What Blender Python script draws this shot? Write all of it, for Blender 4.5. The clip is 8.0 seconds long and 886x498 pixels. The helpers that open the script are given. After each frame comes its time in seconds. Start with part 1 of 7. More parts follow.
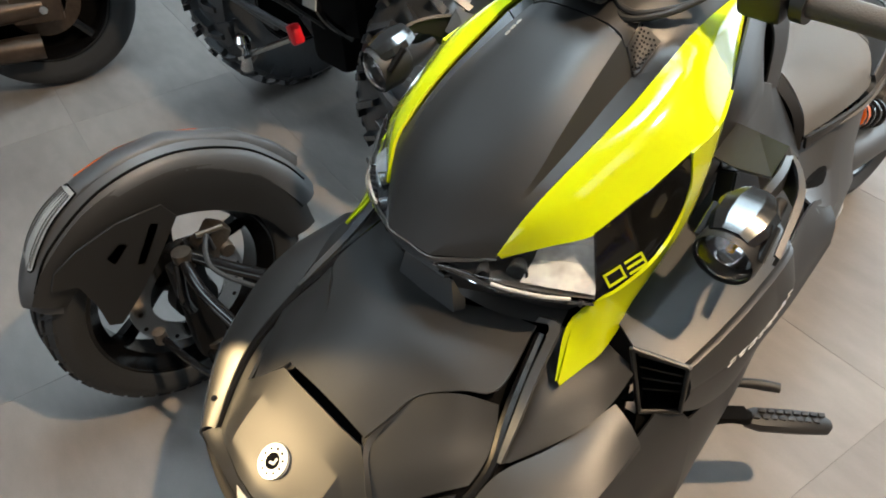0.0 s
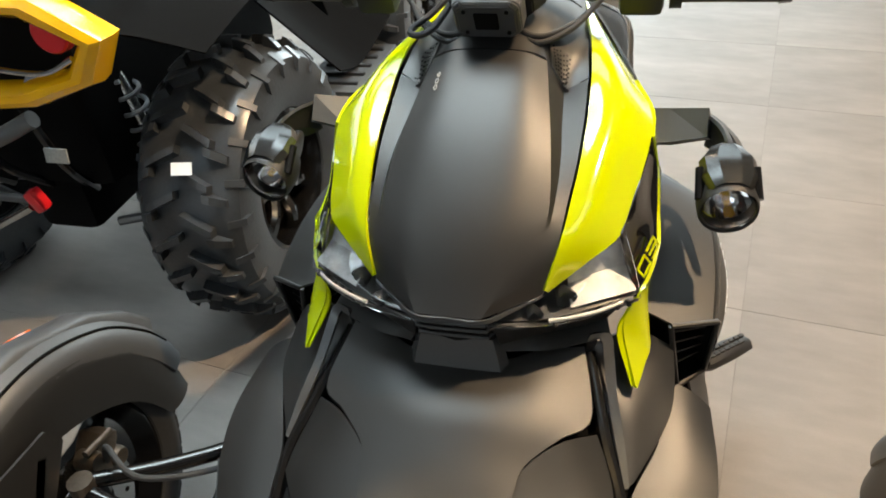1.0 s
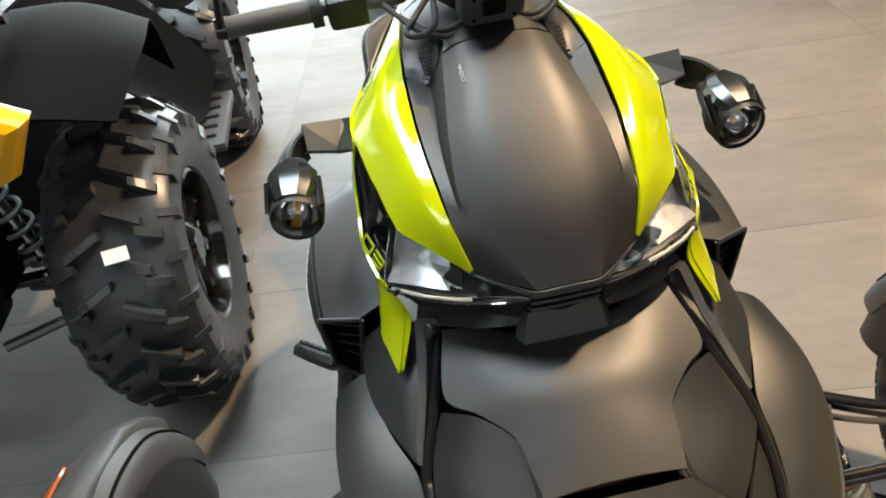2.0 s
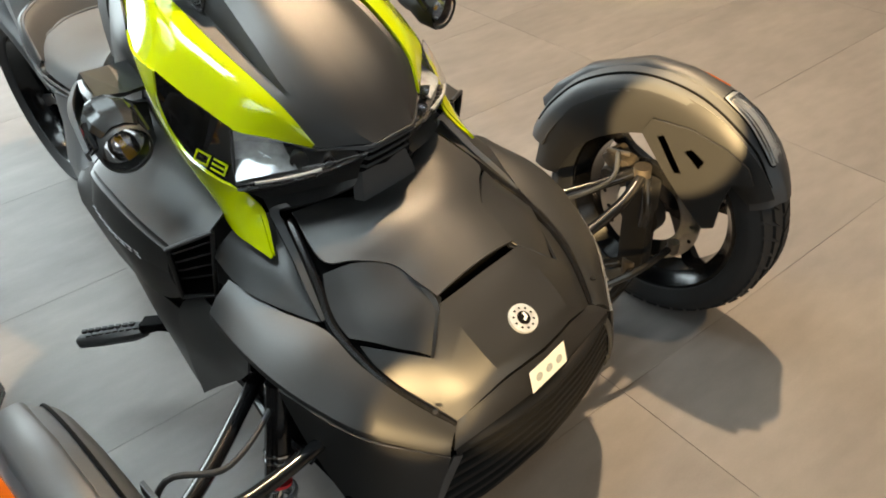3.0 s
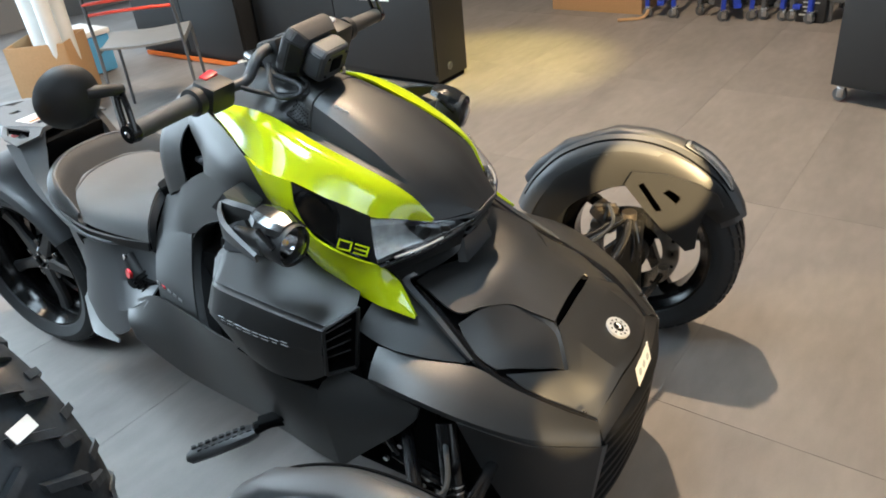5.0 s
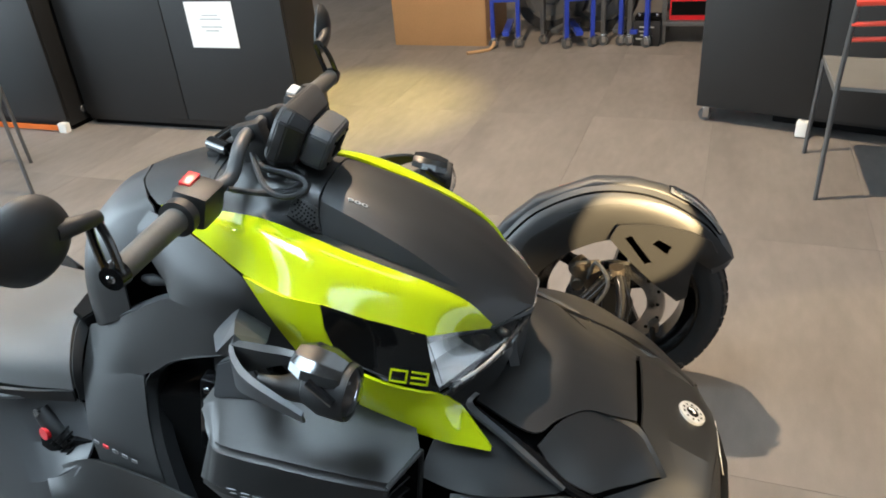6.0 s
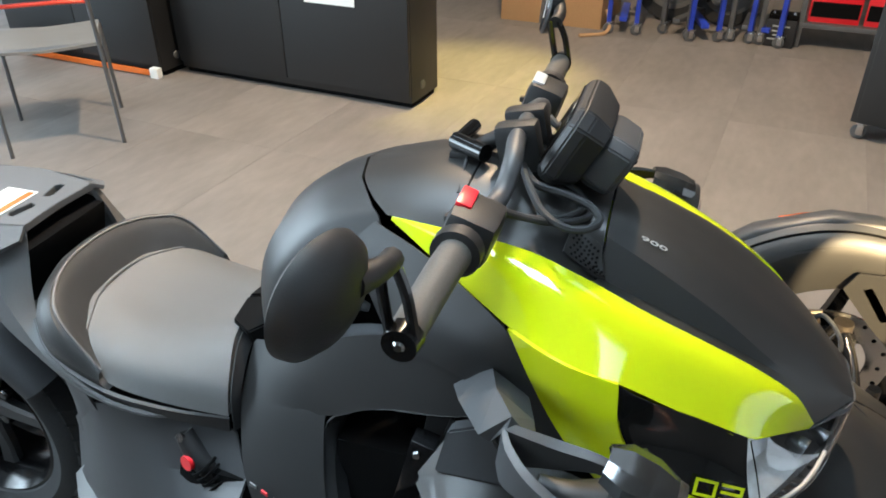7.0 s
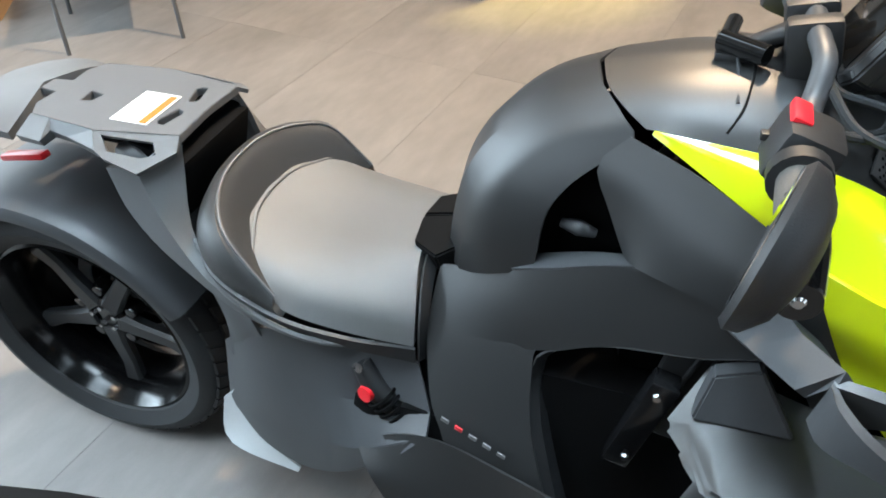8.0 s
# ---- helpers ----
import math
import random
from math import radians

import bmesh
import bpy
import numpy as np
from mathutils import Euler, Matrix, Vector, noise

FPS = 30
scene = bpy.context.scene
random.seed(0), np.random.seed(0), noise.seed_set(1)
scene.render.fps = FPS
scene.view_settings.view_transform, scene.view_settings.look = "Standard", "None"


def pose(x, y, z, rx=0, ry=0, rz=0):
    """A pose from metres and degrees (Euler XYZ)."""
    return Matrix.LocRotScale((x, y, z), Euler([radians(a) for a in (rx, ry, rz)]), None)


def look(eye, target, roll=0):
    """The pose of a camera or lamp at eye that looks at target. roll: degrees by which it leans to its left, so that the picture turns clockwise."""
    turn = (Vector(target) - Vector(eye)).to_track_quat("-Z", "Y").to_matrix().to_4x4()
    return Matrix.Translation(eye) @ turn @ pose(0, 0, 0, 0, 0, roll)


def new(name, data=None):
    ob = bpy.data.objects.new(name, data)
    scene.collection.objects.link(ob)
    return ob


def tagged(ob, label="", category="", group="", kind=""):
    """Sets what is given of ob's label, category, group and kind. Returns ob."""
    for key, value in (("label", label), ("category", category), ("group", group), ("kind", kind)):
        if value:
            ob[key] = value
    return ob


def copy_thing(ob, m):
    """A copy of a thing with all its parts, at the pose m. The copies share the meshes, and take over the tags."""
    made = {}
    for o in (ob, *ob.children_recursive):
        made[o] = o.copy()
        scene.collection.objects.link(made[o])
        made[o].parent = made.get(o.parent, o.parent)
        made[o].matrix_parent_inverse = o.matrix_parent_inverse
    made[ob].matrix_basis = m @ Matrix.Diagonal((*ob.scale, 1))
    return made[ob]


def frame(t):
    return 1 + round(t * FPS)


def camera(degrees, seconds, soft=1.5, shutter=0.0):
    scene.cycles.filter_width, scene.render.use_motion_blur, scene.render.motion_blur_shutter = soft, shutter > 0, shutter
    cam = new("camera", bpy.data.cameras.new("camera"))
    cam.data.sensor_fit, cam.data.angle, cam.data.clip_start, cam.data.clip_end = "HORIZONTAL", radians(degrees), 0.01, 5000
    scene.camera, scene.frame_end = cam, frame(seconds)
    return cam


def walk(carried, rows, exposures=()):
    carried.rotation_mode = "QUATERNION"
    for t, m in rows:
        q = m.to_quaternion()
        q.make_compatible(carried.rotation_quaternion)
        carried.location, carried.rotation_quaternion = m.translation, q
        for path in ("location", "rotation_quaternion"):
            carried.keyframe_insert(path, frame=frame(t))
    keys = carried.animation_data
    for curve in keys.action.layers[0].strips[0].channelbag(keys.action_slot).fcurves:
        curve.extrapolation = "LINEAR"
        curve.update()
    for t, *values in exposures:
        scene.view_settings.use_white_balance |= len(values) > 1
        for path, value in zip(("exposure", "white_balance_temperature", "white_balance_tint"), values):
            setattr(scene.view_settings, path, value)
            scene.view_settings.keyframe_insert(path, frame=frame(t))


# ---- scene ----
cam = camera(61.4, 8.0, soft=1.8)
PATH = [
    (0, (-0.633, 0.186, 1.399), (0.524, -0.764, 0.073), -3.9),
    (0.5, (-0.412, 0.277, 1.352), (0.491, -0.965, 0.071), -6.8),
    (1, (-0.215, 0.405, 1.364), (0.263, -1.127, 0.171), -5.7),
    (1.2, (-0.117, 0.492, 1.374), (0.219, -1.102, 0.215), -6.0),
    (2.3, (0.354, 0.441, 1.346), (-0.103, -1.076, 0.124), -7.5),
    (2.5, (0.464, 0.457, 1.331), (-0.275, -0.925, 0.087), -4.8),
    (3, (0.687, 0.552, 1.339), (-0.384, -0.58, 0.086), -4.0),
    (3.5, (0.928, 0.75, 1.342), (-0.243, -0.371, 0.17), -2.9),
    (4, (1.12, 0.735, 1.393), (-0.162, -0.325, 0.282), -3.8),
    (4.5, (1.284, 0.548, 1.411), (-0.111, -0.409, 0.343), -4.2),
    (5, (1.208, 0.328, 1.415), (-0.278, -0.55, 0.405), -6.1),
    (5.2, (1.175, 0.243, 1.444), (-0.348, -0.601, 0.46), -6.7),
    (6.3, (1.017, -0.295, 1.421), (-0.682, -0.647, 0.426), -4.5),
    (6.5, (0.967, -0.374, 1.407), (-0.72, -0.771, 0.409), -3.1),
    (7, (0.873, -0.557, 1.387), (-0.754, -1.069, 0.343), -0.3),
    (7.5, (0.834, -0.76, 1.358), (-0.721, -1.275, 0.212), -0.2),
    (8, (0.844, -0.852, 1.343), (-0.623, -1.355, 0.08), -0.8),
]
walk(cam, [(t, look(eye, target, roll)) for t, eye, target, roll in PATH],
     exposures=[(0, 0.03, 6600, 10), (0.5, 0.12, 7150, 10), (1, 0.08, 7150, 10), (2.5, 0.06, 7200, 10), (3.5, 0.06, 7000, 10), (4, 0.1, 6650, 10), (5, 0.08, 6300, 10), (6.5, 0.10, 6350, 10), (7.2, 0.12, 6300, 10), (8, 0.36, 6350, 10)])

# ---- room frame: turned 8 degrees against the vehicle ----
ROOM = pose(0, 0, 0, 0, 0, -8)


def room_point(u, v, z=0.0):
    return ROOM @ Vector((u, v, z))


# ---- world and large lights ----
world = bpy.data.worlds.new("sky")
scene.world = world
world.use_nodes = True
wn, wl = world.node_tree.nodes, world.node_tree.links
sky = wn.new("ShaderNodeTexSky")
sky.sky_type, sky.sun_disc = "NISHITA", False
sky.sun_elevation, sky.sun_rotation = radians(35), radians(60)
wn["Background"].inputs["Strength"].default_value = 0.1
wl.new(sky.outputs[0], wn["Background"].inputs["Color"])


def area(name, eye, target, size, power, colour, size_y=None, spread=180):
    data = bpy.data.lights.new(name, "AREA")
    data.shape = "RECTANGLE" if size_y else "DISK"
    data.size = size
    if size_y:
        data.size_y = size_y
    data.energy, data.color, data.spread = power, colour, radians(spread)
    ob = new(name, data)
    ob.matrix_world = look(eye, target)
    return ob


def spot(name, eye, target, power, colour, angle, blend=0.3, radius=0.05):
    data = bpy.data.lights.new(name, "SPOT")
    data.energy, data.color, data.spot_size, data.spot_blend, data.shadow_soft_size = power, colour, radians(angle), blend, radius
    ob = new(name, data)
    ob.matrix_world = look(eye, target)
    return ob


WARM, COOL = (1.0, 0.75, 0.50), (0.70, 0.88, 1.0)
# daylight through the shop windows
for i in range(5):
    u = -3.2 + 1.6 * i
    area("window_light_south", room_point(u, -6.85, 1.9), room_point(u, 0, 0.6), 1.42, (8, 24, 80, 200, 160)[i], COOL, 2.8)
area("window_light_east", room_point(5.85, -3.6, 1.9), room_point(0, -1.6, 0.5), 3.4, 60, COOL, 2.8)
# unseen cool ceiling panels, added to fill floor, nose and cowl reflections
PANELS = [(-2.3, 0.4, 2, 180), (2.4, 0.9, 16, 110), (-0.4, -2.6, 10, 180), (1.75, -2.35, 26, 90), (0.6, -1.15, 22, 62)]
for px, py, power, spread in PANELS:
    area("panel_fill_light", (px, py, 3.46), (px, py, 0), 1.15, power, COOL, 1.15, spread)
# ceiling lamps
LAMPS = [(-1.72, -0.95), (-2.9, 1.0), (1.6, -3.4), (-0.9, -3.3)]
LAMP_POWER = [230, 15, 15, 24]
LAMP_SIZE = [0.10, 0.34, 0.34, 0.34]
for (lx, ly), power, size in zip(LAMPS, LAMP_POWER, LAMP_SIZE):
    area("ceiling_lamp_light", (lx, ly, 3.72), (lx, ly, 0), size, power, WARM)
# golden spotlights, unseen stand-ins for the golden patches: place, aim, power, cone, softness of the edge, colour
GOLD, STRAW = (1.0, 0.72, 0.37), (1.0, 0.80, 0.20)
SPOTS = [((-1.6, 1.9, 3.45), (-0.45, 0.75, 0), 190, 24, 0.06, GOLD), ((-3.3, -1.2, 3.45), (-3.06, -1.68, 0), 850, 30, 0.8, STRAW), ((3.2, 3.6, 2.7), (-0.11, 0.03, 0.44), 2200, 6.0, 0.35, GOLD), ((4.2, 2.62, 2.7), (0.213, -0.022, 0.425), 4800, 1.7, 0.35, GOLD), ((4.26, 2.48, 2.7), (-0.59, -0.08, 0.52), 15000, 2.6, 0.06, GOLD)]
for eye, aim, power, cone, edge, colour in SPOTS:
    spot("gold_patch_light", eye, aim, power, colour, cone, edge, 0.015)
from mathutils.bvhtree import BVHTree

# ---- materials ----
def material(name, colour, rough=0.5, metal=0.0, grain=0.0, grain_size=400.0, blotch=0.0, blotch_size=6.0, bump=0.0,
             coat=0.0, transmission=0.0, ior=1.5, rough_var=0.0, spec=0.5):
    m = bpy.data.materials.new(name)
    m.use_nodes = True
    nodes, links = m.node_tree.nodes, m.node_tree.links
    b = nodes["Principled BSDF"]
    b.inputs["Base Color"].default_value = (*colour, 1)
    b.inputs["Roughness"].default_value = rough
    b.inputs["Metallic"].default_value = metal
    b.inputs["Coat Weight"].default_value = coat
    b.inputs["Coat Roughness"].default_value = 0.06
    b.inputs["Transmission Weight"].default_value = transmission
    b.inputs["IOR"].default_value = ior
    b.inputs["Specular IOR Level"].default_value = spec
    place = nodes.new("ShaderNodeTexCoord")
    fine = nodes.new("ShaderNodeTexNoise")
    fine.inputs["Scale"].default_value, fine.inputs["Detail"].default_value = grain_size, 3
    links.new(place.outputs["Object"], fine.inputs["Vector"])
    wide = nodes.new("ShaderNodeTexNoise")
    wide.inputs["Scale"].default_value, wide.inputs["Detail"].default_value = blotch_size, 5
    links.new(place.outputs["Object"], wide.inputs["Vector"])
    if grain or blotch:
        total = nodes.new("ShaderNodeMath")
        total.operation = "MULTIPLY_ADD"
        links.new(fine.outputs[0], total.inputs[0])
        total.inputs[1].default_value = 2 * grain
        second = nodes.new("ShaderNodeMath")
        second.operation = "MULTIPLY_ADD"
        links.new(wide.outputs[0], second.inputs[0])
        second.inputs[1].default_value, second.inputs[2].default_value = 2 * blotch, 1 - grain - blotch
        links.new(second.outputs[0], total.inputs[2])
        mix = nodes.new("ShaderNodeVectorMath")
        mix.operation = "SCALE"
        mix.inputs[0].default_value = colour
        links.new(total.outputs[0], mix.inputs["Scale"])
        links.new(mix.outputs[0], b.inputs["Base Color"])
    if rough_var:
        r = nodes.new("ShaderNodeMath")
        r.operation = "MULTIPLY_ADD"
        links.new(wide.outputs[0], r.inputs[0])
        r.inputs[1].default_value, r.inputs[2].default_value = 2 * rough_var, rough - rough_var
        links.new(r.outputs[0], b.inputs["Roughness"])
    if bump:
        bn = nodes.new("ShaderNodeBump")
        bn.inputs["Strength"].default_value, bn.inputs["Distance"].default_value = bump, 0.001
        links.new(fine.outputs[0], bn.inputs["Height"])
        links.new(bn.outputs[0], b.inputs["Normal"])
    return m


SATIN = material("satin black plastic", (0.011, 0.0112, 0.0115), 0.45, grain=0.12, grain_size=900, blotch=0.12, blotch_size=5, bump=0.06, rough_var=0.04, spec=0.66)
MATTE = material("textured black plastic", (0.010, 0.010, 0.0108), 0.52, grain=0.25, grain_size=700, blotch=0.1, bump=0.25, rough_var=0.05)
# Near-zero colour also holds the shade of openings, gaps and recesses.
DARK = material("dull black plastic with recess shade", (0.002, 0.002, 0.0022), 0.9, grain=0.2, blotch=0.2, spec=0.12)
GLOSSY = material("gloss black", (0.005, 0.005, 0.005), 0.07, coat=0.15, blotch=0.1)
YELLOW = material("acid yellow paint", (0.45, 0.525, 0.004), 0.12, coat=0.5, grain=0.02, blotch=0.04)
RUBBER = material("tyre rubber", (0.0155, 0.017, 0.019), 0.7, grain=0.25, grain_size=260, blotch=0.25, bump=0.4, rough_var=0.08)
# Lighter bluish base colour stands in for cool highlights on the lugs.
LUG_RUBBER = material("lug rubber with bluish highlights", (0.030, 0.034, 0.039), 0.33, grain=0.3, grain_size=120, blotch=0.4, blotch_size=12, bump=0.5, rough_var=0.1)
BARREL = material("black rim barrel paint", (0.003, 0.003, 0.0033), 0.17, blotch=0.2, grain=0.1, rough_var=0.04, spec=0.3)
RIM = material("black wheel paint", (0.006, 0.006, 0.0065), 0.13, blotch=0.15, coat=0.3)
SPOKE = material("dark grey wheel paint", (0.022, 0.023, 0.025), 0.38, grain=0.1, blotch=0.15)
SEAT = material("grained vinyl", (0.105, 0.104, 0.103), 0.50, grain=0.15, grain_size=900, blotch=0.1, bump=0.5, rough_var=0.06)
SEAT_SIDE = material("dark grained vinyl", (0.030, 0.030, 0.030), 0.52, grain=0.15, grain_size=900, blotch=0.12, bump=0.5, rough_var=0.06)
RACK = material("grey cast plastic", (0.092, 0.094, 0.097), 0.5, grain=0.15, grain_size=900, blotch=0.08, bump=0.25)
GUARD = material("satin grey mudguard", (0.042, 0.044, 0.0475), 0.47, grain=0.1, blotch=0.1, bump=0.06, spec=0.55)
STEEL = material("bright steel", (0.50, 0.50, 0.50), 0.22, metal=1.0, grain=0.1, blotch=0.1, rough_var=0.06)
CHROME = material("chrome", (0.8, 0.8, 0.8), 0.06, metal=1.0)
CAST = material("cast aluminium", (0.13, 0.11, 0.09), 0.45, metal=0.9, grain=0.3, grain_size=160, blotch=0.3, bump=0.4)
TUBE = material("black enamelled steel", (0.006, 0.006, 0.0065), 0.20, coat=0.3, grain=0.15, grain_size=120, blotch=0.25, rough_var=0.08, spec=0.4)
BROWN = material("blotchy brown metal", (0.060, 0.042, 0.030), 0.35, metal=0.5, grain=0.35, grain_size=60, blotch=0.4, blotch_size=14, bump=0.3, rough_var=0.1)
FIN = material("dull black grille plastic", (0.004, 0.004, 0.0043), 0.62, grain=0.2, blotch=0.2, spec=0.25)
# Grey base colour holds part of the light that the chin reflects.
CHIN = material("satin chin paint with reflected light", (0.075, 0.079, 0.083), 0.24, metal=0.2, grain=0.08, blotch=0.1, bump=0.04)
SILVER = material("silvered plastic", (0.58, 0.60, 0.61), 0.24, metal=0.4, grain=0.25, grain_size=70, blotch=0.5, blotch_size=42, rough_var=0.08)
GREY = material("light grey plastic", (0.42, 0.44, 0.45), 0.45, grain=0.08, blotch=0.1)
CLEAR = material("clear lens", (0.96, 0.98, 1.0), 0.02, transmission=1.0, ior=1.42)
ORANGE = material("orange reflector", (0.46, 0.085, 0.006), 0.14, coat=0.6, grain=0.15, grain_size=500, blotch=0.1)
RED = material("red plastic", (0.62, 0.012, 0.02), 0.35, blotch=0.15, coat=0.3)
CORAL = material("coral red enamel", (0.80, 0.07, 0.04), 0.35, blotch=0.08, coat=0.2)
AMBER = material("amber yellow enamel", (0.85, 0.42, 0.005), 0.25, coat=0.5, blotch=0.06)
WHITE = material("white label", (0.75, 0.76, 0.74), 0.5, blotch=0.08)
LENS_WHITE = material("silver white lens", (0.40, 0.42, 0.43), 0.12, coat=0.8, metal=0.3, grain=0.15, grain_size=300, blotch=0.15, blotch_size=60)
SMOKED = material("smoked chrome", (0.085, 0.088, 0.09), 0.16, metal=0.85, grain=0.1, blotch=0.2, rough_var=0.05)
PALE = material("pale grey print", (0.35, 0.38, 0.38), 0.5, grain=0.3, grain_size=200, blotch=0.2)
PRINT = material("grey print", (0.16, 0.16, 0.16), 0.5, blotch=0.1)
ORANGE_PRINT = material("orange print", (0.62, 0.13, 0.008), 0.5, blotch=0.1)
CARD = material("brown cardboard", (0.42, 0.26, 0.13), 0.8, grain=0.12, grain_size=90, blotch=0.12, blotch_size=3, bump=0.2)
PANEL = material("black painted board", (0.009, 0.0095, 0.010), 0.5, grain=0.15, grain_size=160, blotch=0.3, blotch_size=2, rough_var=0.1)
BLUE = material("blue enamel", (0.02, 0.05, 0.42), 0.35, blotch=0.15)
GREY_METAL = material("grey enamelled steel", (0.10, 0.105, 0.11), 0.4, metal=0.3, blotch=0.15)
CUSHION = material("grey plastic chair seat", (0.17, 0.17, 0.165), 0.5, grain=0.15, blotch=0.15, bump=0.2)
WALL = material("painted wall", (0.26, 0.255, 0.25), 0.8, grain=0.05, grain_size=60, blotch=0.08, blotch_size=1.5, bump=0.1)
CEILING = material("grey ceiling paint", (0.20, 0.205, 0.21), 0.85, blotch=0.1, blotch_size=1.0)
JOINT = material("tile joint grout", (0.135, 0.125, 0.117), 0.85, grain=0.2, blotch=0.2)


def glow(name, colour, strength):
    m = bpy.data.materials.new(name)
    m.use_nodes = True
    b = m.node_tree.nodes["Principled BSDF"]
    b.inputs["Base Color"].default_value = (*colour, 1)
    b.inputs["Emission Color"].default_value = (*colour, 1)
    b.inputs["Emission Strength"].default_value = strength
    return m


LAMP_GLOW = glow("lamp diffuser", (1.0, 0.8, 0.55), 9)
DAY_GLOW = glow("bright day outside", (0.85, 0.93, 1.0), 1.6)


def tile_material():
    m = material("cement look tile", (0.190, 0.176, 0.166), 0.58, spec=0.3, rough_var=0.08, blotch_size=2.2)
    nodes, links = m.node_tree.nodes, m.node_tree.links
    b = nodes["Principled BSDF"]
    place = nodes.new("ShaderNodeTexCoord")
    info = nodes.new("ShaderNodeObjectInfo")
    shift = nodes.new("ShaderNodeVectorMath")
    shift.operation = "MULTIPLY_ADD"
    links.new(info.outputs["Random"], shift.inputs[0])
    shift.inputs[1].default_value = (17, 9, 5)
    links.new(place.outputs["Object"], shift.inputs[2])
    stretch = nodes.new("ShaderNodeVectorMath")
    stretch.operation = "MULTIPLY"
    stretch.inputs[1].default_value = (1.0, 2.6, 1.0)
    links.new(shift.outputs[0], stretch.inputs[0])
    total = None
    for size, detail, amount in ((1.3, 7, 0.36), (9, 6, 0.18), (150, 3, 0.06)):
        n = nodes.new("ShaderNodeTexNoise")
        n.inputs["Scale"].default_value, n.inputs["Detail"].default_value = size, detail
        links.new(stretch.outputs[0], n.inputs["Vector"])
        step = nodes.new("ShaderNodeMath")
        step.operation = "MULTIPLY_ADD"
        links.new(n.outputs[0], step.inputs[0])
        step.inputs[1].default_value = 2 * amount
        if total:
            links.new(total.outputs[0], step.inputs[2])
        else:
            step.inputs[2].default_value = 1 - 0.60
        total = step
    tint = nodes.new("ShaderNodeMath")
    tint.operation = "MULTIPLY_ADD"
    links.new(info.outputs["Random"], tint.inputs[0])
    tint.inputs[1].default_value, tint.inputs[2].default_value = 0.05, 0.975
    both = nodes.new("ShaderNodeMath")
    both.operation = "MULTIPLY"
    links.new(total.outputs[0], both.inputs[0])
    links.new(tint.outputs[0], both.inputs[1])
    scaled = nodes.new("ShaderNodeVectorMath")
    scaled.operation = "SCALE"
    scaled.inputs[0].default_value = (0.190, 0.176, 0.166)
    links.new(both.outputs[0], scaled.inputs["Scale"])
    links.new(scaled.outputs[0], b.inputs["Base Color"])
    return m


TILE = tile_material()


# ---- mesh helpers ----
def skin_of(*objects):
    """A search tree over the outsides of parts that stand in the vehicle's own frame."""
    bm = bmesh.new()
    for ob in objects:
        bm.from_mesh(ob.data)
    tree = BVHTree.FromBMesh(bm)
    bm.free()
    return tree


def drape(tree, p, way, lift):
    """The place where a line along way through p first meets the skin, lifted off it a little."""
    way = Vector(way).normalized()
    hit = tree.ray_cast(Vector(p) - way * 0.3, way)
    return (hit[0] if hit[0] else Vector(p)) - way * lift


def part(name, bm, mat, parent, label="", smooth=38):
    me = bpy.data.meshes.new(name)
    bm.to_mesh(me)
    bm.free()
    me.materials.append(mat)
    if smooth:
        me.shade_smooth()
        me.set_sharp_from_angle(angle=radians(smooth))
    ob = new(name, me)
    ob.parent = parent
    if label:
        tagged(ob, label)
    return ob


def thing(name, at, label, category, group=""):
    ob = new(name)
    ob.empty_display_size = 0.1
    ob.matrix_world = at if isinstance(at, Matrix) else Matrix.Translation(at)
    return tagged(ob, label, category, group)


def spline(points, n):
    """n points evenly along a Catmull-Rom curve."""
    p = [Vector(q) for q in points]
    if len(p) == 2:
        return [p[0].lerp(p[1], i / (n - 1)) for i in range(n)]
    p = [2 * p[0] - p[1]] + p + [2 * p[-1] - p[-2]]
    dense = []
    for i in range(1, len(p) - 2):
        for k in range(12):
            t = k / 12
            a, b, c, d = p[i - 1:i + 3]
            dense.append(0.5 * (2 * b + (c - a) * t + (2 * a - 5 * b + 4 * c - d) * t * t + (3 * b - a - 3 * c + d) * t ** 3))
    dense.append(p[-2])
    length = [0.0]
    for a, b in zip(dense, dense[1:]):
        length.append(length[-1] + (b - a).length)
    out, j = [], 0
    for i in range(n):
        s = length[-1] * i / (n - 1)
        while j < len(dense) - 2 and length[j + 1] < s:
            j += 1
        span = length[j + 1] - length[j]
        out.append(dense[j].lerp(dense[j + 1], (s - length[j]) / span if span > 1e-9 else 0))
    return out


def grid_faces(bm, rows, closed=False):
    vs = [[bm.verts.new(p) for p in r] for r in rows]
    n = len(rows[0])
    for a, b in zip(vs, vs[1:]):
        for i in range(n if closed else n - 1):
            j = (i + 1) % n
            bm.faces.new((a[i], a[j], b[j], b[i]))
    return vs


def thicken(bm, depth):
    """Turns an open sheet into a shell: a second skin depth metres behind it, joined round the rim."""
    bm.normal_update()
    faces, verts = list(bm.faces), list(bm.verts)
    rim = [e for e in bm.edges if e.is_boundary]
    twin = {v: bm.verts.new(v.co - v.normal * depth) for v in verts}
    for e in rim:
        a, b = e.verts
        f = e.link_faces[0]
        order = [l.vert for l in f.loops]
        if order[(order.index(a) + 1) % len(order)] != b:
            a, b = b, a
        bm.faces.new((b, a, twin[a], twin[b]))
    for f in faces:
        bm.faces.new([twin[v] for v in reversed(f.verts)])


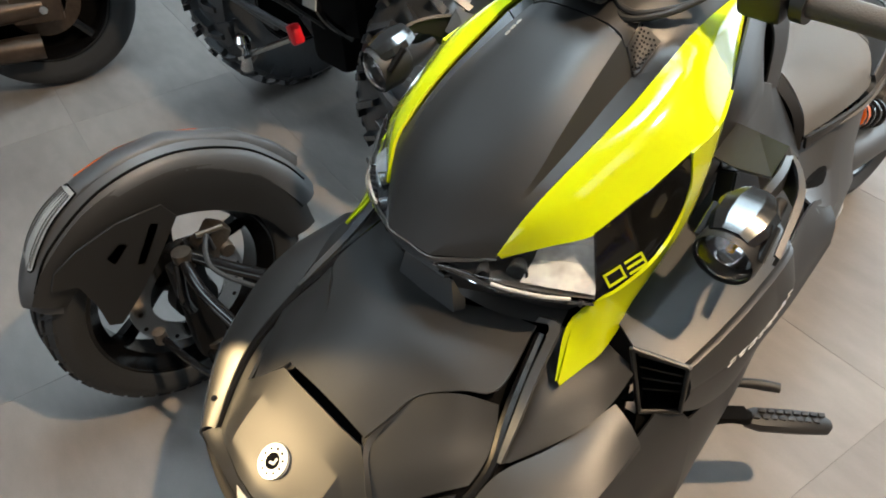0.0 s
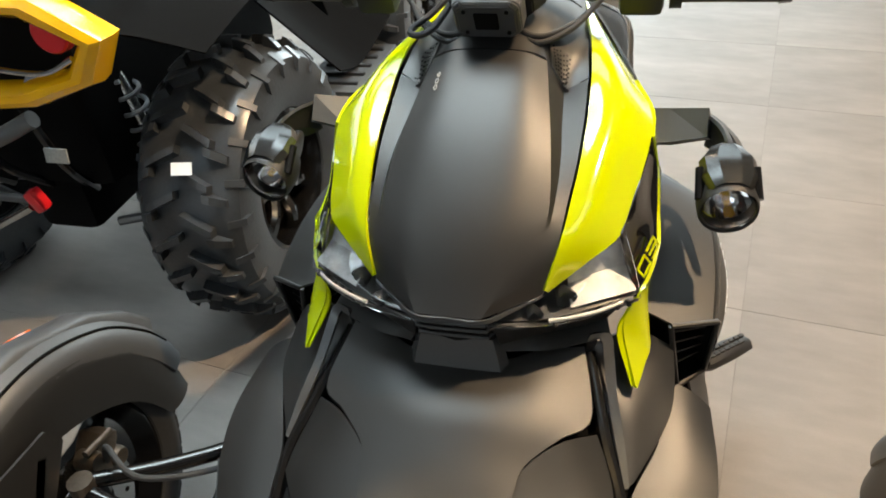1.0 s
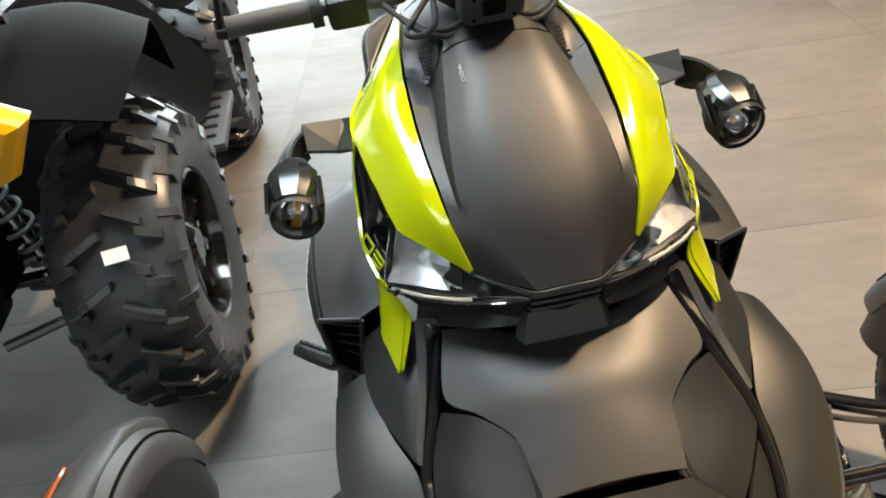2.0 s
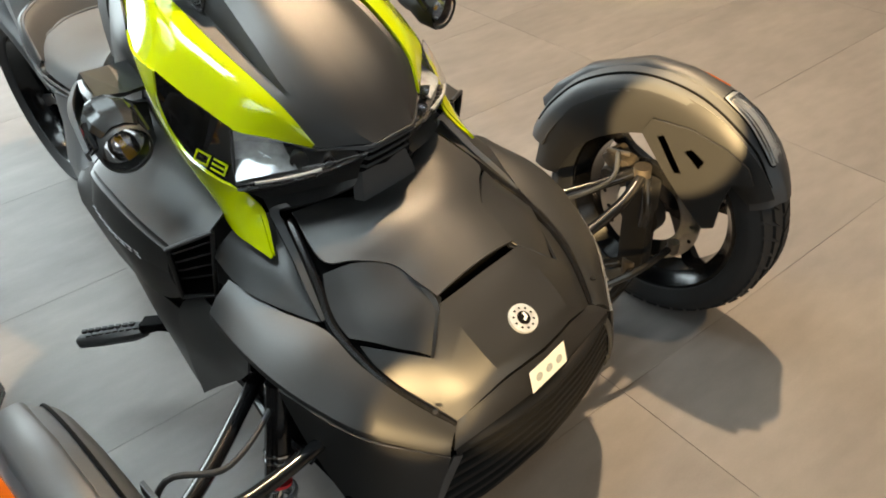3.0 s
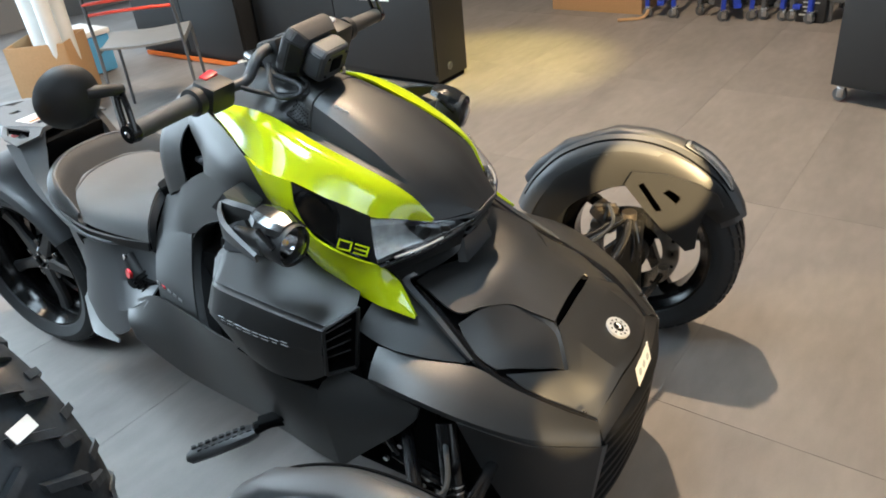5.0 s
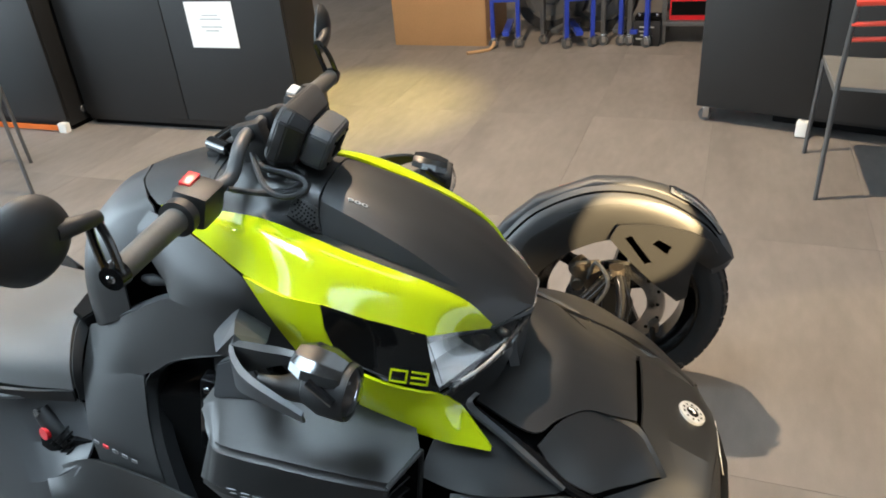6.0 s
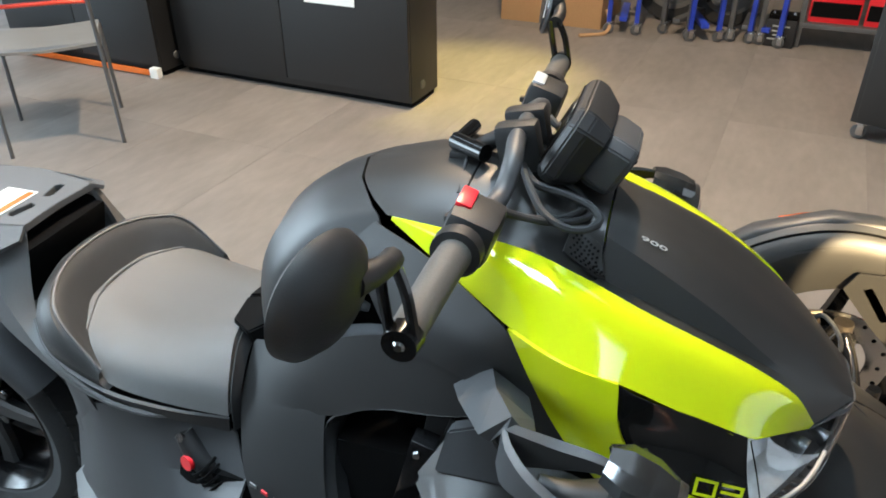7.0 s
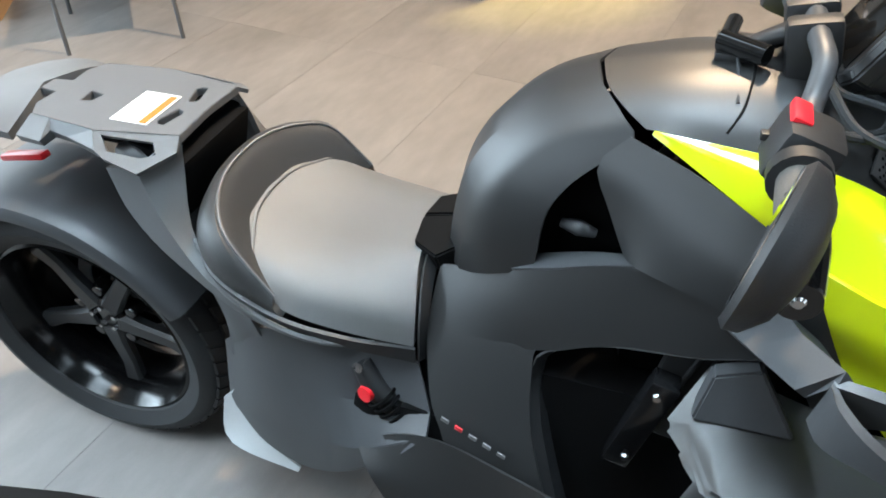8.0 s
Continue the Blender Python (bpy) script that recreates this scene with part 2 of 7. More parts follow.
def sheet(rows, nu=12, nv=12, thick=0.004, flip=False, both=False, mirror=False):
    """A smooth shell through rows of points; rows may have different numbers of points."""
    across = [spline(r, nu) for r in rows]
    lines = [spline([r[i] for r in across], nv) for i in range(nu)]
    if both:
        lines = lines + [[Vector((-p.x, p.y, p.z)) for p in l] for l in reversed(lines[:-1] if lines[-1][0].x < 1e-6 else lines)]
    if mirror:
        lines = [[Vector((-p.x, p.y, p.z)) for p in l] for l in lines]
    bm = bmesh.new()
    if flip != mirror:
        lines = lines[::-1]
    grid_faces(bm, lines)
    bmesh.ops.remove_doubles(bm, verts=bm.verts, dist=1e-5)
    if thick:
        thicken(bm, thick)
    return bm


def folded(lines, n=16, thick=0.004, toward=(0, 0, 1), both=False, mirror=False):
    """A shell with a crisp fold along each line: smooth along the lines, straight from one to the next."""
    lines = [spline(l, n) for l in lines]
    if both:
        lines = lines + [[Vector((-p.x, p.y, p.z)) for p in l] for l in reversed(lines[:-1])]
    toward = Vector(toward)
    if mirror:
        lines = [[Vector((-p.x, p.y, p.z)) for p in l] for l in lines]
        toward.x = -toward.x
    bm = bmesh.new()
    grid_faces(bm, lines)
    bmesh.ops.remove_doubles(bm, verts=bm.verts, dist=1e-5)
    bm.normal_update()
    if sum((f.normal * f.calc_area() for f in bm.faces), Vector()).dot(toward) < 0:
        bmesh.ops.reverse_faces(bm, faces=bm.faces)
    if thick:
        thicken(bm, thick)
    return bm


def box(bm, centre, size, m=None, bevel=0.0):
    made = bmesh.ops.create_cube(bm, size=1.0)["verts"]
    bmesh.ops.scale(bm, vec=size, verts=made)
    if bevel:
        edges = {e for v in made for e in v.link_edges}
        r = bmesh.ops.bevel(bm, geom=list(edges), offset=bevel, segments=2, affect="EDGES", profile=0.6)
        made = list({v for f in r["faces"] for v in f.verts} | {v for v in made if v.is_valid})
    bmesh.ops.transform(bm, matrix=Matrix.Translation(centre) @ (m or Matrix()), verts=made)
    return made


def tube(bm, points, radius, n=10, steps=None, cap=True):
    """A round bar along a smooth line; radius is one number or one for each point."""
    steps = steps or (2 if len(points) == 2 else 6 * len(points))
    line = spline(points, steps)
    radii = [radius] * steps if isinstance(radius, (int, float)) else [v.x for v in spline([(r, 0, 0) for r in radius], steps)]
    rows, side = [], None
    for i, p in enumerate(line):
        ahead = (line[min(i + 1, steps - 1)] - line[max(i - 1, 0)]).normalized()
        if side is None:
            side = ahead.orthogonal().normalized()
        side = (side - ahead * side.dot(ahead)).normalized()
        up = ahead.cross(side)
        rows.append([p + (side * math.cos(a) + up * math.sin(a)) * radii[i] for a in [2 * math.pi * k / n for k in range(n)]])
    vs = grid_faces(bm, rows, closed=True)
    if cap:
        bm.faces.new(list(reversed(vs[0])))
        bm.faces.new(vs[-1])
    bmesh.ops.recalc_face_normals(bm, faces=list({f for r in vs for v in r for f in v.link_faces}))
    return vs


def lathe(bm, profile, n=48, axis="x", centre=(0, 0, 0), a0=0.0, a1=360.0):
    """profile: (along the axis, radius) pairs, turned about the axis."""
    full = abs(a1 - a0) > 359
    count = n if full else n + 1
    rows = []
    for k in range(count):
        a = radians(a0 + (a1 - a0) * k / n)
        row = []
        for d, r in profile:
            c, s = r * math.cos(a), r * math.sin(a)
            p = (d, c, s) if axis == "x" else (c, d, s) if axis == "y" else (c, s, d)
            row.append(Vector(p) + Vector(centre))
        rows.append(row)
    if full:
        rows.append(None)
    vs = [[bm.verts.new(p) for p in r] for r in rows if r]
    if full:
        vs.append(vs[0])
    for a, b in zip(vs, vs[1:]):
        for i in range(len(profile) - 1):
            bm.faces.new((a[i], a[i + 1], b[i + 1], b[i]))
    bmesh.ops.remove_doubles(bm, verts=[v for r in vs[:-1] for v in r], dist=1e-6)
    return bm


def plate(bm, outline, depth, bevel=0.0, toward=None):
    """A flat piece from a closed outline of 3D points, depth metres thick behind the side that faces toward."""
    if toward:
        q = [Vector(p) for p in outline]
        across = sum(((q[i] - q[0]).cross(q[i + 1] - q[0]) for i in range(1, len(q) - 1)), Vector())
        outline = q if across.dot(Vector(toward)) > 0 else q[::-1]
    vs = [bm.verts.new(p) for p in outline]
    f = bm.faces.new(vs)
    f.normal_update()
    n = f.normal.copy()
    back = [bm.verts.new(v.co - n * depth) for v in vs]
    bm.faces.new(list(reversed(back)))
    for i in range(len(vs)):
        j = (i + 1) % len(vs)
        bm.faces.new((vs[j], vs[i], back[i], back[j]))
    if bevel:
        bmesh.ops.bevel(bm, geom=list({e for v in vs for e in v.link_edges}), offset=bevel, segments=2, affect="EDGES")
    return f


def cast(rows, depth, toward, mirror=False):
    """A faceted shell: straight edges and flat faces between rows of points."""
    k = -1 if mirror else 1
    bm = bmesh.new()
    grid_faces(bm, [[Vector((k * x, y, z)) for x, y, z in row] for row in rows])
    bm.normal_update()
    if sum((f.normal * f.calc_area() for f in bm.faces), Vector()).dot(Vector((k * toward[0], toward[1], toward[2]))) < 0:
        bmesh.ops.reverse_faces(bm, faces=bm.faces)
    thicken(bm, depth)
    return bm


def pierced(outline, holes, depth, toward, bevel=0.0):
    """A flat plate with holes through it; outline and holes are rings of points."""
    bm = bmesh.new()
    for ring in [outline] + holes:
        vs = [bm.verts.new(p) for p in ring]
        for i in range(len(vs)):
            bm.edges.new((vs[i - 1], vs[i]))
    bmesh.ops.triangle_fill(bm, use_beauty=True, use_dissolve=False, edges=list(bm.edges), normal=Vector(toward))
    bm.normal_update()
    if sum((f.normal * f.calc_area() for f in bm.faces), Vector()).dot(Vector(toward)) < 0:
        bmesh.ops.reverse_faces(bm, faces=bm.faces)
    rim = [e for e in bm.edges if e.is_boundary]
    thicken(bm, depth)
    if bevel:
        bmesh.ops.bevel(bm, geom=[e for e in rim if e.is_valid], offset=bevel, segments=2, affect="EDGES")
    return bm


def mirrored(points):
    return [(-p[0], p[1], p[2]) for p in points]


def lettering(name, text, size, m, mat, parent, extrude=0.0006):
    curve = bpy.data.curves.new(name, "FONT")
    curve.body, curve.size, curve.extrude = text, size, extrude
    curve.align_x, curve.align_y = "CENTER", "CENTER"
    ob = new(name, curve)
    me = bpy.data.meshes.new_from_object(ob.evaluated_get(bpy.context.evaluated_depsgraph_get()))
    bpy.data.objects.remove(ob)
    me.transform(m)
    me.materials.clear()
    me.materials.append(mat)
    out = new(name, me)
    out.parent = parent
    return out


def facing(at, right, up):
    """A frame at a place whose x runs along right and whose y runs along up."""
    x = Vector(right).normalized()
    y = (Vector(up) - x * Vector(up).dot(x)).normalized()
    z = x.cross(y)
    m = Matrix((x, y, z)).transposed().to_4x4()
    m.translation = at
    return m

# ---- the room ----
U0, U1, V0, V1, HEIGHT = -6.0, 6.0, -7.0, 7.0, 3.8


def structure(name, bm, mat, label, category):
    ob = part(name, bm, mat, None, smooth=0)
    ob.matrix_world = ROOM
    return tagged(ob, label, category, kind="structure")


bm = bmesh.new()
box(bm, (0, 0, -0.0512), (U1 - U0 + 0.4, V1 - V0 + 0.4, 0.10))
floor = structure("floor", bm, JOINT, "warm grey cement look tile floor with thin dark joints", "floor")

bm = bmesh.new()
box(bm, (0, 0, HEIGHT + 0.1), (U1 - U0 + 0.4, V1 - V0 + 0.4, 0.2))
for i in range(7):
    box(bm, (0, V0 + 1 + 2 * i, HEIGHT - 0.13), (U1 - U0, 0.16, 0.24))
structure("ceiling", bm, CEILING, "grey painted ceiling with beams", "ceiling")

bm = bmesh.new()
box(bm, (U0 - 0.1, 0, HEIGHT / 2), (0.2, V1 - V0 + 0.4, HEIGHT))
structure("wall_west", bm, WALL, "plain grey painted wall behind the workshop corner", "wall")


def window_wall(name, along, length, place, mid=0.0, count=5):
    """A wall with one wide window opening, sill and lintel."""
    bm = bmesh.new()
    half = along / 2
    low, high = mid - half + length / 2, length / 2 - mid - half
    for centre, size in (((0, 0, 0.2), (length, 0.2, 0.4)), ((0, 0, 3.6), (length, 0.2, 0.4)),
                         ((-length / 2 + low / 2, 0, 1.9), (low, 0.2, 3.0)),
                         ((length / 2 - high / 2, 0, 1.9), (high, 0.2, 3.0))):
        box(bm, centre, size)
    ob = part(name, bm, WALL, None, smooth=0)
    ob.matrix_world = place
    tagged(ob, "grey wall with a wide shop window", "wall", kind="structure")
    win = new("window_" + {"wall_south": "1", "wall_north": "2", "wall_east": "3"}[name])
    win.matrix_world = place
    tagged(win, "wide shop window in a dark metal frame", "window", kind="structure")
    bm = bmesh.new()
    for i in range(count + 1):
        box(bm, (mid - half + along * i / count, 0, 1.9), (0.07, 0.08, 3.0))
    for z in (0.43, 3.37):
        box(bm, (mid, 0, z), (along, 0.08, 0.07))
    part("window_frame", bm, GREY_METAL, win, smooth=0)
    bm = bmesh.new()
    box(bm, (mid, -0.5, 1.9), (along + 1.5, 0.02, 4.0))
    out = part("backdrop", bm, DAY_GLOW, None, smooth=0)
    out.matrix_world = place
    tagged(out, "bright overcast street light outside the window", "backdrop", kind="structure")


window_wall("wall_south", 8.0, U1 - U0, ROOM @ pose(0, V0 - 0.1, 0))
window_wall("wall_east", 3.6, V1 - V0 + 0.4, ROOM @ pose(U1 + 0.1, 0, 0, 0, 0, 90), -3.6, 2)
window_wall("wall_north", 7.0, U1 - U0, ROOM @ pose(0, V1 + 0.1, 0, 0, 0, 180))

# Housings for the added fill panels; none of them comes into view.
for lx, ly, power, _ in PANELS:
    panel = thing("ceiling_panel", (lx, ly, 3.52), "square cool white light panel added out of view", "lamp", "ceiling panels")
    bm = bmesh.new()
    for sx, sy, w, d in ((0, 0.6, 1.26, 0.06), (0, -0.6, 1.26, 0.06), (0.6, 0, 0.06, 1.14), (-0.6, 0, 0.06, 1.14)):
        box(bm, (sx, sy, 0.0), (w, d, 0.05))
    part("frame", bm, GREY_METAL, panel, smooth=0)
    bm = bmesh.new()
    box(bm, (0, 0, 0.01), (1.14, 1.14, 0.03))
    part("diffuser", bm, glow("panel diffuser", (0.75, 0.90, 1.0), 1.5 + power * 0.07), panel, smooth=0)
    # Unseen bars, added to split each panel's reflection into panes.
    for w, d, ax, ay in ((1.2, 0.045, 0, 1), (0.045, 1.2, 1, 0)):
        for k in (-0.2, 0.2):
            bm = bmesh.new()
            box(bm, (ax * k, ay * k, -0.085 - 0.012 * ax), (w, d, 0.012))
            part("reflection_bar", bm, GREY_METAL, panel, smooth=0)
    for sx in (-0.5, 0.5):
        bm = bmesh.new()
        tube(bm, [(sx, 0, 0.02), (sx, 0, 0.30)], 0.006, 6)
        part("hanger", bm, GREY_METAL, panel)
for lx, ly in LAMPS:
    lamp = thing("ceiling_lamp", (lx, ly, HEIGHT), "round white ceiling lamp with a warm glow", "lamp", "ceiling lamps")
    bm = bmesh.new()
    lathe(bm, [(0.0, 0.0), (0.0, 0.20), (-0.05, 0.20), (-0.06, 0.19), (-0.05, 0.17)], 32, "z")
    part("housing", bm, WHITE, lamp)
    bm = bmesh.new()
    lathe(bm, [(-0.05, 0.17), (-0.045, 0.1), (-0.045, 0.0)], 32, "z")
    part("diffuser", bm, LAMP_GLOW, lamp)

# Housings and ceiling stems added out of view for the stand-in spots.
for eye, aim, *_ in SPOTS:
    head = thing("spotlight", (eye[0], eye[1], HEIGHT), "small black spotlight added out of view for a golden patch", "lamp", "golden spotlights")
    way = (Vector(aim) - Vector(eye)).normalized()
    back = Vector((0, 0, eye[2] - HEIGHT)) - way * 0.02
    bm = bmesh.new()
    tube(bm, [back, back - way * 0.14], 0.055, 20)
    part("housing", bm, MATTE, head)
    bm = bmesh.new()
    tube(bm, [back - way * 0.08, (0, 0, -0.02)], 0.010, 8)
    part("stem", bm, MATTE, head)


# ---- workshop corner ----
def cabinet(name, u, v, w, d, h, label, sheet_at=None, group="black cabinets"):
    """A tall black box cabinet; its front looks along +u."""
    at = ROOM @ pose(u, v, 0)
    ob = thing(name, at, label, "cabinet", group)
    bm = bmesh.new()
    box(bm, (-d / 2, w / 2, h / 2 + 0.02), (d, w, h - 0.02), bevel=0.006)
    part("body", bm, PANEL, ob)
    bm = bmesh.new()
    box(bm, (-d / 2 - 0.005, w / 2, 0.012), (d - 0.04, w - 0.03, 0.022))
    part("plinth", bm, DARK, ob)
    count = 2
    for i in range(count):
        bm = bmesh.new()
        a = w / count
        box(bm, (0.011, a * i + a / 2, h / 2 + 0.03), (0.018, a - 0.006, h - 0.08), bevel=0.003)
        part("door", bm, PANEL, ob)
    bm = bmesh.new()
    lathe(bm, [(0.0, 0.0), (0.0, 0.022), (0.004, 0.024), (0.008, 0.020), (0.008, 0.0)], 20, "y", (-0.12, w, 0.10))
    part("disc", bm, GREY_METAL, ob, "round grey metal disc")
    return ob


cabinet("cabinet", -2.27, -3.63, 1.50, 0.30, 1.95, "tall matte black cabinet with a white notice sheet on it")
side_cab = cabinet("cabinet", -2.14, -4.86, 1.20, 0.35, 1.95, "tall matte black cabinet with an orange base strip")
bm = bmesh.new()
box(bm, (0.03, 0.62, 0.025), (0.012, 1.1, 0.03))
part("base_strip", bm, ORANGE_PRINT, side_cab, "orange base strip")
bm = bmesh.new()
box(bm, (0.03, 1.17, 0.03), (0.04, 0.06, 0.06), bevel=0.006)
part("foot", bm, WHITE, side_cab, "white plastic foot")

notice = thing("notice_sheet", ROOM @ pose(-2.246, -2.72, 0.61), "white printed paper notice taped to a black cabinet", "paper")
bm = bmesh.new()
box(bm, (0, 0.15, 0), (0.0015, 0.295, 0.24))
part("paper", bm, WHITE, notice, smooth=0)
for z, w in ((0.05, 0.10), (0.03, 0.13), (-0.01, 0.13), (-0.03, 0.08)):
    bm = bmesh.new()
    box(bm, (0.0012, 0.15, z), (0.0008, w, 0.006))
    part("print_line", bm, PALE, notice, "faint grey line of print", smooth=0)


def carton(name, at, w, d, h, label, flaps=True):
    ob = thing(name, at, label, "box", "cardboard boxes")
    t = 0.006
    for nm, c, s in (("side", (0, d / 2, h / 2), (w, t, h)), ("side", (0, -d / 2, h / 2), (w, t, h)),
                     ("end", (w / 2, 0, h / 2), (t, d - t, h)), ("end", (-w / 2, 0, h / 2), (t, d - t, h)), ("bottom", (0, 0, t / 2), (w - t, d - t, t))):
        bm = bmesh.new()
        box(bm, c, s, bevel=0.001)
        part(nm, bm, CARD, ob)
    if flaps:
        for sgn in (1, -1):
            bm = bmesh.new()
            box(bm, (0, sgn * d * 0.25, h + 0.004), (w, d * 0.5 - 0.004, t))
            part("flap", bm, CARD, ob)
    return ob


carton("carton", ROOM @ pose(-4.42, -2.02, 0), 0.55, 0.72, 0.62, "large closed brown cardboard carton on the floor")
bm = bmesh.new()
tube(bm, [(-4.13, -1.62, 0.14), (-4.08, -1.58, 0.06), (-4.03, -1.60, 0.012), (-3.96, -1.68, 0.010), (-3.92, -1.74, 0.010)], 0.012, 8)
strap = part("carton_strap", bm, CARD, None)
strap.matrix_world = ROOM
tagged(strap, "loose tan packing strap lying beside the carton", "strap")

carton("carton", ROOM @ pose(-1.15, -4.32, 0, 0, 0, 40), 0.36, 0.36, 0.42, "open brown cardboard box holding white rolls", flaps=False)
for i, (a, b, h, r) in enumerate(((-0.08, -0.05, 1.0, 0.055), (0.03, 0.02, 0.9, 0.07), (0.11, 0.10, 0.84, 0.045), (-0.04, 0.11, 0.95, 0.05))):
    roll = thing("paper_roll", ROOM @ pose(-1.15, -4.32, 0, 0, 0, 40) @ pose(a, b, 0.01, 4 - 3 * i, 5 * (i - 1), 0), "long white paper roll standing in a carton", "roll", "paper rolls")
    bm = bmesh.new()
    lathe(bm, [(0.0, 0.0), (0.0, r), (h, r), (h, r - 0.012), (h - 0.1, r - 0.014), (h - 0.1, 0)], 20, "z")
    part("sheet_roll", bm, WHITE, roll)
tub = thing("storage_tub", ROOM @ pose(-1.55, -4.85, 0), "blue and white plastic storage tub on the floor", "tub")
bm = bmesh.new()
box(bm, (0, 0, 0.14), (0.45, 0.35, 0.26), bevel=0.02)
part("tub_body", bm, material("light blue plastic", (0.10, 0.35, 0.62), 0.4, blotch=0.2), tub)
bm = bmesh.new()
box(bm, (0, 0, 0.29), (0.47, 0.37, 0.04), bevel=0.01)
part("lid", bm, WHITE, tub, "white lid")


def caster(bm_at, ob, r=0.035):
    x, y = bm_at
    bm = bmesh.new()
    lathe(bm, [(-0.011, 0.0), (-0.011, r - 0.004), (-0.007, r), (0.007, r), (0.011, r - 0.004), (0.011, 0.0)], 20, "x", (x, y, r))
    part("caster_wheel", bm, GREY_METAL, ob)
    bm = bmesh.new()
    for s in (-1, 1):
        box(bm, (x + s * 0.016, y + 0.008, r + 0.012), (0.004, 0.03, 0.05), bevel=0.001)
    box(bm, (x, y + 0.012, r * 2 + 0.008), (0.04, 0.045, 0.006), bevel=0.001)
    part("caster_fork", bm, STEEL, ob)


def rolling_stand(at, h, blue):
    ob = thing("rolling_stand", at, "blue workshop rolling stand with small casters" if blue else "grey workshop rolling stand with small casters", "stand", "rolling stands")
    mat = BLUE if blue else GREY_METAL
    for y in (-0.09, 0.09):
        bm = bmesh.new()
        box(bm, (0, y, h / 2 + 0.07), (0.035, 0.03, h), bevel=0.004)
        part("post", bm, mat, ob)
        caster((0.0, y), ob)
    bm = bmesh.new()
    box(bm, (0, 0, h * 0.55), (0.03, 0.16, 0.035), bevel=0.004)
    part("cross_bar", bm, mat, ob)
    bm = bmesh.new()
    box(bm, (0, 0, h + 0.05), (0.05, 0.26, 0.04), bevel=0.004)
    part("cross_bar", bm, mat, ob)
    bm = bmesh.new()
    box(bm, (-0.2, 0, 0.10), (0.42, 0.05, 0.03), bevel=0.004)
    part("foot_bar", bm, mat, ob)
    caster((-0.38, 0.0), ob)
    return ob


for u, v, h, blue, turn in ((-4.10, -1.50, 0.62, True, 10), (-4.20, -1.17, 0.7, False, -15), (-4.14, -0.98, 0.62, True, 20),
                            (-4.22, -0.74, 0.7, False, 0), (-4.20, -0.62, 0.62, True, -12)):
    rolling_stand(ROOM @ pose(u, v, 0, 0, 0, turn), h, blue)
for v, r in ((-1.28, 0.28), (-0.9, 0.26)):
    w = thing("spare_wheel", ROOM @ pose(-4.62, v, 0), "loose grey wheel leaning at the back of the workshop", "wheel", "spare wheels")
    bm = bmesh.new()
    lathe(bm, [(-0.06, r * 0.7), (-0.06, r * 0.95), (-0.03, r), (0.03, r), (0.06, r * 0.95), (0.06, r * 0.7)], 36, "x", (0, 0, r))
    part("tyre", bm, RUBBER, w)
    bm = bmesh.new()
    lathe(bm, [(0.03, 0.0), (0.03, r * 0.25), (0.0, r * 0.3), (0.0, r * 0.62), (0.05, r * 0.7), (-0.05, r * 0.7)], 36, "x", (0, 0, r))
    part("rim", bm, GREY_METAL, w)

battery = thing("battery", ROOM @ pose(-4.27, -0.53, 0, 0, 0, -4), "dark grey vehicle battery with a printed label on the floor", "battery")
bm = bmesh.new()
box(bm, (0, 0, 0.085), (0.13, 0.18, 0.17), bevel=0.006)
part("case", bm, MATTE, battery)
bm = bmesh.new()
box(bm, (0, 0, 0.185), (0.12, 0.17, 0.03), bevel=0.004)
part("lid", bm, DARK, battery)
for y in (-0.06, 0.06):
    bm = bmesh.new()
    lathe(bm, [(0.2, 0.012), (0.215, 0.010), (0.215, 0)], 12, "z", (0.03, y, 0))
    part("terminal", bm, STEEL, battery)
for i, z in enumerate((0.05, 0.075, 0.1, 0.13)):
    bm = bmesh.new()
    box(bm, (0.0665, -0.02 + 0.02 * (i % 2), z), (0.001, 0.10 - 0.02 * (i % 3), 0.010))
    part("print_line", bm, PALE, battery, "pale line of print", smooth=0)

shelf = thing("shelf_unit", ROOM @ pose(-4.46, -0.05, 0), "low grey steel shelf unit loaded with red tool cases", "shelf")
for z in (0.14, 0.62, 1.10):
    bm = bmesh.new()
    box(bm, (0, 0.35, z), (0.42, 1.5, 0.03), bevel=0.003)
    part("board", bm, GREY_METAL, shelf)
for x in (-0.19, 0.19):
    for y in (-0.38, 1.08):
        bm = bmesh.new()
        box(bm, (x, y, 0.6), (0.03, 0.03, 1.2))
        part("post", bm, GREY_METAL, shelf)
for i in range(4):
    case = thing("tool_case", ROOM @ pose(-4.44, -0.26 + 0.33 * i, 0.155, 0, 0, (-1) ** i * 3), "red and black boxed tool on a low shelf", "case", "tool cases")
    bm = bmesh.new()
    box(bm, (0, 0, 0.14), (0.28, 0.29, 0.28), bevel=0.008)
    part("case_body", bm, RED if i != 2 else DARK, case)
    bm = bmesh.new()
    box(bm, (0.142, 0, 0.08), (0.004, 0.27, 0.09))
    part("front_label", bm, DARK if i != 2 else PALE, case, "dark printed front label", smooth=0)
    for k, z in enumerate((0.19, 0.22)):
        bm = bmesh.new()
        box(bm, (0.142, 0.02, z), (0.003, 0.15 - 0.05 * k, 0.014))
        part("print_line", bm, WHITE, case, "white line of print", smooth=0)

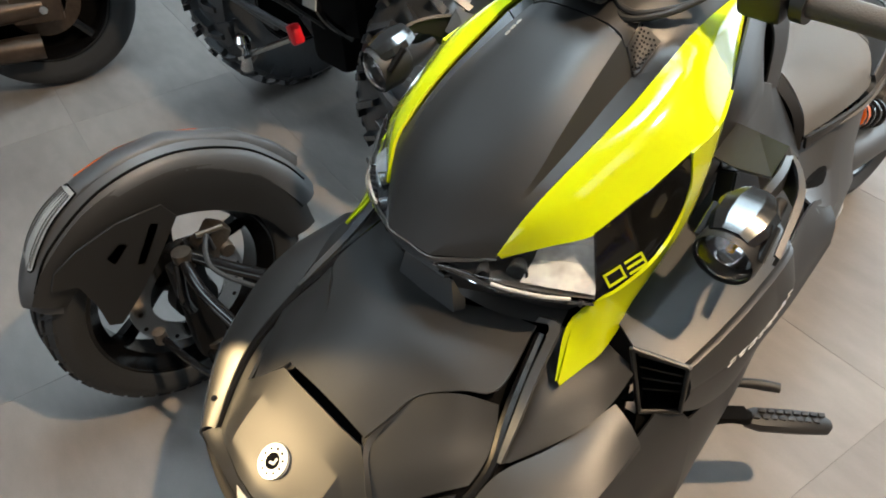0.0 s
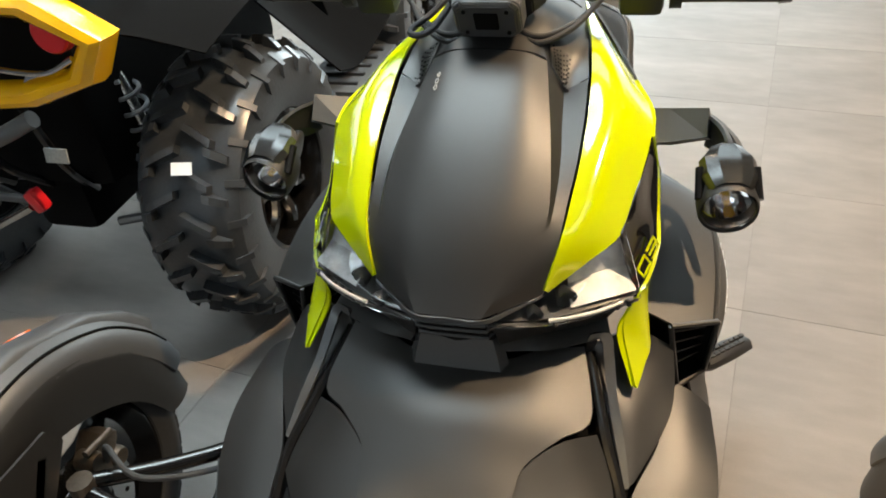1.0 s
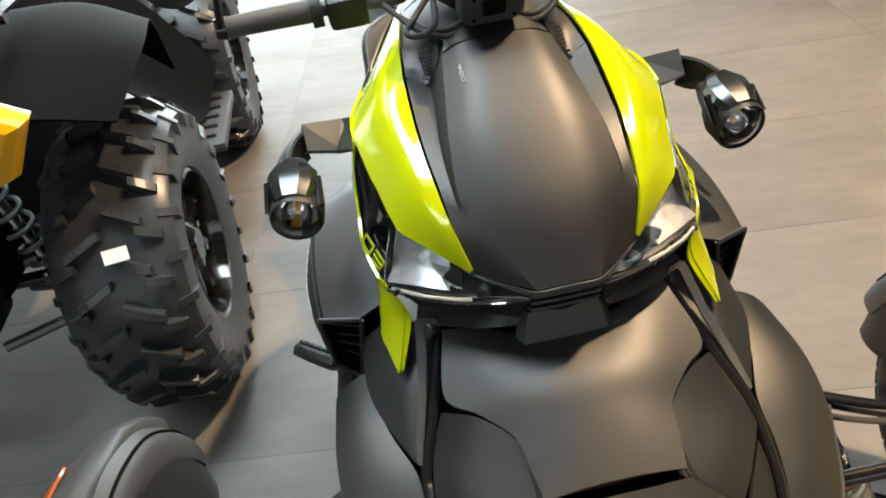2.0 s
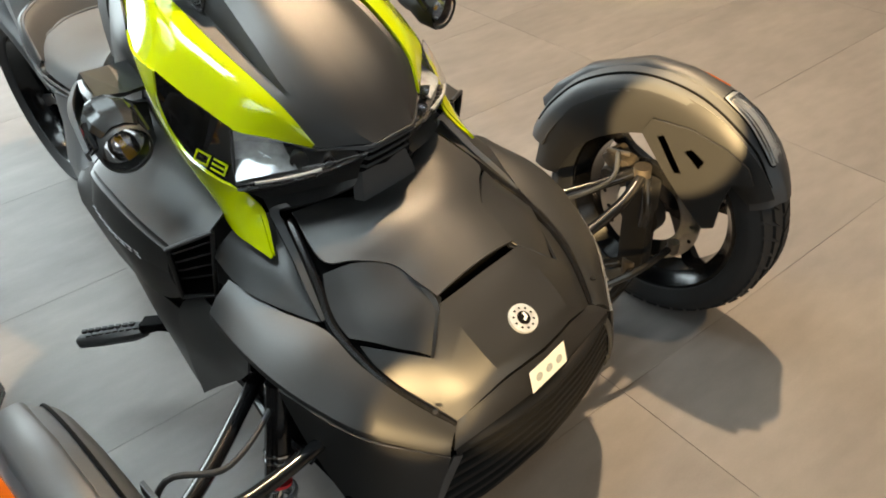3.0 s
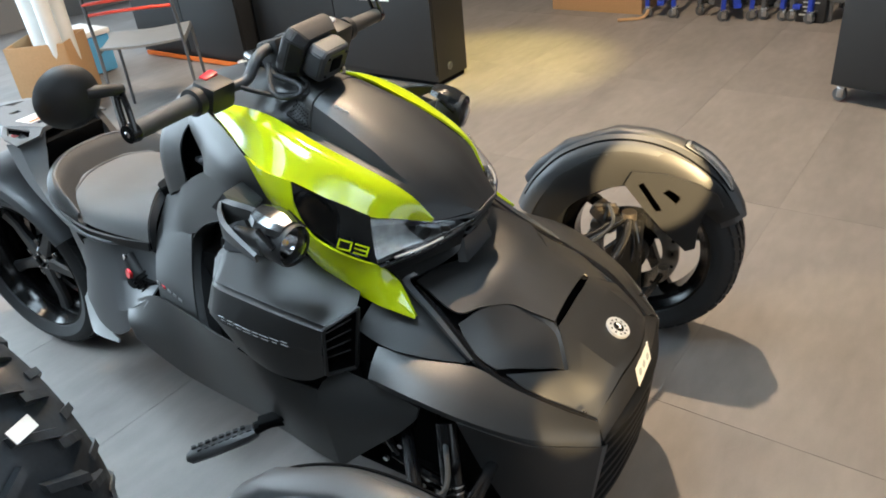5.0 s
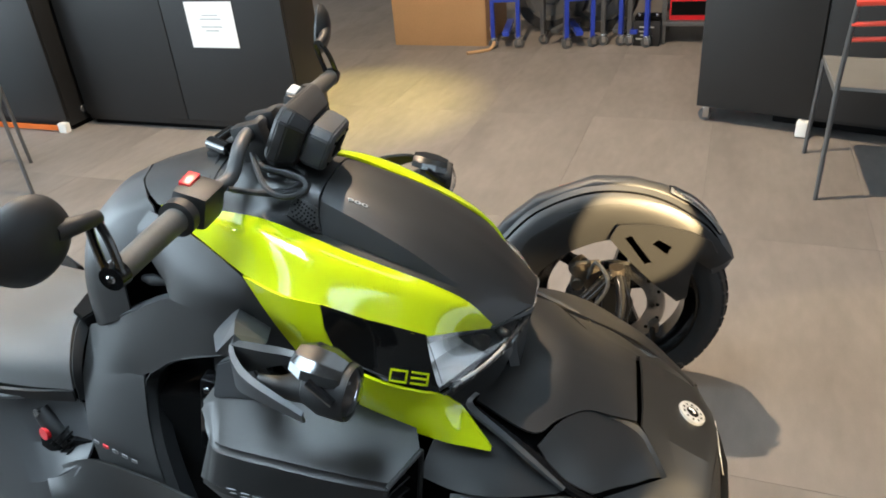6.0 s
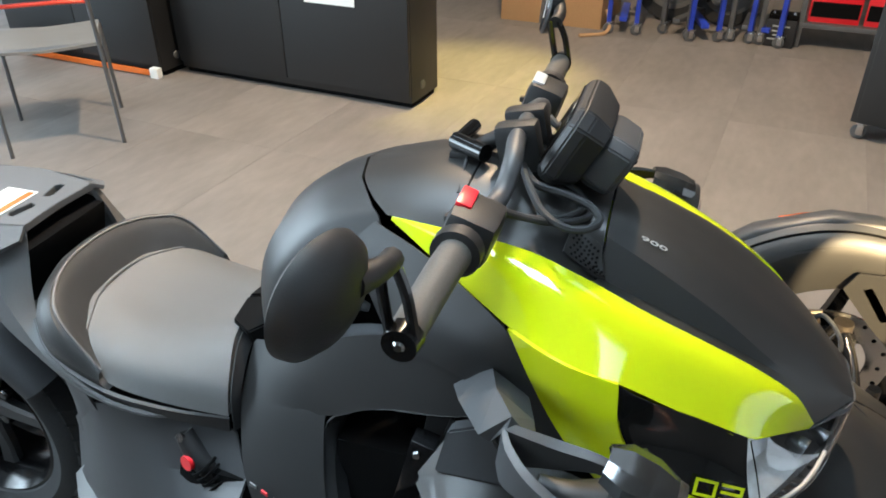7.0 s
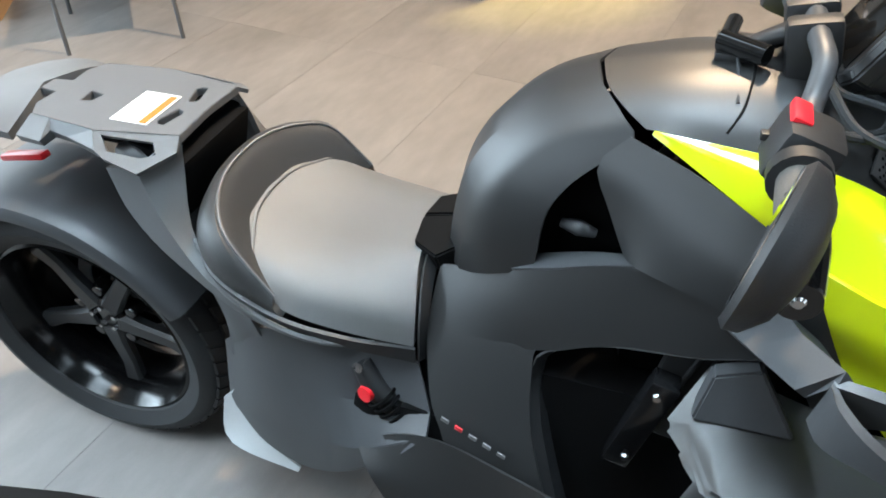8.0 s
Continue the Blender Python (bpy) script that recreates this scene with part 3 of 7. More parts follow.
cart = thing("rolling_cabinet", pose(-2.80, 0.27, 0, 0, 0, -24), "tall matte black rolling cabinet on grey casters", "cabinet")
bm = bmesh.new()
box(bm, (-0.20, 0.55, 0.72), (0.42, 1.1, 1.28), bevel=0.006)
part("body", bm, PANEL, cart)
for i in range(2):
    bm = bmesh.new()
    box(bm, (0.016, 0.285 + 0.53 * i, 0.72), (0.016, 0.52, 1.24), bevel=0.003)
    part("door", bm, PANEL, cart)
bm = bmesh.new()
box(bm, (-0.2, 0.62, 0.065), (0.36, 0.5, 0.05), bevel=0.004)
part("base_tray", bm, DARK, cart)
for x, y in ((-0.02, 0.04), (-0.38, 0.04), (-0.02, 1.04), (-0.38, 1.04)):
    caster((x, y), cart, 0.034)
bm = bmesh.new()
box(bm, (0.03, 0.52, 0.045), (0.05, 0.05, 0.075), bevel=0.006)
part("foot", bm, WHITE, cart, "white plastic foot")


def chair(at, label):
    """A light tube chair with a thin seat and three back bars; its back looks along -x."""
    ob = thing("chair", at, label, "chair", "visitor chairs")
    w, d = 0.235, 0.225
    for s in (-1, 1):
        bm = bmesh.new()
        tube(bm, [(-d - 0.02, s * w, 0.0), (-d, s * w * 0.97, 0.44), (-d - 0.03, s * w * 0.95, 0.66), (-d - 0.06, s * w * 0.93, 0.80)], 0.0095, 10)
        part("back_leg", bm, GREY_METAL, ob)
        bm = bmesh.new()
        tube(bm, [(d + 0.02, s * w, 0.0), (d, s * w * 0.95, 0.44)], 0.0095, 10)
        part("front_leg", bm, GREY_METAL, ob)
        bm = bmesh.new()
        tube(bm, [(-d, s * w * 0.97, 0.435), (d, s * w * 0.95, 0.435)], 0.008, 8)
        part("side_rail", bm, GREY_METAL, ob)
    rows = [[(x, -w * 0.96, 0.452 + b), (x, -w * 0.5, 0.445 + b), (x, 0, 0.440 + b), (x, w * 0.5, 0.445 + b), (x, w * 0.96, 0.452 + b)]
            for x, b in ((-d, 0.012), (-d * 0.5, 0.0), (d * 0.5, 0.002), (d, 0.008), (d + 0.03, -0.004))]
    part("seat", sheet(rows, 14, 12, 0.012), CUSHION, ob, "thin grey moulded seat")
    for k, (z, r) in enumerate(((0.80, 0.019), (0.715, 0.009), (0.655, 0.009))):
        bm = bmesh.new()
        x = -d - 0.06 + 0.02 * k
        tube(bm, [(x, -w * 0.96, z - 0.01), (x - 0.03, -w * 0.4, z), (x - 0.03, w * 0.4, z), (x, w * 0.96, z - 0.01)], r, 10)
        part("back_bar", bm, CORAL, ob, "coral red back bar")
    return ob


first_chair = chair(pose(-1.81, -3.28, 0, 0, 0, 219), "light tube chair with grey seat and coral red back")
copy_thing(first_chair, pose(-2.10, 0.92, 0, 0, 0, 174))

# ---- the three-wheeled motorcycle: x to its right, y ahead, front axle at y = -0.13 ----
bike = thing("three_wheeled_motorcycle", (0, 0, 0), "matte black three-wheeled motorcycle with acid yellow cowl panels", "motorcycle")
AXLE_F, AXLE_R = Vector((0.687, -0.132, 0.29)), Vector((0.0, -1.848, 0.295))


def pair(name, rows, mat, label="", nu=12, nv=12, thick=0.004, flip=False, parent=None):
    """The same shell on both sides."""
    out = []
    for m in (False, True):
        out.append(part(name, sheet(rows, nu, nv, thick, flip, mirror=m), mat, parent[len(out)] if parent else bike, label))
    return out


def folded_pair(name, lines, mat, label="", n=16, thick=0.004, toward=(0, 0, 1), smooth=25):
    """The same folded shell on both sides."""
    return [part(name, folded(lines, n, thick, toward, mirror=m), mat, bike, label, smooth) for m in (False, True)]


# upper hood: a smooth crown, a ridge, a hollow beside it and the seam along the cowl
HOOD = [
    [(0, -0.272, 0.7290), (0.026, -0.272, 0.7290), (0.043, -0.273, 0.7288), (0.079, -0.302, 0.7292), (0.114, -0.331, 0.730)],
    [(0, -0.315, 0.781), (0.050, -0.322, 0.780), (0.086, -0.336, 0.777), (0.108, -0.349, 0.777), (0.128, -0.362, 0.780)],
    [(0, -0.368, 0.826), (0.060, -0.372, 0.823), (0.112, -0.384, 0.811), (0.117, -0.388, 0.807), (0.133, -0.404, 0.811)],
    [(0, -0.455, 0.883), (0.060, -0.455, 0.880), (0.107, -0.458, 0.864), (0.119, -0.466, 0.843), (0.140, -0.475, 0.846)],
    [(0, -0.535, 0.925), (0.056, -0.535, 0.922), (0.094, -0.538, 0.906), (0.112, -0.543, 0.870), (0.142, -0.545, 0.874)],
    [(0, -0.600, 0.950), (0.050, -0.600, 0.947), (0.083, -0.600, 0.934), (0.108, -0.602, 0.890), (0.141, -0.612, 0.903)],
]


def hood_lines():
    rows = [spline(r[:3], 9)[:-1] + [Vector(r[2]), Vector(r[3]), Vector(r[4])] for r in HOOD]
    return [[r[i] for r in rows] for i in reversed(range(len(rows[0])))]


part("upper_hood", folded(hood_lines(), 26, 0.004, both=True), SATIN, bike, "satin black sculpted upper hood", 24)
for m in (False, True):
    part("hood_lip", folded([[(0.115, -0.330, 0.7285), (0.079, -0.300, 0.7275), (0.043, -0.271, 0.7270), (0, -0.270, 0.7275)],
                             [(0.113, -0.330, 0.7250), (0.082, -0.301, 0.7225), (0.047, -0.272, 0.7215), (0, -0.270, 0.7220)]], 18, 0.003, (0, 1, 0.6), mirror=m), GUARD, bike, "grey facet under the hood's front edge", 20)
DASH = [
    [(0, -0.603, 0.950), (0.050, -0.603, 0.948), (0.070, -0.603, 0.943), (0.082, -0.603, 0.935), (0.104, -0.605, 0.890), (0.141, -0.616, 0.903)],
    [(0, -0.634, 0.963), (0.050, -0.634, 0.958), (0.078, -0.636, 0.940), (0.108, -0.640, 0.915), (0.138, -0.652, 0.914)],
    [(0, -0.66, 0.972), (0.070, -0.66, 0.960), (0.110, -0.66, 0.927), (0.135, -0.690, 0.924)],
    [(0, -0.73, 0.985), (0.060, -0.73, 0.978), (0.105, -0.74, 0.952), (0.124, -0.770, 0.930)],
    [(0, -0.83, 0.982), (0.055, -0.83, 0.975), (0.092, -0.830, 0.958), (0.114, -0.848, 0.936)],
    [(0, -0.936, 0.958), (0.05, -0.924, 0.953), (0.085, -0.900, 0.945), (0.108, -0.872, 0.934)],
]
part("tank_cover", sheet([list(reversed(r)) for r in DASH], 14, 18, 0.004, both=True, flip=True), SATIN, bike, "satin black tank cover")
HUMP = [
    [(0.112, -0.880, 0.914), (0.118, -0.915, 0.886), (0.123, -0.948, 0.850), (0.126, -0.968, 0.808), (0.127, -0.975, 0.746), (0.126, -0.978, 0.716)],
    [(0.106, -0.884, 0.928), (0.104, -0.955, 0.903), (0.108, -0.998, 0.866), (0.114, -1.024, 0.824), (0.120, -1.034, 0.765), (0.122, -1.036, 0.696)],
    [(0.096, -0.897, 0.937), (0.096, -0.966, 0.908), (0.101, -1.016, 0.862), (0.108, -1.044, 0.816), (0.112, -1.056, 0.756), (0.110, -1.062, 0.680)],
    [(0.085, -0.905, 0.942), (0.086, -0.978, 0.911), (0.090, -1.034, 0.858), (0.096, -1.064, 0.806), (0.098, -1.078, 0.742), (0.092, -1.088, 0.666)],
    [(0.050, -0.929, 0.951), (0.054, -0.998, 0.918), (0.058, -1.054, 0.866), (0.060, -1.088, 0.808), (0.060, -1.104, 0.742), (0.050, -1.116, 0.656)],
    [(0, -0.941, 0.956), (0, -1.005, 0.924), (0, -1.062, 0.872), (0, -1.096, 0.812), (0, -1.112, 0.744), (0, -1.120, 0.655)],
]
part("tank_rear_cover", folded(HUMP, 20, 0.004, (0, -1, 1), both=True), SATIN, bike, "satin black rear tank cover", 22)
pair("knee_panel", [
    [(0.113, -0.884, 0.924), (0.122, -0.914, 0.889), (0.132, -0.892, 0.838), (0.142, -0.866, 0.785)],
    [(0.152, -0.800, 0.908), (0.172, -0.820, 0.860), (0.178, -0.845, 0.797)],
    [(0.194, -0.712, 0.874), (0.212, -0.725, 0.835), (0.208, -0.757, 0.790)],
    [(0.208, -0.680, 0.850), (0.213, -0.668, 0.805), (0.213, -0.690, 0.760)],
    [(0.213, -0.620, 0.745), (0.214, -0.605, 0.715), (0.212, -0.640, 0.680)]], SATIN, "satin black knee panel", 10, 16)
folded_pair("beam_ledge", [[(0.086, -1.030, 0.700), (0.104, -0.965, 0.735), (0.124, -0.900, 0.768), (0.148, -0.850, 0.792)],
                           [(0.114, -1.030, 0.700), (0.141, -0.965, 0.739), (0.161, -0.900, 0.772), (0.178, -0.846, 0.799)]], GUARD, "grey ledge on the side beam")
# Small bead whose grey stands for a highlight inside the opening.
for s in (1, -1):
    bm = bmesh.new()
    tube(bm, [(s * 0.098, -0.952, 0.782), (s * 0.102, -0.930, 0.782), (s * 0.100, -0.908, 0.776)], [0.006, 0.011, 0.006], 10)
    part("opening_glint", bm, GUARD, bike, "grey bead for the highlight inside the side opening")
# Near-black sheet puts the side opening's shade into its colour.
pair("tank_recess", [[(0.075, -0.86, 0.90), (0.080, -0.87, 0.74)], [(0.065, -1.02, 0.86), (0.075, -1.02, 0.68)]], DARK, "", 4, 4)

# acid yellow cowl
YEL_TOP = [(0.116, -0.329, 0.738), (0.131, -0.362, 0.788), (0.139, -0.414, 0.823), (0.145, -0.475, 0.852), (0.147, -0.545, 0.881), (0.145, -0.618, 0.912), (0.136, -0.703, 0.934), (0.113, -0.862, 0.936)]
YEL_BULGE = [0.002, 0.005, 0.009, 0.013, 0.015, 0.015, 0.010, 0.0005]
YEL_LOW = [(0.120, -0.334, 0.731), (0.166, -0.372, 0.757), (0.206, -0.416, 0.775), (0.221, -0.480, 0.804), (0.235, -0.560, 0.842), (0.232, -0.622, 0.854), (0.206, -0.688, 0.868), (0.114, -0.864, 0.931)]
YEL_MID = [(0.62 * a[0] + 0.38 * b[0] + 0.2 * k, 0.62 * a[1] + 0.38 * b[1] + 0.1 * k, 0.62 * a[2] + 0.38 * b[2] + k) for a, b, k in zip(YEL_TOP, YEL_LOW, YEL_BULGE)]
pair("cowl_panel", [YEL_TOP, YEL_MID, YEL_LOW], YELLOW, "glossy acid yellow cowl panel", 40, 12, 0.005, flip=True)
STRIP = [
    [(0.2345, -0.560, 0.8430), (0.2315, -0.622, 0.8550), (0.2055, -0.688, 0.8690)],
    [(0.246, -0.552, 0.790), (0.239, -0.600, 0.797), (0.213, -0.653, 0.800)],
    [(0.251, -0.522, 0.745), (0.242, -0.570, 0.738), (0.216, -0.617, 0.738)],
    [(0.254, -0.470, 0.722), (0.245, -0.520, 0.698), (0.219, -0.578, 0.690)],
    [(0.243, -0.420, 0.701), (0.245, -0.462, 0.664), (0.226, -0.512, 0.636)],
    [(0.229, -0.396, 0.686), (0.246, -0.400, 0.645), (0.252, -0.395, 0.614)],
    [(0.216, -0.374, 0.648), (0.234, -0.366, 0.624), (0.248, -0.357, 0.600)],
    [(0.237, -0.322, 0.592), (0.239, -0.321, 0.589), (0.240, -0.322, 0.587)]]
pair("cowl_strip", STRIP, YELLOW, "glossy acid yellow lower cowl strip", 8, 36, 0.005)
pair("cowl_inner_flap", [[(0.229, -0.3965, 0.686), (0.225, -0.390, 0.680), (0.221, -0.384, 0.675)],
                         [(0.2162, -0.3745, 0.648), (0.213, -0.370, 0.645), (0.210, -0.366, 0.642)],
                         [(0.2370, -0.3225, 0.5925), (0.2365, -0.3215, 0.591), (0.2360, -0.3208, 0.590)]], YELLOW, "", 6, 12, 0.003, flip=True)
INSERT = [
    [(0.234, -0.566, 0.844), (0.229, -0.535, 0.826), (0.218, -0.478, 0.804), (0.203, -0.416, 0.776)],
    [(0.243, -0.556, 0.800), (0.235, -0.520, 0.776), (0.228, -0.462, 0.756), (0.213, -0.410, 0.736)],
    [(0.248, -0.530, 0.754), (0.245, -0.500, 0.740), (0.241, -0.450, 0.724), (0.224, -0.402, 0.704)],
    [(0.251, -0.474, 0.722), (0.248, -0.450, 0.714), (0.240, -0.424, 0.702), (0.228, -0.396, 0.686)]]
inserts = pair("side_insert", INSERT, GLOSSY, "gloss black side insert", 14, 14, 0.004, flip=True)
for s, owner in ((1, inserts[0]), (-1, inserts[1])):
    spot_at = drape(skin_of(owner), (s * 0.30, -0.4380, 0.7235), (-s, 0, 0), 0.0)
    along, rise = Vector((-0.30, s * 0.90, s * -0.33)) , Vector((-s * 0.36, -0.30, 0.88))
    m = facing(spot_at + Vector((s * 0.0036, 0.0014, 0.0016)), along, rise)
    bm = bmesh.new()
    W, H, B = 0.0275, 0.0165, 0.0032
    for cx, bars in ((-0.0165, ((0, H, W, B), (0, -H, W, B), (-1, 0, B, H), (1, 0, B, H))), (0.0165, ((0, H, W, B), (0, 0, W, B), (0, -H, W, B), (1, 0, B, H)))):
        for a, b, w, h in bars:
            if w == B:
                box(bm, (cx + a * (W - B) / 2, 0, 0), (B, H + B, 0.0016))
            else:
                box(bm, (cx, b / 2, 0), (W, B, 0.0016))
    bmesh.ops.transform(bm, matrix=m, verts=bm.verts)
    part("number_mark", bm, YELLOW, owner, "acid yellow square-cut number 03", smooth=0)

# headlights under the cowl
for s in (1, -1):
    lamp = part("headlight", sheet([[(0.205, -0.428, 0.770), (0.160, -0.392, 0.750), (0.112, -0.350, 0.726), (0.058, -0.305, 0.716)],
                                    [(0.205, -0.442, 0.735), (0.155, -0.412, 0.722), (0.105, -0.365, 0.710), (0.058, -0.318, 0.710)],
                                    [(0.230, -0.396, 0.690), (0.178, -0.352, 0.696), (0.120, -0.318, 0.698), (0.058, -0.296, 0.704)]], 14, 8, 0.003, True, mirror=s < 0), SPOKE, bike, "dark grey headlight housing")
    lens = part("lens", sheet([[(0.211, -0.413, 0.778), (0.166, -0.373, 0.756), (0.119, -0.333, 0.733), (0.052, -0.281, 0.720)],
                        [(0.226, -0.398, 0.736), (0.180, -0.350, 0.728), (0.128, -0.310, 0.719), (0.054, -0.277, 0.713)],
                        [(0.237, -0.386, 0.694), (0.186, -0.338, 0.699), (0.124, -0.306, 0.701), (0.054, -0.284, 0.706)]], 18, 10, 0.002, True, mirror=s < 0), CLEAR, lamp, "clear plastic lens")
    lens.visible_shadow = False
    part("reflector", folded([[(s * x, y, z) for x, y, z in line] for line in (
        [(0.207, -0.421, 0.770), (0.180, -0.402, 0.757), (0.146, -0.374, 0.740)],
        [(0.206, -0.430, 0.748), (0.176, -0.412, 0.742), (0.140, -0.384, 0.730)],
        [(0.214, -0.420, 0.722), (0.176, -0.396, 0.722), (0.142, -0.372, 0.718)],
        [(0.231, -0.394, 0.700), (0.190, -0.362, 0.706), (0.150, -0.338, 0.706)])], 8, 0.002, (s, 1, 0.3)), SILVER, lamp, "bright faceted reflector", 20)
    for (x, y, z), r in (((0.136, -0.352, 0.722), 0.015), ((0.100, -0.322, 0.713), 0.011)):
        bm = bmesh.new()
        lathe(bm, [(0.016, r), (0.006, r * 0.86), (-0.006, r * 0.5), (-0.008, 0.0)], 24, "y", (0, 0, 0))
        bmesh.ops.transform(bm, matrix=pose(s * x, y, z, -12, 0, -s * 32), verts=bm.verts)
        part("reflector", bm, SMOKED, lamp, "smoked bowl reflector")
    bm = bmesh.new()
    tube(bm, [(s * 0.214, -0.366, 0.7005), (s * 0.186, -0.342, 0.7025), (s * 0.150, -0.322, 0.7035), (s * 0.124, -0.3105, 0.7045)], 0.0026, 8)
    part("light_strip", bm, GREY, lamp, "pale light strip along the lens")
    for i in range(7):
        t = i / 6
        bm = bmesh.new()
        box(bm, (s * (0.222 - 0.090 * t), -0.377 + 0.062 * t, 0.6905 + 0.006 * t), (0.005, 0.010, 0.008), pose(0, 0, 0, 20, 0, -s * 35), 0.001)
        part("cooling_rib", bm, MATTE, lamp)

# beak: slats below the hood, a chin greyed for its reflection and an arm with a ledge on each side
part("beak_lip", folded([
    [(0.056, -0.316, 0.664), (0.066, -0.314, 0.636), (0.072, -0.308, 0.606)],
    [(0.050, -0.304, 0.664), (0.057, -0.299, 0.636), (0.063, -0.293, 0.606)],
    [(0, -0.301, 0.664), (0, -0.296, 0.636), (0, -0.290, 0.606)]], 8, 0.004, (0, 1, 0), both=True), CHIN, bike, "satin beak lip with reflected light in its grey", 20)
for i in range(3):
    t = (0.14, 0.48, 0.84)[i]
    y, z = -0.2725 - 0.026 * t, 0.722 - 0.054 * t
    bm = bmesh.new()
    tube(bm, [(-0.056, y - 0.022, z), (-0.048, y - 0.005, z), (-0.040, y, z), (0.040, y, z), (0.048, y - 0.005, z), (0.056, y - 0.022, z)], 0.0030, 6, steps=30)
    part("beak_slat", bm, CHIN, bike, "thin grey beak slat")
part("beak_back", sheet([[(0.052, -0.294, 0.723), (0, -0.283, 0.725)], [(0.052, -0.322, 0.62), (0, -0.316, 0.62)]], 6, 4, 0.003, both=True, flip=True), DARK, bike)
folded_pair("beak_arm", [
    [(0.048, -0.284, 0.708), (0.120, -0.309, 0.697), (0.180, -0.341, 0.691), (0.236, -0.388, 0.687)],
    [(0.056, -0.298, 0.684), (0.120, -0.338, 0.672), (0.172, -0.362, 0.671), (0.214, -0.396, 0.670)],
    [(0.060, -0.306, 0.656), (0.120, -0.347, 0.650), (0.166, -0.369, 0.650), (0.196, -0.388, 0.651)],
    [(0.067, -0.307, 0.645), (0.120, -0.321, 0.640), (0.170, -0.344, 0.640), (0.203, -0.364, 0.640)],
    [(0.068, -0.316, 0.634), (0.120, -0.334, 0.630), (0.170, -0.355, 0.630), (0.197, -0.370, 0.632)]], SATIN, "satin black arm of the beak", 16, 0.004, (0.3, 1, 0.3), 20)

# nose: cover plates over a near-black bed that holds the shade of the slots between them
BED = [
    [(0, -0.330, 0.590), (0.10, -0.345, 0.590), (0.20, -0.37, 0.575)],
    [(0, -0.250, 0.575), (0.10, -0.250, 0.565), (0.235, -0.25, 0.515)],
    [(0, -0.100, 0.510), (0.10, -0.100, 0.498), (0.245, -0.12, 0.455)],
    [(0, -0.010, 0.455), (0.10, -0.010, 0.440), (0.215, -0.03, 0.405)],
    [(0, 0.035, 0.415), (0.08, 0.030, 0.405), (0.170, 0.010, 0.370)]]
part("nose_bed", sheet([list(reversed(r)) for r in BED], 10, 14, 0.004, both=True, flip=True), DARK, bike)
part("hood_plate", sheet([
    [(0.168, -0.355, 0.620), (0.110, -0.336, 0.622), (0.060, -0.316, 0.612), (0, -0.308, 0.611)],
    [(0.186, -0.264, 0.578), (0.113, -0.272, 0.601), (0.050, -0.272, 0.607), (0, -0.271, 0.609)],
    [(0.148, -0.226, 0.574), (0.100, -0.226, 0.588), (0.050, -0.226, 0.597), (0, -0.226, 0.599)],
    [(0.108, -0.182, 0.564), (0.075, -0.182, 0.573), (0.038, -0.182, 0.579), (0, -0.182, 0.581)],
    [(0.100, -0.140, 0.549), (0.070, -0.140, 0.556), (0.035, -0.140, 0.561), (0, -0.140, 0.562)],
    [(0.092, -0.098, 0.533), (0.065, -0.098, 0.538), (0.030, -0.098, 0.542), (0, -0.098, 0.543)]], 14, 24, 0.005, both=True, flip=True), SATIN, bike, "satin black nose cover plate")
pair("side_lobe", [
    [(0.194, -0.254, 0.561), (0.209, -0.232, 0.534), (0.221, -0.200, 0.513), (0.226, -0.165, 0.498)],
    [(0.150, -0.221, 0.5742), (0.178, -0.190, 0.540), (0.196, -0.160, 0.517), (0.205, -0.132, 0.495)],
    [(0.110, -0.183, 0.5635), (0.136, -0.150, 0.538), (0.162, -0.118, 0.513), (0.182, -0.098, 0.486)],
    [(0.094, -0.142, 0.5455), (0.114, -0.118, 0.529), (0.136, -0.090, 0.506), (0.163, -0.074, 0.480)],
    [(0.084, -0.098, 0.525), (0.104, -0.082, 0.512), (0.126, -0.064, 0.492), (0.150, -0.054, 0.472)]], SATIN, "satin black side lobe of the nose", 12, 14)
folded_pair("lobe_step", [
    [(0.107, -0.182, 0.5640), (0.0995, -0.140, 0.5490), (0.0960, -0.094, 0.5310), (0.1270, -0.066, 0.5060), (0.1570, -0.046, 0.4800)],
    [(0.112, -0.182, 0.5555), (0.1035, -0.136, 0.5420), (0.1100, -0.094, 0.5190), (0.1350, -0.072, 0.4960), (0.1570, -0.054, 0.4730)]], SATIN, "satin black step beside the badge plate", 20, 0.003, (1, 0, 0.4))
part("badge_plate", folded([
    [(0.221, -0.146, 0.489), (0.222, -0.112, 0.470), (0.212, -0.066, 0.445), (0.196, -0.026, 0.420), (0.174, 0.016, 0.394)],
    [(0.157, -0.046, 0.480), (0.150, -0.022, 0.464), (0.144, -0.002, 0.450), (0.136, 0.016, 0.435), (0.126, 0.029, 0.421)],
    [(0.096, -0.087, 0.530), (0.096, -0.048, 0.507), (0.096, -0.008, 0.481), (0.092, 0.024, 0.458), (0.082, 0.038, 0.439)],
    [(0.048, -0.084, 0.533), (0.050, -0.047, 0.511), (0.053, -0.005, 0.4835), (0.052, 0.028, 0.4630), (0.046, 0.046, 0.4465)],
    [(0, -0.084, 0.534), (0, -0.046, 0.512), (0, -0.002, 0.484), (0, 0.034, 0.464), (0, 0.050, 0.448)]], 18, 0.005, both=True), SATIN, bike, "satin black badge plate of the nose", 16)

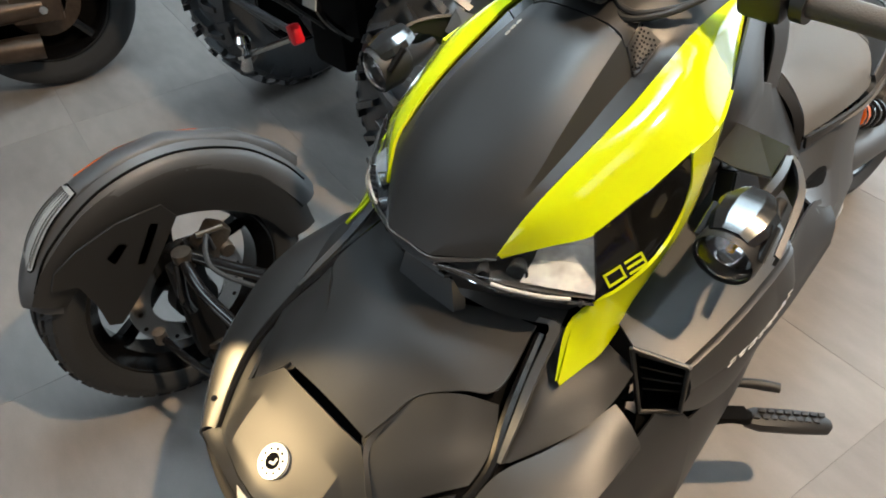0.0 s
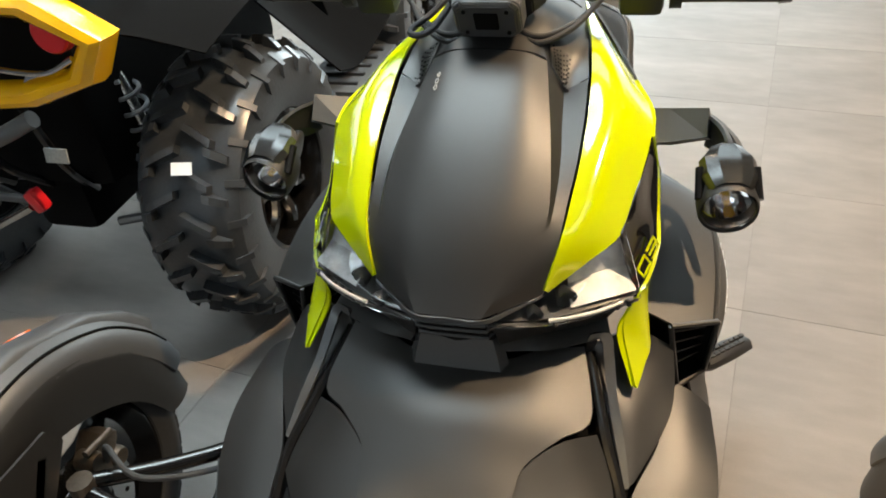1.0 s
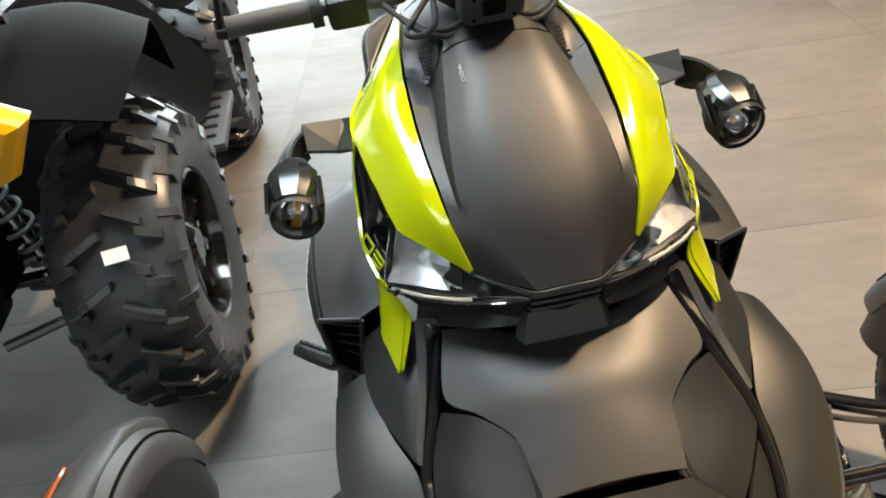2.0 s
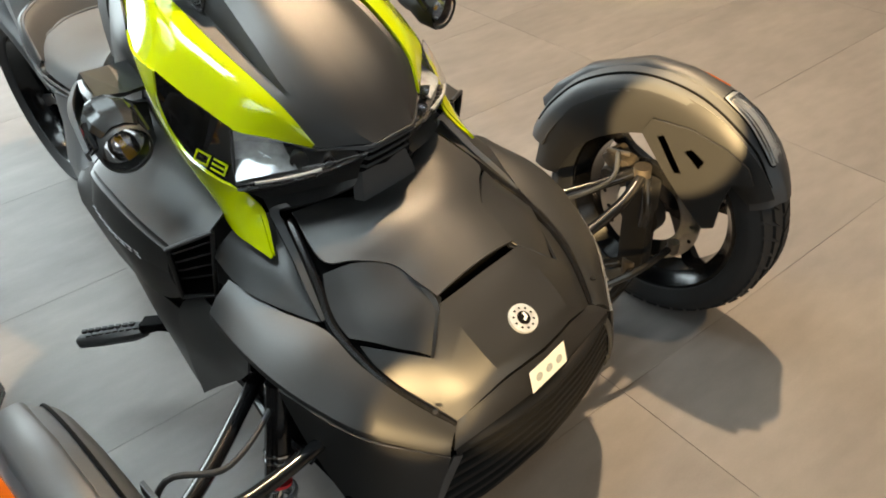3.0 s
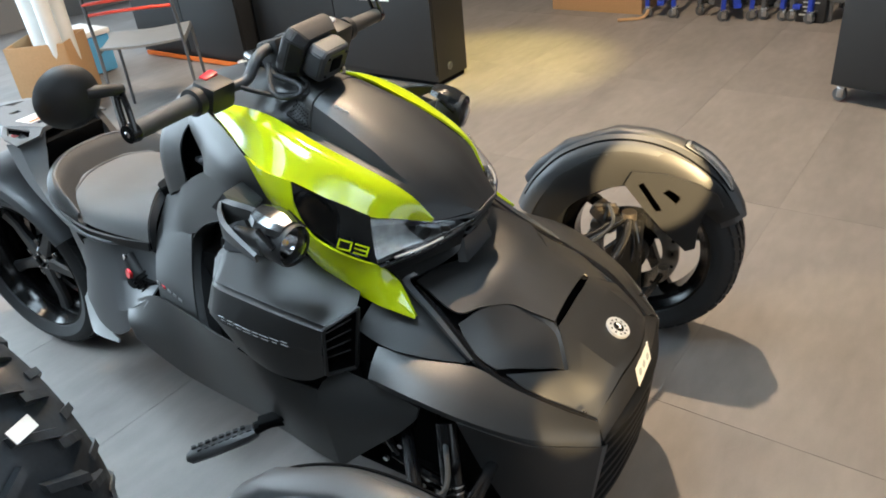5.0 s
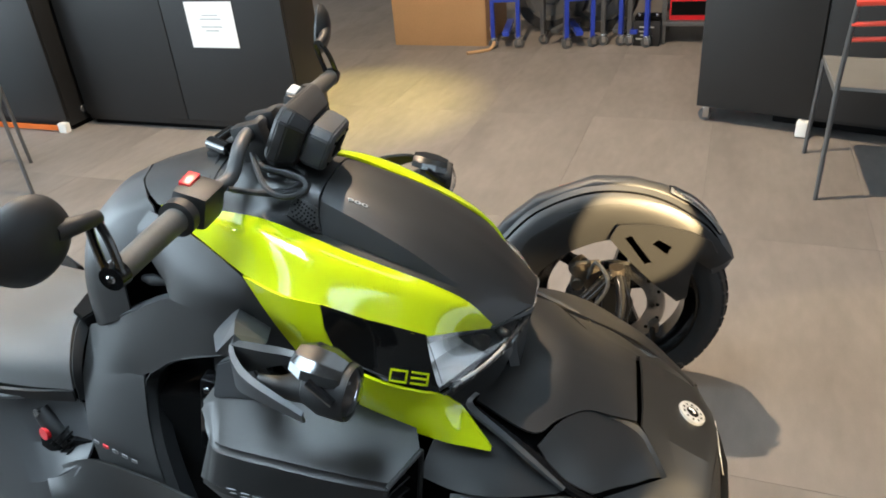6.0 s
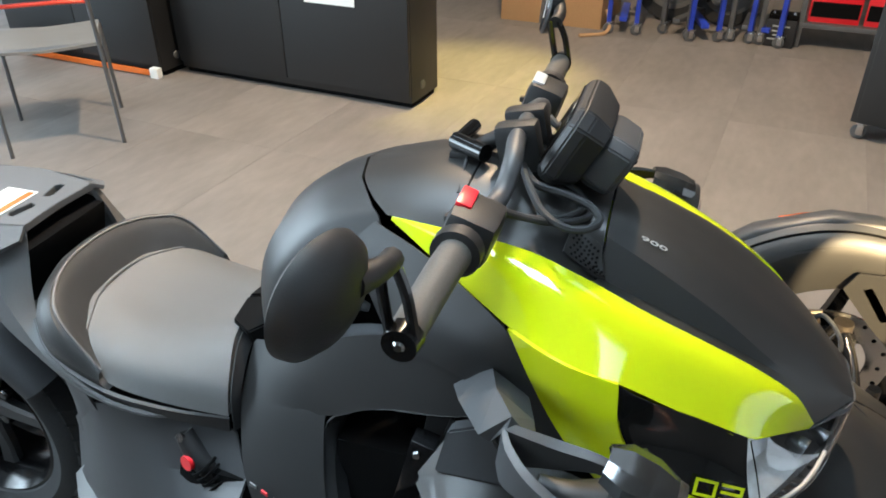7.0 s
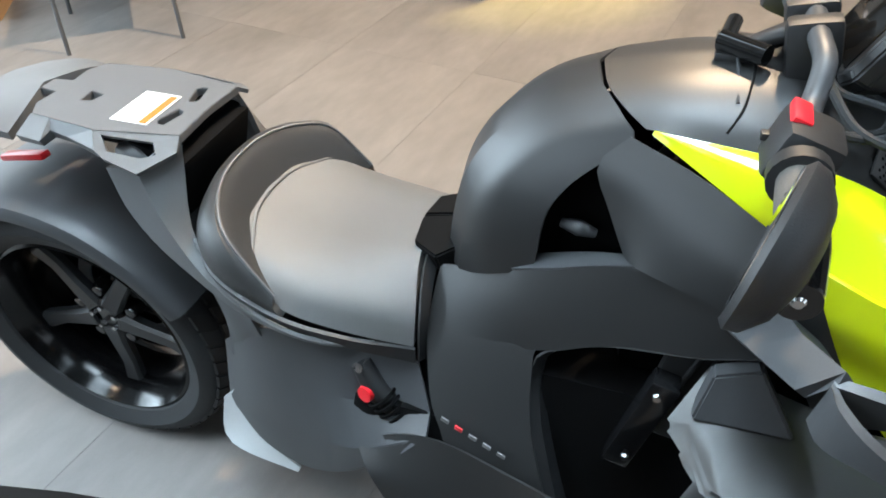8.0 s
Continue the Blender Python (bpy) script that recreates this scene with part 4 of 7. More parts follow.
# round badge and rating sticker
BADGE = facing((0, 0.0035, 0.4826), (-1, 0, 0), (0, -0.874, 0.486))
bm = bmesh.new()
lathe(bm, [(-0.006, 0.0), (-0.006, 0.0265), (0.003, 0.0255), (0.003, 0.0)], 36, "z")
bmesh.ops.transform(bm, matrix=BADGE, verts=bm.verts)
emblem = part("badge", bm, SILVER, bike, "round silver grey badge")
bm = bmesh.new()
lathe(bm, [(0.0032, 0.0), (0.0036, 0.012), (0.0036, 0.0)], 24, "z")
for k in range(10):
    box(bm, (0.018 * math.cos(k * 0.628), 0.018 * math.sin(k * 0.628), 0.003), (0.0035, 0.0035, 0.0012))
bmesh.ops.transform(bm, matrix=BADGE, verts=bm.verts)
part("badge_mark", bm, DARK, emblem, "dark toothed mark")
bm = bmesh.new()
box(bm, (0.002, -0.002, 0.0042), (0.009, 0.004, 0.001), pose(0, 0, 0, 0, 0, 20))
box(bm, (0.005, 0.003, 0.0042), (0.004, 0.009, 0.001))
bmesh.ops.transform(bm, matrix=BADGE, verts=bm.verts)
part("badge_mark", bm, WHITE, emblem, "pale inner mark")

# nose sides
pair("nose_upper_side", [
    [(0.200, -0.367, 0.634), (0.218, -0.378, 0.632), (0.246, -0.402, 0.618), (0.292, -0.425, 0.574)],
    [(0.178, -0.362, 0.606), (0.215, -0.350, 0.592), (0.262, -0.392, 0.590), (0.296, -0.372, 0.553)],
    [(0.198, -0.298, 0.571), (0.235, -0.300, 0.566), (0.272, -0.320, 0.552), (0.292, -0.325, 0.543)],
    [(0.219, -0.246, 0.536), (0.240, -0.250, 0.536), (0.262, -0.265, 0.532), (0.275, -0.278, 0.530)],
    [(0.236, -0.212, 0.514), (0.240, -0.213, 0.515), (0.244, -0.216, 0.516), (0.248, -0.220, 0.516)]], SATIN, "satin black upper nose side", 12, 12, flip=True)
# a grey raised lip turns from the beak's ledge down along the channel
folded_pair("channel_lip", [
    [(0.172, -0.346, 0.6405), (0.190, -0.356, 0.6405), (0.196, -0.340, 0.624), (0.206, -0.297, 0.590), (0.222, -0.248, 0.553), (0.237, -0.206, 0.520)],
    [(0.176, -0.352, 0.6480), (0.203, -0.364, 0.6440), (0.210, -0.340, 0.624), (0.219, -0.297, 0.590), (0.233, -0.250, 0.555), (0.243, -0.208, 0.521)]], CHIN, "grey raised lip along the nose channel", 24, 0.006, (-0.3, 0.3, 1), 30)
CREASE = [(0.349, -0.372, 0.512), (0.357, -0.270, 0.500), (0.350, -0.190, 0.478), (0.331, -0.128, 0.452), (0.304, -0.067, 0.426), (0.262, -0.017, 0.402), (0.213, 0.036, 0.375)]
SEAM = [(0.298, -0.376, 0.549), (0.276, -0.278, 0.526), (0.246, -0.200, 0.510), (0.243, -0.135, 0.483), (0.232, -0.078, 0.457), (0.210, -0.026, 0.425), (0.182, 0.022, 0.393)]
folded_pair("nose_side", [SEAM,
                          [(0.70 * a[0] + 0.30 * b[0], 0.70 * a[1] + 0.30 * b[1], 0.70 * a[2] + 0.30 * b[2] + 0.005) for a, b in zip(SEAM, CREASE)],
                          [(0.35 * a[0] + 0.65 * b[0], 0.35 * a[1] + 0.65 * b[1], 0.35 * a[2] + 0.65 * b[2] + 0.006) for a, b in zip(SEAM, CREASE)],
                          CREASE,
                          [(x + 0.002, y + 0.002, z - 0.010) for x, y, z in CREASE]], SATIN, "satin black nose side", 30, 0.004, (0.4, 0.2, 1), 28)
pair("nose_wall", [
    [(0.352, -0.188, 0.470), (0.347, -0.150, 0.370), (0.332, -0.100, 0.255), (0.316, -0.062, 0.188)],
    [(0.306, -0.065, 0.417), (0.302, -0.054, 0.340), (0.298, -0.040, 0.250), (0.294, -0.022, 0.183)],
    [(0.215, 0.038, 0.366), (0.234, 0.033, 0.308), (0.254, 0.026, 0.238), (0.266, 0.016, 0.176)]], SATIN, "satin black nose wall", 14, 14, flip=False)
for s in (1, -1):
    bm = bmesh.new()
    tube(bm, [(s * x, y, z) for x, y, z in ((0.174, -0.358, 0.606), (0.192, -0.301, 0.573), (0.210, -0.250, 0.540), (0.231, -0.200, 0.505), (0.232, -0.141, 0.475), (0.225, -0.084, 0.449), (0.202, -0.032, 0.419), (0.178, 0.014, 0.388))], [0.0085, 0.0095, 0.0095, 0.0095, 0.009, 0.008, 0.007, 0.006], 8, steps=48)
    bmesh.ops.translate(bm, vec=(s * 0.002, 0.002, 0.004), verts=bm.verts)
    part("channel_trim", bm, TUBE, bike, "black trim line along the nose plate")
    for y, z, x in ((-0.222, 0.520, 0.223), (0.0, 0.43, 0.205)):
        bm = bmesh.new()
        lathe(bm, [(0.0, 0.006), (0.003, 0.005), (0.003, 0.0)], 12, "z", (s * x, y, z))
        part("screw", bm, TUBE, bike)

# Near-black wall carries the wheel bay's shade in its colour.
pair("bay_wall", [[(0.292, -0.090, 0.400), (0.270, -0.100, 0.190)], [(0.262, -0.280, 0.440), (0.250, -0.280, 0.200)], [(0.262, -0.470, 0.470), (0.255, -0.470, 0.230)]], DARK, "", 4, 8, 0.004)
# radiator grille with fins, before a near-black sheet that holds the gaps' shade
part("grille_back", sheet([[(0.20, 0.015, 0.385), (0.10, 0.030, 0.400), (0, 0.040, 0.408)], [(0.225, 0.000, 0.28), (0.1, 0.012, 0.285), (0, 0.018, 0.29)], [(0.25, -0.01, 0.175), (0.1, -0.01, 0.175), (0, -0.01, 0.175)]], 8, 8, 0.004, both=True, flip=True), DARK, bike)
for i in range(7):
    t = i / 6
    z, w, y = 0.366 - 0.172 * t, 0.202 + 0.053 * t, 0.050 - 0.022 * t
    part("grille_fin", sheet([[(w, y - 0.030, z + 0.005), (w * 0.5, y - 0.004, z + 0.007), (0, y + 0.006, z + 0.008)], [(w, y - 0.014, z + 0.002), (w * 0.5, y + 0.012, z + 0.004), (0, y + 0.022, z + 0.005)],
                              [(w, y - 0.012, z - 0.008), (w * 0.5, y + 0.014, z - 0.006), (0, y + 0.024, z - 0.005)]], 10, 5, 0.003, both=True, flip=True), FIN, bike)
part("grille_top", sheet([[(0.176, 0.014, 0.391), (0.125, 0.026, 0.414), (0.082, 0.035, 0.431), (0.046, 0.043, 0.439), (0, 0.047, 0.440)], [(0.192, 0.026, 0.383), (0.11, 0.040, 0.400), (0.05, 0.050, 0.404), (0, 0.054, 0.405)], [(0.206, 0.036, 0.371), (0.11, 0.048, 0.376), (0.05, 0.054, 0.377), (0, 0.058, 0.378)]], 12, 8, 0.004, both=True, flip=True), MATTE, bike)
pair("grille_post", [[(0.206, 0.034, 0.356), (0.192, 0.040, 0.352)], [(0.236, 0.028, 0.300), (0.222, 0.034, 0.296)], [(0.264, 0.019, 0.222), (0.250, 0.024, 0.220)], [(0.260, 0.014, 0.180), (0.246, 0.018, 0.178)]], GUARD, "", 4, 14, flip=True)
part("under_tray", sheet([[(0.26, 0.01, 0.178), (0, 0.02, 0.172)], [(0.31, -0.07, 0.19), (0, -0.07, 0.17)], [(0.30, -0.60, 0.24), (0, -0.60, 0.17)]], 8, 8, 0.005, both=True, flip=False), DARK, bike)
sticker = part("rating_sticker", sheet([[(0.044, 0.0530, 0.424), (-0.046, 0.0530, 0.428)], [(0.044, 0.0625, 0.382), (-0.046, 0.0625, 0.386)]], 4, 4, 0.001, True), WHITE, bike, "white rating sticker")
for x in (-0.028, -0.002, 0.024):
    bm = bmesh.new()
    lathe(bm, [(0.0, 0.0), (0.0, 0.008), (0.0008, 0.008), (0.0008, 0.0)], 16, "z")
    bmesh.ops.transform(bm, matrix=facing((x, 0.0590, 0.404), (-1, 0, 0.03), (0, -0.23, 1)), verts=bm.verts)
    part("print_dot", bm, PALE, sticker, "pale printed dot")

# side intakes
INTAKE = [
    [(0.190, -0.745, 0.700), (0.262, -0.790, 0.650), (0.316, -0.748, 0.640), (0.335, -0.775, 0.560), (0.325, -0.745, 0.500)],
    [(0.205, -0.700, 0.690), (0.272, -0.735, 0.664), (0.340, -0.725, 0.640), (0.362, -0.720, 0.570), (0.348, -0.690, 0.485)],
    [(0.215, -0.600, 0.668), (0.286, -0.620, 0.656), (0.352, -0.622, 0.632), (0.376, -0.615, 0.565), (0.364, -0.590, 0.465)],
    [(0.222, -0.510, 0.648), (0.288, -0.505, 0.638), (0.354, -0.530, 0.618), (0.371, -0.530, 0.558), (0.358, -0.515, 0.468)],
    [(0.232, -0.440, 0.634), (0.285, -0.420, 0.622), (0.350, -0.456, 0.604), (0.357, -0.468, 0.548), (0.346, -0.474, 0.486)]]
intakes = []
for s in (1, -1):
    bm = bmesh.new()
    lines = [spline([(s * r[i][0], r[i][1], r[i][2]) for r in INTAKE], 16) for i in range(5)]
    grid_faces(bm, lines[::-1] if s > 0 else lines)
    soft = [e for e in bm.edges if not e.is_boundary and len(e.link_faces) == 2]
    bm.normal_update()
    bmesh.ops.bevel(bm, geom=[e for e in soft if e.calc_face_angle(0) > 0.3], offset=0.007, segments=3, affect="EDGES")
    thicken(bm, 0.004)
    intakes.append(part("side_intake", bm, SATIN, bike, "satin black side intake cover", smooth=30))
for s, owner in ((1, intakes[0]), (-1, intakes[1])):
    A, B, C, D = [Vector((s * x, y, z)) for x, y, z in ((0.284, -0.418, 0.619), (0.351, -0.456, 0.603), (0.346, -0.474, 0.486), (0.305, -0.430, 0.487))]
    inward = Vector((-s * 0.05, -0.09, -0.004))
    # Back and throat have the intake's inner shade put into their colour.
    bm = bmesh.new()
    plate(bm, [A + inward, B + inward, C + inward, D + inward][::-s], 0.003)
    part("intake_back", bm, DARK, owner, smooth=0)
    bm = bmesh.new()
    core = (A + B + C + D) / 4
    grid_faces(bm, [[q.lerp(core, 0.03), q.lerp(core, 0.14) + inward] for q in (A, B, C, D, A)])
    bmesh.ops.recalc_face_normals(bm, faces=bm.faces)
    part("intake_throat", bm, DARK, owner, "intake throat with its shade in the near-black", smooth=0)
    bm = bmesh.new()
    for a, b in ((A, B), (B, C), (C, D), (D, A)):
        tube(bm, [a, b], 0.0042, 8)
    part("intake_frame", bm, SATIN, owner)
    for i in range(4):
        t = 0.20 + 0.20 * i
        a, b = A.lerp(D, t).lerp(core, 0.12), B.lerp(C, t).lerp(core, 0.12)
        bm = bmesh.new()
        lift = Vector((0, 0, 0.010))
        plate(bm, [a + inward * 0.15, b + inward * 0.15, b + inward * 0.7 - lift, a + inward * 0.7 - lift][::s], 0.004, 0.0008)
        part("intake_louvre", bm, MATTE, owner, smooth=0)
    # engine maker's raised mark, as plain bars
    tree = skin_of(owner)
    for i in range(8):
        for dz, w in ((0.0, 0.0205 - 0.006 * (i % 3 == 1)), (-0.008, 0.012 + 0.007 * (i % 2))):
            y = -0.700 + 0.0225 * i
            p = drape(tree, (s * 0.42, y, 0.580 - 0.0020 * i + dz), (-s, 0, 0), 0.0005)
            bm = bmesh.new()
            box(bm, p, (0.0012, w, 0.0011), pose(0, 0, 0, -8, 0, 0))
            part("raised_mark", bm, GREY, owner, "thin pale raised mark", smooth=0)
# Sheet below the intake, near-black in place of the shade there.
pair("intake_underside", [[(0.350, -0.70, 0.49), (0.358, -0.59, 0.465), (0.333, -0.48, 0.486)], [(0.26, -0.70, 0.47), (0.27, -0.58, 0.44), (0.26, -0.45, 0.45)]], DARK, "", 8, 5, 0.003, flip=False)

# lower body sides
LOWER = [
    [(0.215, -1.215, 0.395), (0.228, -1.090, 0.455), (0.262, -0.950, 0.462), (0.320, -0.800, 0.485), (0.348, -0.690, 0.492), (0.354, -0.600, 0.455), (0.349, -0.505, 0.440)],
    [(0.255, -1.180, 0.375), (0.268, -1.050, 0.372), (0.285, -0.920, 0.360), (0.322, -0.770, 0.372), (0.350, -0.660, 0.385), (0.362, -0.580, 0.365), (0.367, -0.482, 0.362)],
    [(0.270, -1.150, 0.340), (0.283, -1.000, 0.284), (0.289, -0.880, 0.258), (0.314, -0.740, 0.264), (0.342, -0.611, 0.264), (0.358, -0.545, 0.264), (0.370, -0.470, 0.262)]]
pair("lower_side", LOWER, SATIN, "satin black lower body side", 30, 10, flip=False)
pair("front_side", [
    [(0.318, -0.462, 0.484), (0.335, -0.350, 0.484), (0.352, -0.262, 0.478)],
    [(0.348, -0.503, 0.440), (0.352, -0.350, 0.440), (0.353, -0.272, 0.450)],
    [(0.366, -0.482, 0.366), (0.362, -0.390, 0.390), (0.350, -0.290, 0.428)],
    [(0.370, -0.466, 0.262), (0.360, -0.415, 0.310), (0.350, -0.320, 0.395)]], SATIN, "satin black front side piece", 12, 12, flip=True)
# Well lining whose near-black colour stands for the shade inside.
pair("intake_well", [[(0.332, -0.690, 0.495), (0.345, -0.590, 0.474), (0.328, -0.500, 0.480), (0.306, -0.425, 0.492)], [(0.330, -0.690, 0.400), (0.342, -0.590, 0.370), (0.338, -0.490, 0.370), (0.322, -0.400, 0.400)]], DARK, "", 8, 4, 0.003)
pair("side_pillar", [
    [(0.132, -1.121, 0.584), (0.153, -1.030, 0.609), (0.166, -0.958, 0.623)],
    [(0.135, -1.122, 0.580), (0.155, -1.030, 0.606), (0.168, -0.960, 0.618)],
    [(0.192, -1.098, 0.500), (0.202, -1.020, 0.515), (0.208, -0.950, 0.530)],
    [(0.222, -1.070, 0.455), (0.240, -0.985, 0.450), (0.252, -0.920, 0.455)],
    [(0.262, -1.040, 0.375), (0.276, -0.960, 0.368), (0.290, -0.880, 0.368)]], SATIN, "satin black side pillar", 10, 16, flip=False)
pair("side_beam", [
    [(0.078, -1.118, 0.656), (0.112, -1.030, 0.698), (0.140, -0.965, 0.738), (0.178, -0.845, 0.799), (0.206, -0.750, 0.800), (0.214, -0.680, 0.775)],
    [(0.106, -1.121, 0.618), (0.135, -1.030, 0.652), (0.156, -0.962, 0.679), (0.184, -0.850, 0.740), (0.210, -0.755, 0.764), (0.218, -0.680, 0.768)],
    [(0.135, -1.122, 0.580), (0.155, -1.030, 0.606), (0.168, -0.960, 0.620), (0.190, -0.860, 0.682), (0.212, -0.765, 0.716), (0.220, -0.690, 0.748)]], SATIN, "satin black side beam", 30, 8, flip=False)
RETURN = [(0.287, -0.884, 0.368), (0.250, -0.922, 0.455), (0.206, -0.952, 0.530), (0.172, -0.956, 0.606), (0.178, -0.915, 0.646), (0.190, -0.860, 0.680), (0.212, -0.765, 0.714), (0.220, -0.690, 0.746)]
folded_pair("opening_edge", [RETURN, [(x - 0.016, y + 0.012 * (z < 0.62), z - 0.012 * (z > 0.6)) for x, y, z in RETURN], [(x - 0.050, y + 0.012 * (z < 0.62), z - 0.012 * (z > 0.6)) for x, y, z in RETURN]], MATTE, "rolled edge of the side opening", 30, 0.003, (0, 1, -0.5))
for s in (1, -1):
    for i in range(5):
        t = i / 4
        bm = bmesh.new()
        box(bm, (s * (0.2165 + 0.0215 * t), -1.068 + 0.088 * t, 0.491 - 0.016 * t), (0.0026, 0.0125, 0.0075), pose(0, 0, 0, -10, 0, -s * 14), 0.0006)
        part("name_bar", bm, RED if i == 1 else PRINT, bike, "red bar" if i == 1 else "grey bar")

# engine block and structure inside the shell; near-black colour holds the shade of gaps
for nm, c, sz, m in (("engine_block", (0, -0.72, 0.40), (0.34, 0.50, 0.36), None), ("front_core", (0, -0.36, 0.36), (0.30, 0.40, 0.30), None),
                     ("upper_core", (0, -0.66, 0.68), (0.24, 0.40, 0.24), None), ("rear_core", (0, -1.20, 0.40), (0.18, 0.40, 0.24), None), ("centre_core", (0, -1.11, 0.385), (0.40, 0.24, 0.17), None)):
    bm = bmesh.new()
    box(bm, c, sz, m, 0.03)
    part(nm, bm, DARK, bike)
for s in (1, -1):
    bm = bmesh.new()
    box(bm, (s * 0.205, -0.812, 0.58), (0.03, 0.035, 0.17), pose(0, 0, 0, -14, 0, 0), 0.004)
    part("strap_bracket", bm, TUBE, bike)
    for z in (0.645, 0.52):
        bm = bmesh.new()
        lathe(bm, [(0.0, 0.006), (0.004, 0.005), (0.004, 0.0)], 10, "x", (s * 0.221, -0.80 - 0.02 * (z < 0.6), z))
        part("bolt", bm, STEEL, bike)
    bm = bmesh.new()
    plate(bm, [(s * 0.245, -0.751, 0.725), (s * 0.236, -0.703, 0.740), (s * 0.262, -0.655, 0.672), (s * 0.262, -0.763, 0.668)], 0.03, 0.003, toward=(s, 0, 0.4))
    part("air_duct", bm, GUARD, bike, "grey air duct")
    bm = bmesh.new()
    box(bm, (s * 0.175, -0.760, 0.610), (0.02, 0.10, 0.16), pose(0, 0, 0, -10, 0, 0), 0.006)
    box(bm, (s * 0.187, -0.775, 0.640), (0.008, 0.006, 0.11), pose(0, 0, 0, -16, 0, 0), 0.002)
    cover = part("engine_cover", bm, MATTE, bike)
    bm = bmesh.new()
    box(bm, (s * 0.1865, -0.745, 0.640), (0.002, 0.005, 0.036), pose(0, 0, 0, -10, 0, 0))
    part("cover_label", bm, WHITE, cover, "small white label", smooth=0)


# ---- wheels ----
def tyre_mesh(r, w, inner, grooves=0):
    """A road tyre about the x axis with a rounded shoulder; grooves: pairs of slanted tread cuts, as recessed strips."""
    bm = bmesh.new()
    h = w / 2
    prof = [(-h * 0.72, inner), (-h * 0.86, inner + 0.006), (-h, inner + (r - inner) * 0.45), (-h * 0.97, r - 0.028), (-h * 0.80, r - 0.009), (-h * 0.5, r - 0.002),
            (0, r), (h * 0.5, r - 0.002), (h * 0.80, r - 0.009), (h * 0.97, r - 0.028), (h, inner + (r - inner) * 0.45), (h * 0.86, inner + 0.006), (h * 0.72, inner)]
    lathe(bm, prof, 72, "x")
    bmesh.ops.recalc_face_normals(bm, faces=bm.faces)
    return bm


def tread_mesh(r, w, count):
    """Slanted tread blocks set proud of the tyre, in one mesh."""
    bm = bmesh.new()
    h = w / 2
    for k in range(count):
        a = 2 * math.pi * k / count
        for s in (-1, 1):
            for x0, x1, skew in ((0.14, 0.46, 0.0), (0.52, 0.84, 0.35)):
                vs = []
                for d, x, lag in ((0, x0, 0), (1, x0, 0), (1, x1, 1), (0, x1, 1)):
                    ang = a + (0.78 * d + 0.55 * lag + skew + (0.5 if s > 0 else 0)) * 2 * math.pi / count
                    drop = 0.0 if x < 0.5 else 0.0045 if x < 0.6 else 0.012
                    for lift in (0.0048, -0.006):
                        vs.append(Vector((s * x * h, (r - drop + lift) * math.cos(ang), (r - drop + lift) * math.sin(ang))))
                v = [bm.verts.new(p) for p in vs]
                top, low = v[0::2], v[1::2]
                bm.faces.new(top)
                for i in range(4):
                    bm.faces.new((top[i], low[i], low[(i + 1) % 4], top[(i + 1) % 4]))
    bmesh.ops.recalc_face_normals(bm, faces=bm.faces)
    return bm


def wheel(at, r, w, rim_r, spokes, spoke_x, start, spoke_mat, sgn, tread):
    """A wheel under the motorcycle: tyre > tread, rim > spokes, hub."""
    here = Matrix.Translation(at)
    hub = new("wheel")
    hub.parent = bike
    hub.matrix_local = here
    tyre = part("tyre", tyre_mesh(r, w, rim_r), RUBBER, hub)
    tagged(part("tread", tread_mesh(r, w, tread), RUBBER, hub), kind="stuff")
    h = w / 2
    bm = bmesh.new()
    lathe(bm, [(-h * 0.80, rim_r + 0.006), (-h * 0.84, rim_r - 0.004), (-h * 0.70, rim_r - 0.012), (-h * 0.4, rim_r - 0.030), (h * 0.4, rim_r - 0.030),
               (h * 0.70, rim_r - 0.012), (h * 0.84, rim_r - 0.004), (h * 0.80, rim_r + 0.006)], 64, "x")
    part("rim", bm, BARREL, hub, "black alloy rim")
    for k in range(spokes):
        a = radians(start + 360 * k / spokes)
        c, s = math.cos(a), math.sin(a)
        bm = bmesh.new()
        rows = []
        for rr, half, x, t in ((0.030, 0.024, spoke_x + sgn * 0.006, 0.014), (0.080, 0.019, spoke_x + sgn * 0.004, 0.013), (0.140, 0.017, spoke_x, 0.012), (rim_r - 0.020, 0.022, spoke_x + sgn * 0.006, 0.012)):
            ring = []
            for dx, dt in ((t, -half * 0.7), (t, half * 0.7), (t * 0.4, half), (-t, half * 0.8), (-t, -half * 0.8), (t * 0.4, -half)):
                ring.append(Vector((x + sgn * dx, rr * c - dt * s, rr * s + dt * c)))
            rows.append(ring)
        vs = grid_faces(bm, rows, closed=True)
        bm.faces.new(vs[0])
        bm.faces.new(vs[-1])
        bmesh.ops.recalc_face_normals(bm, faces=bm.faces)
        part("spoke", bm, spoke_mat, hub)
    bm = bmesh.new()
    lathe(bm, [(spoke_x - sgn * 0.03, 0.0), (spoke_x - sgn * 0.03, 0.046), (spoke_x + sgn * 0.012, 0.046), (spoke_x + sgn * 0.020, 0.036), (spoke_x + sgn * 0.012, 0.030), (spoke_x + sgn * 0.008, 0.0)], 32, "x")
    bmesh.ops.recalc_face_normals(bm, faces=bm.faces)
    part("hub", bm, RIM, hub)
    for k in range(5):
        a = radians(start + 36 + 72 * k)
        bm = bmesh.new()
        lathe(bm, [(spoke_x + sgn * 0.010, 0.006), (spoke_x + sgn * 0.024, 0.005), (spoke_x + sgn * 0.024, 0.0)], 6, "x", (0, 0.027 * math.cos(a), 0.027 * math.sin(a)))
        part("wheel_nut", bm, STEEL, hub)
    return hub


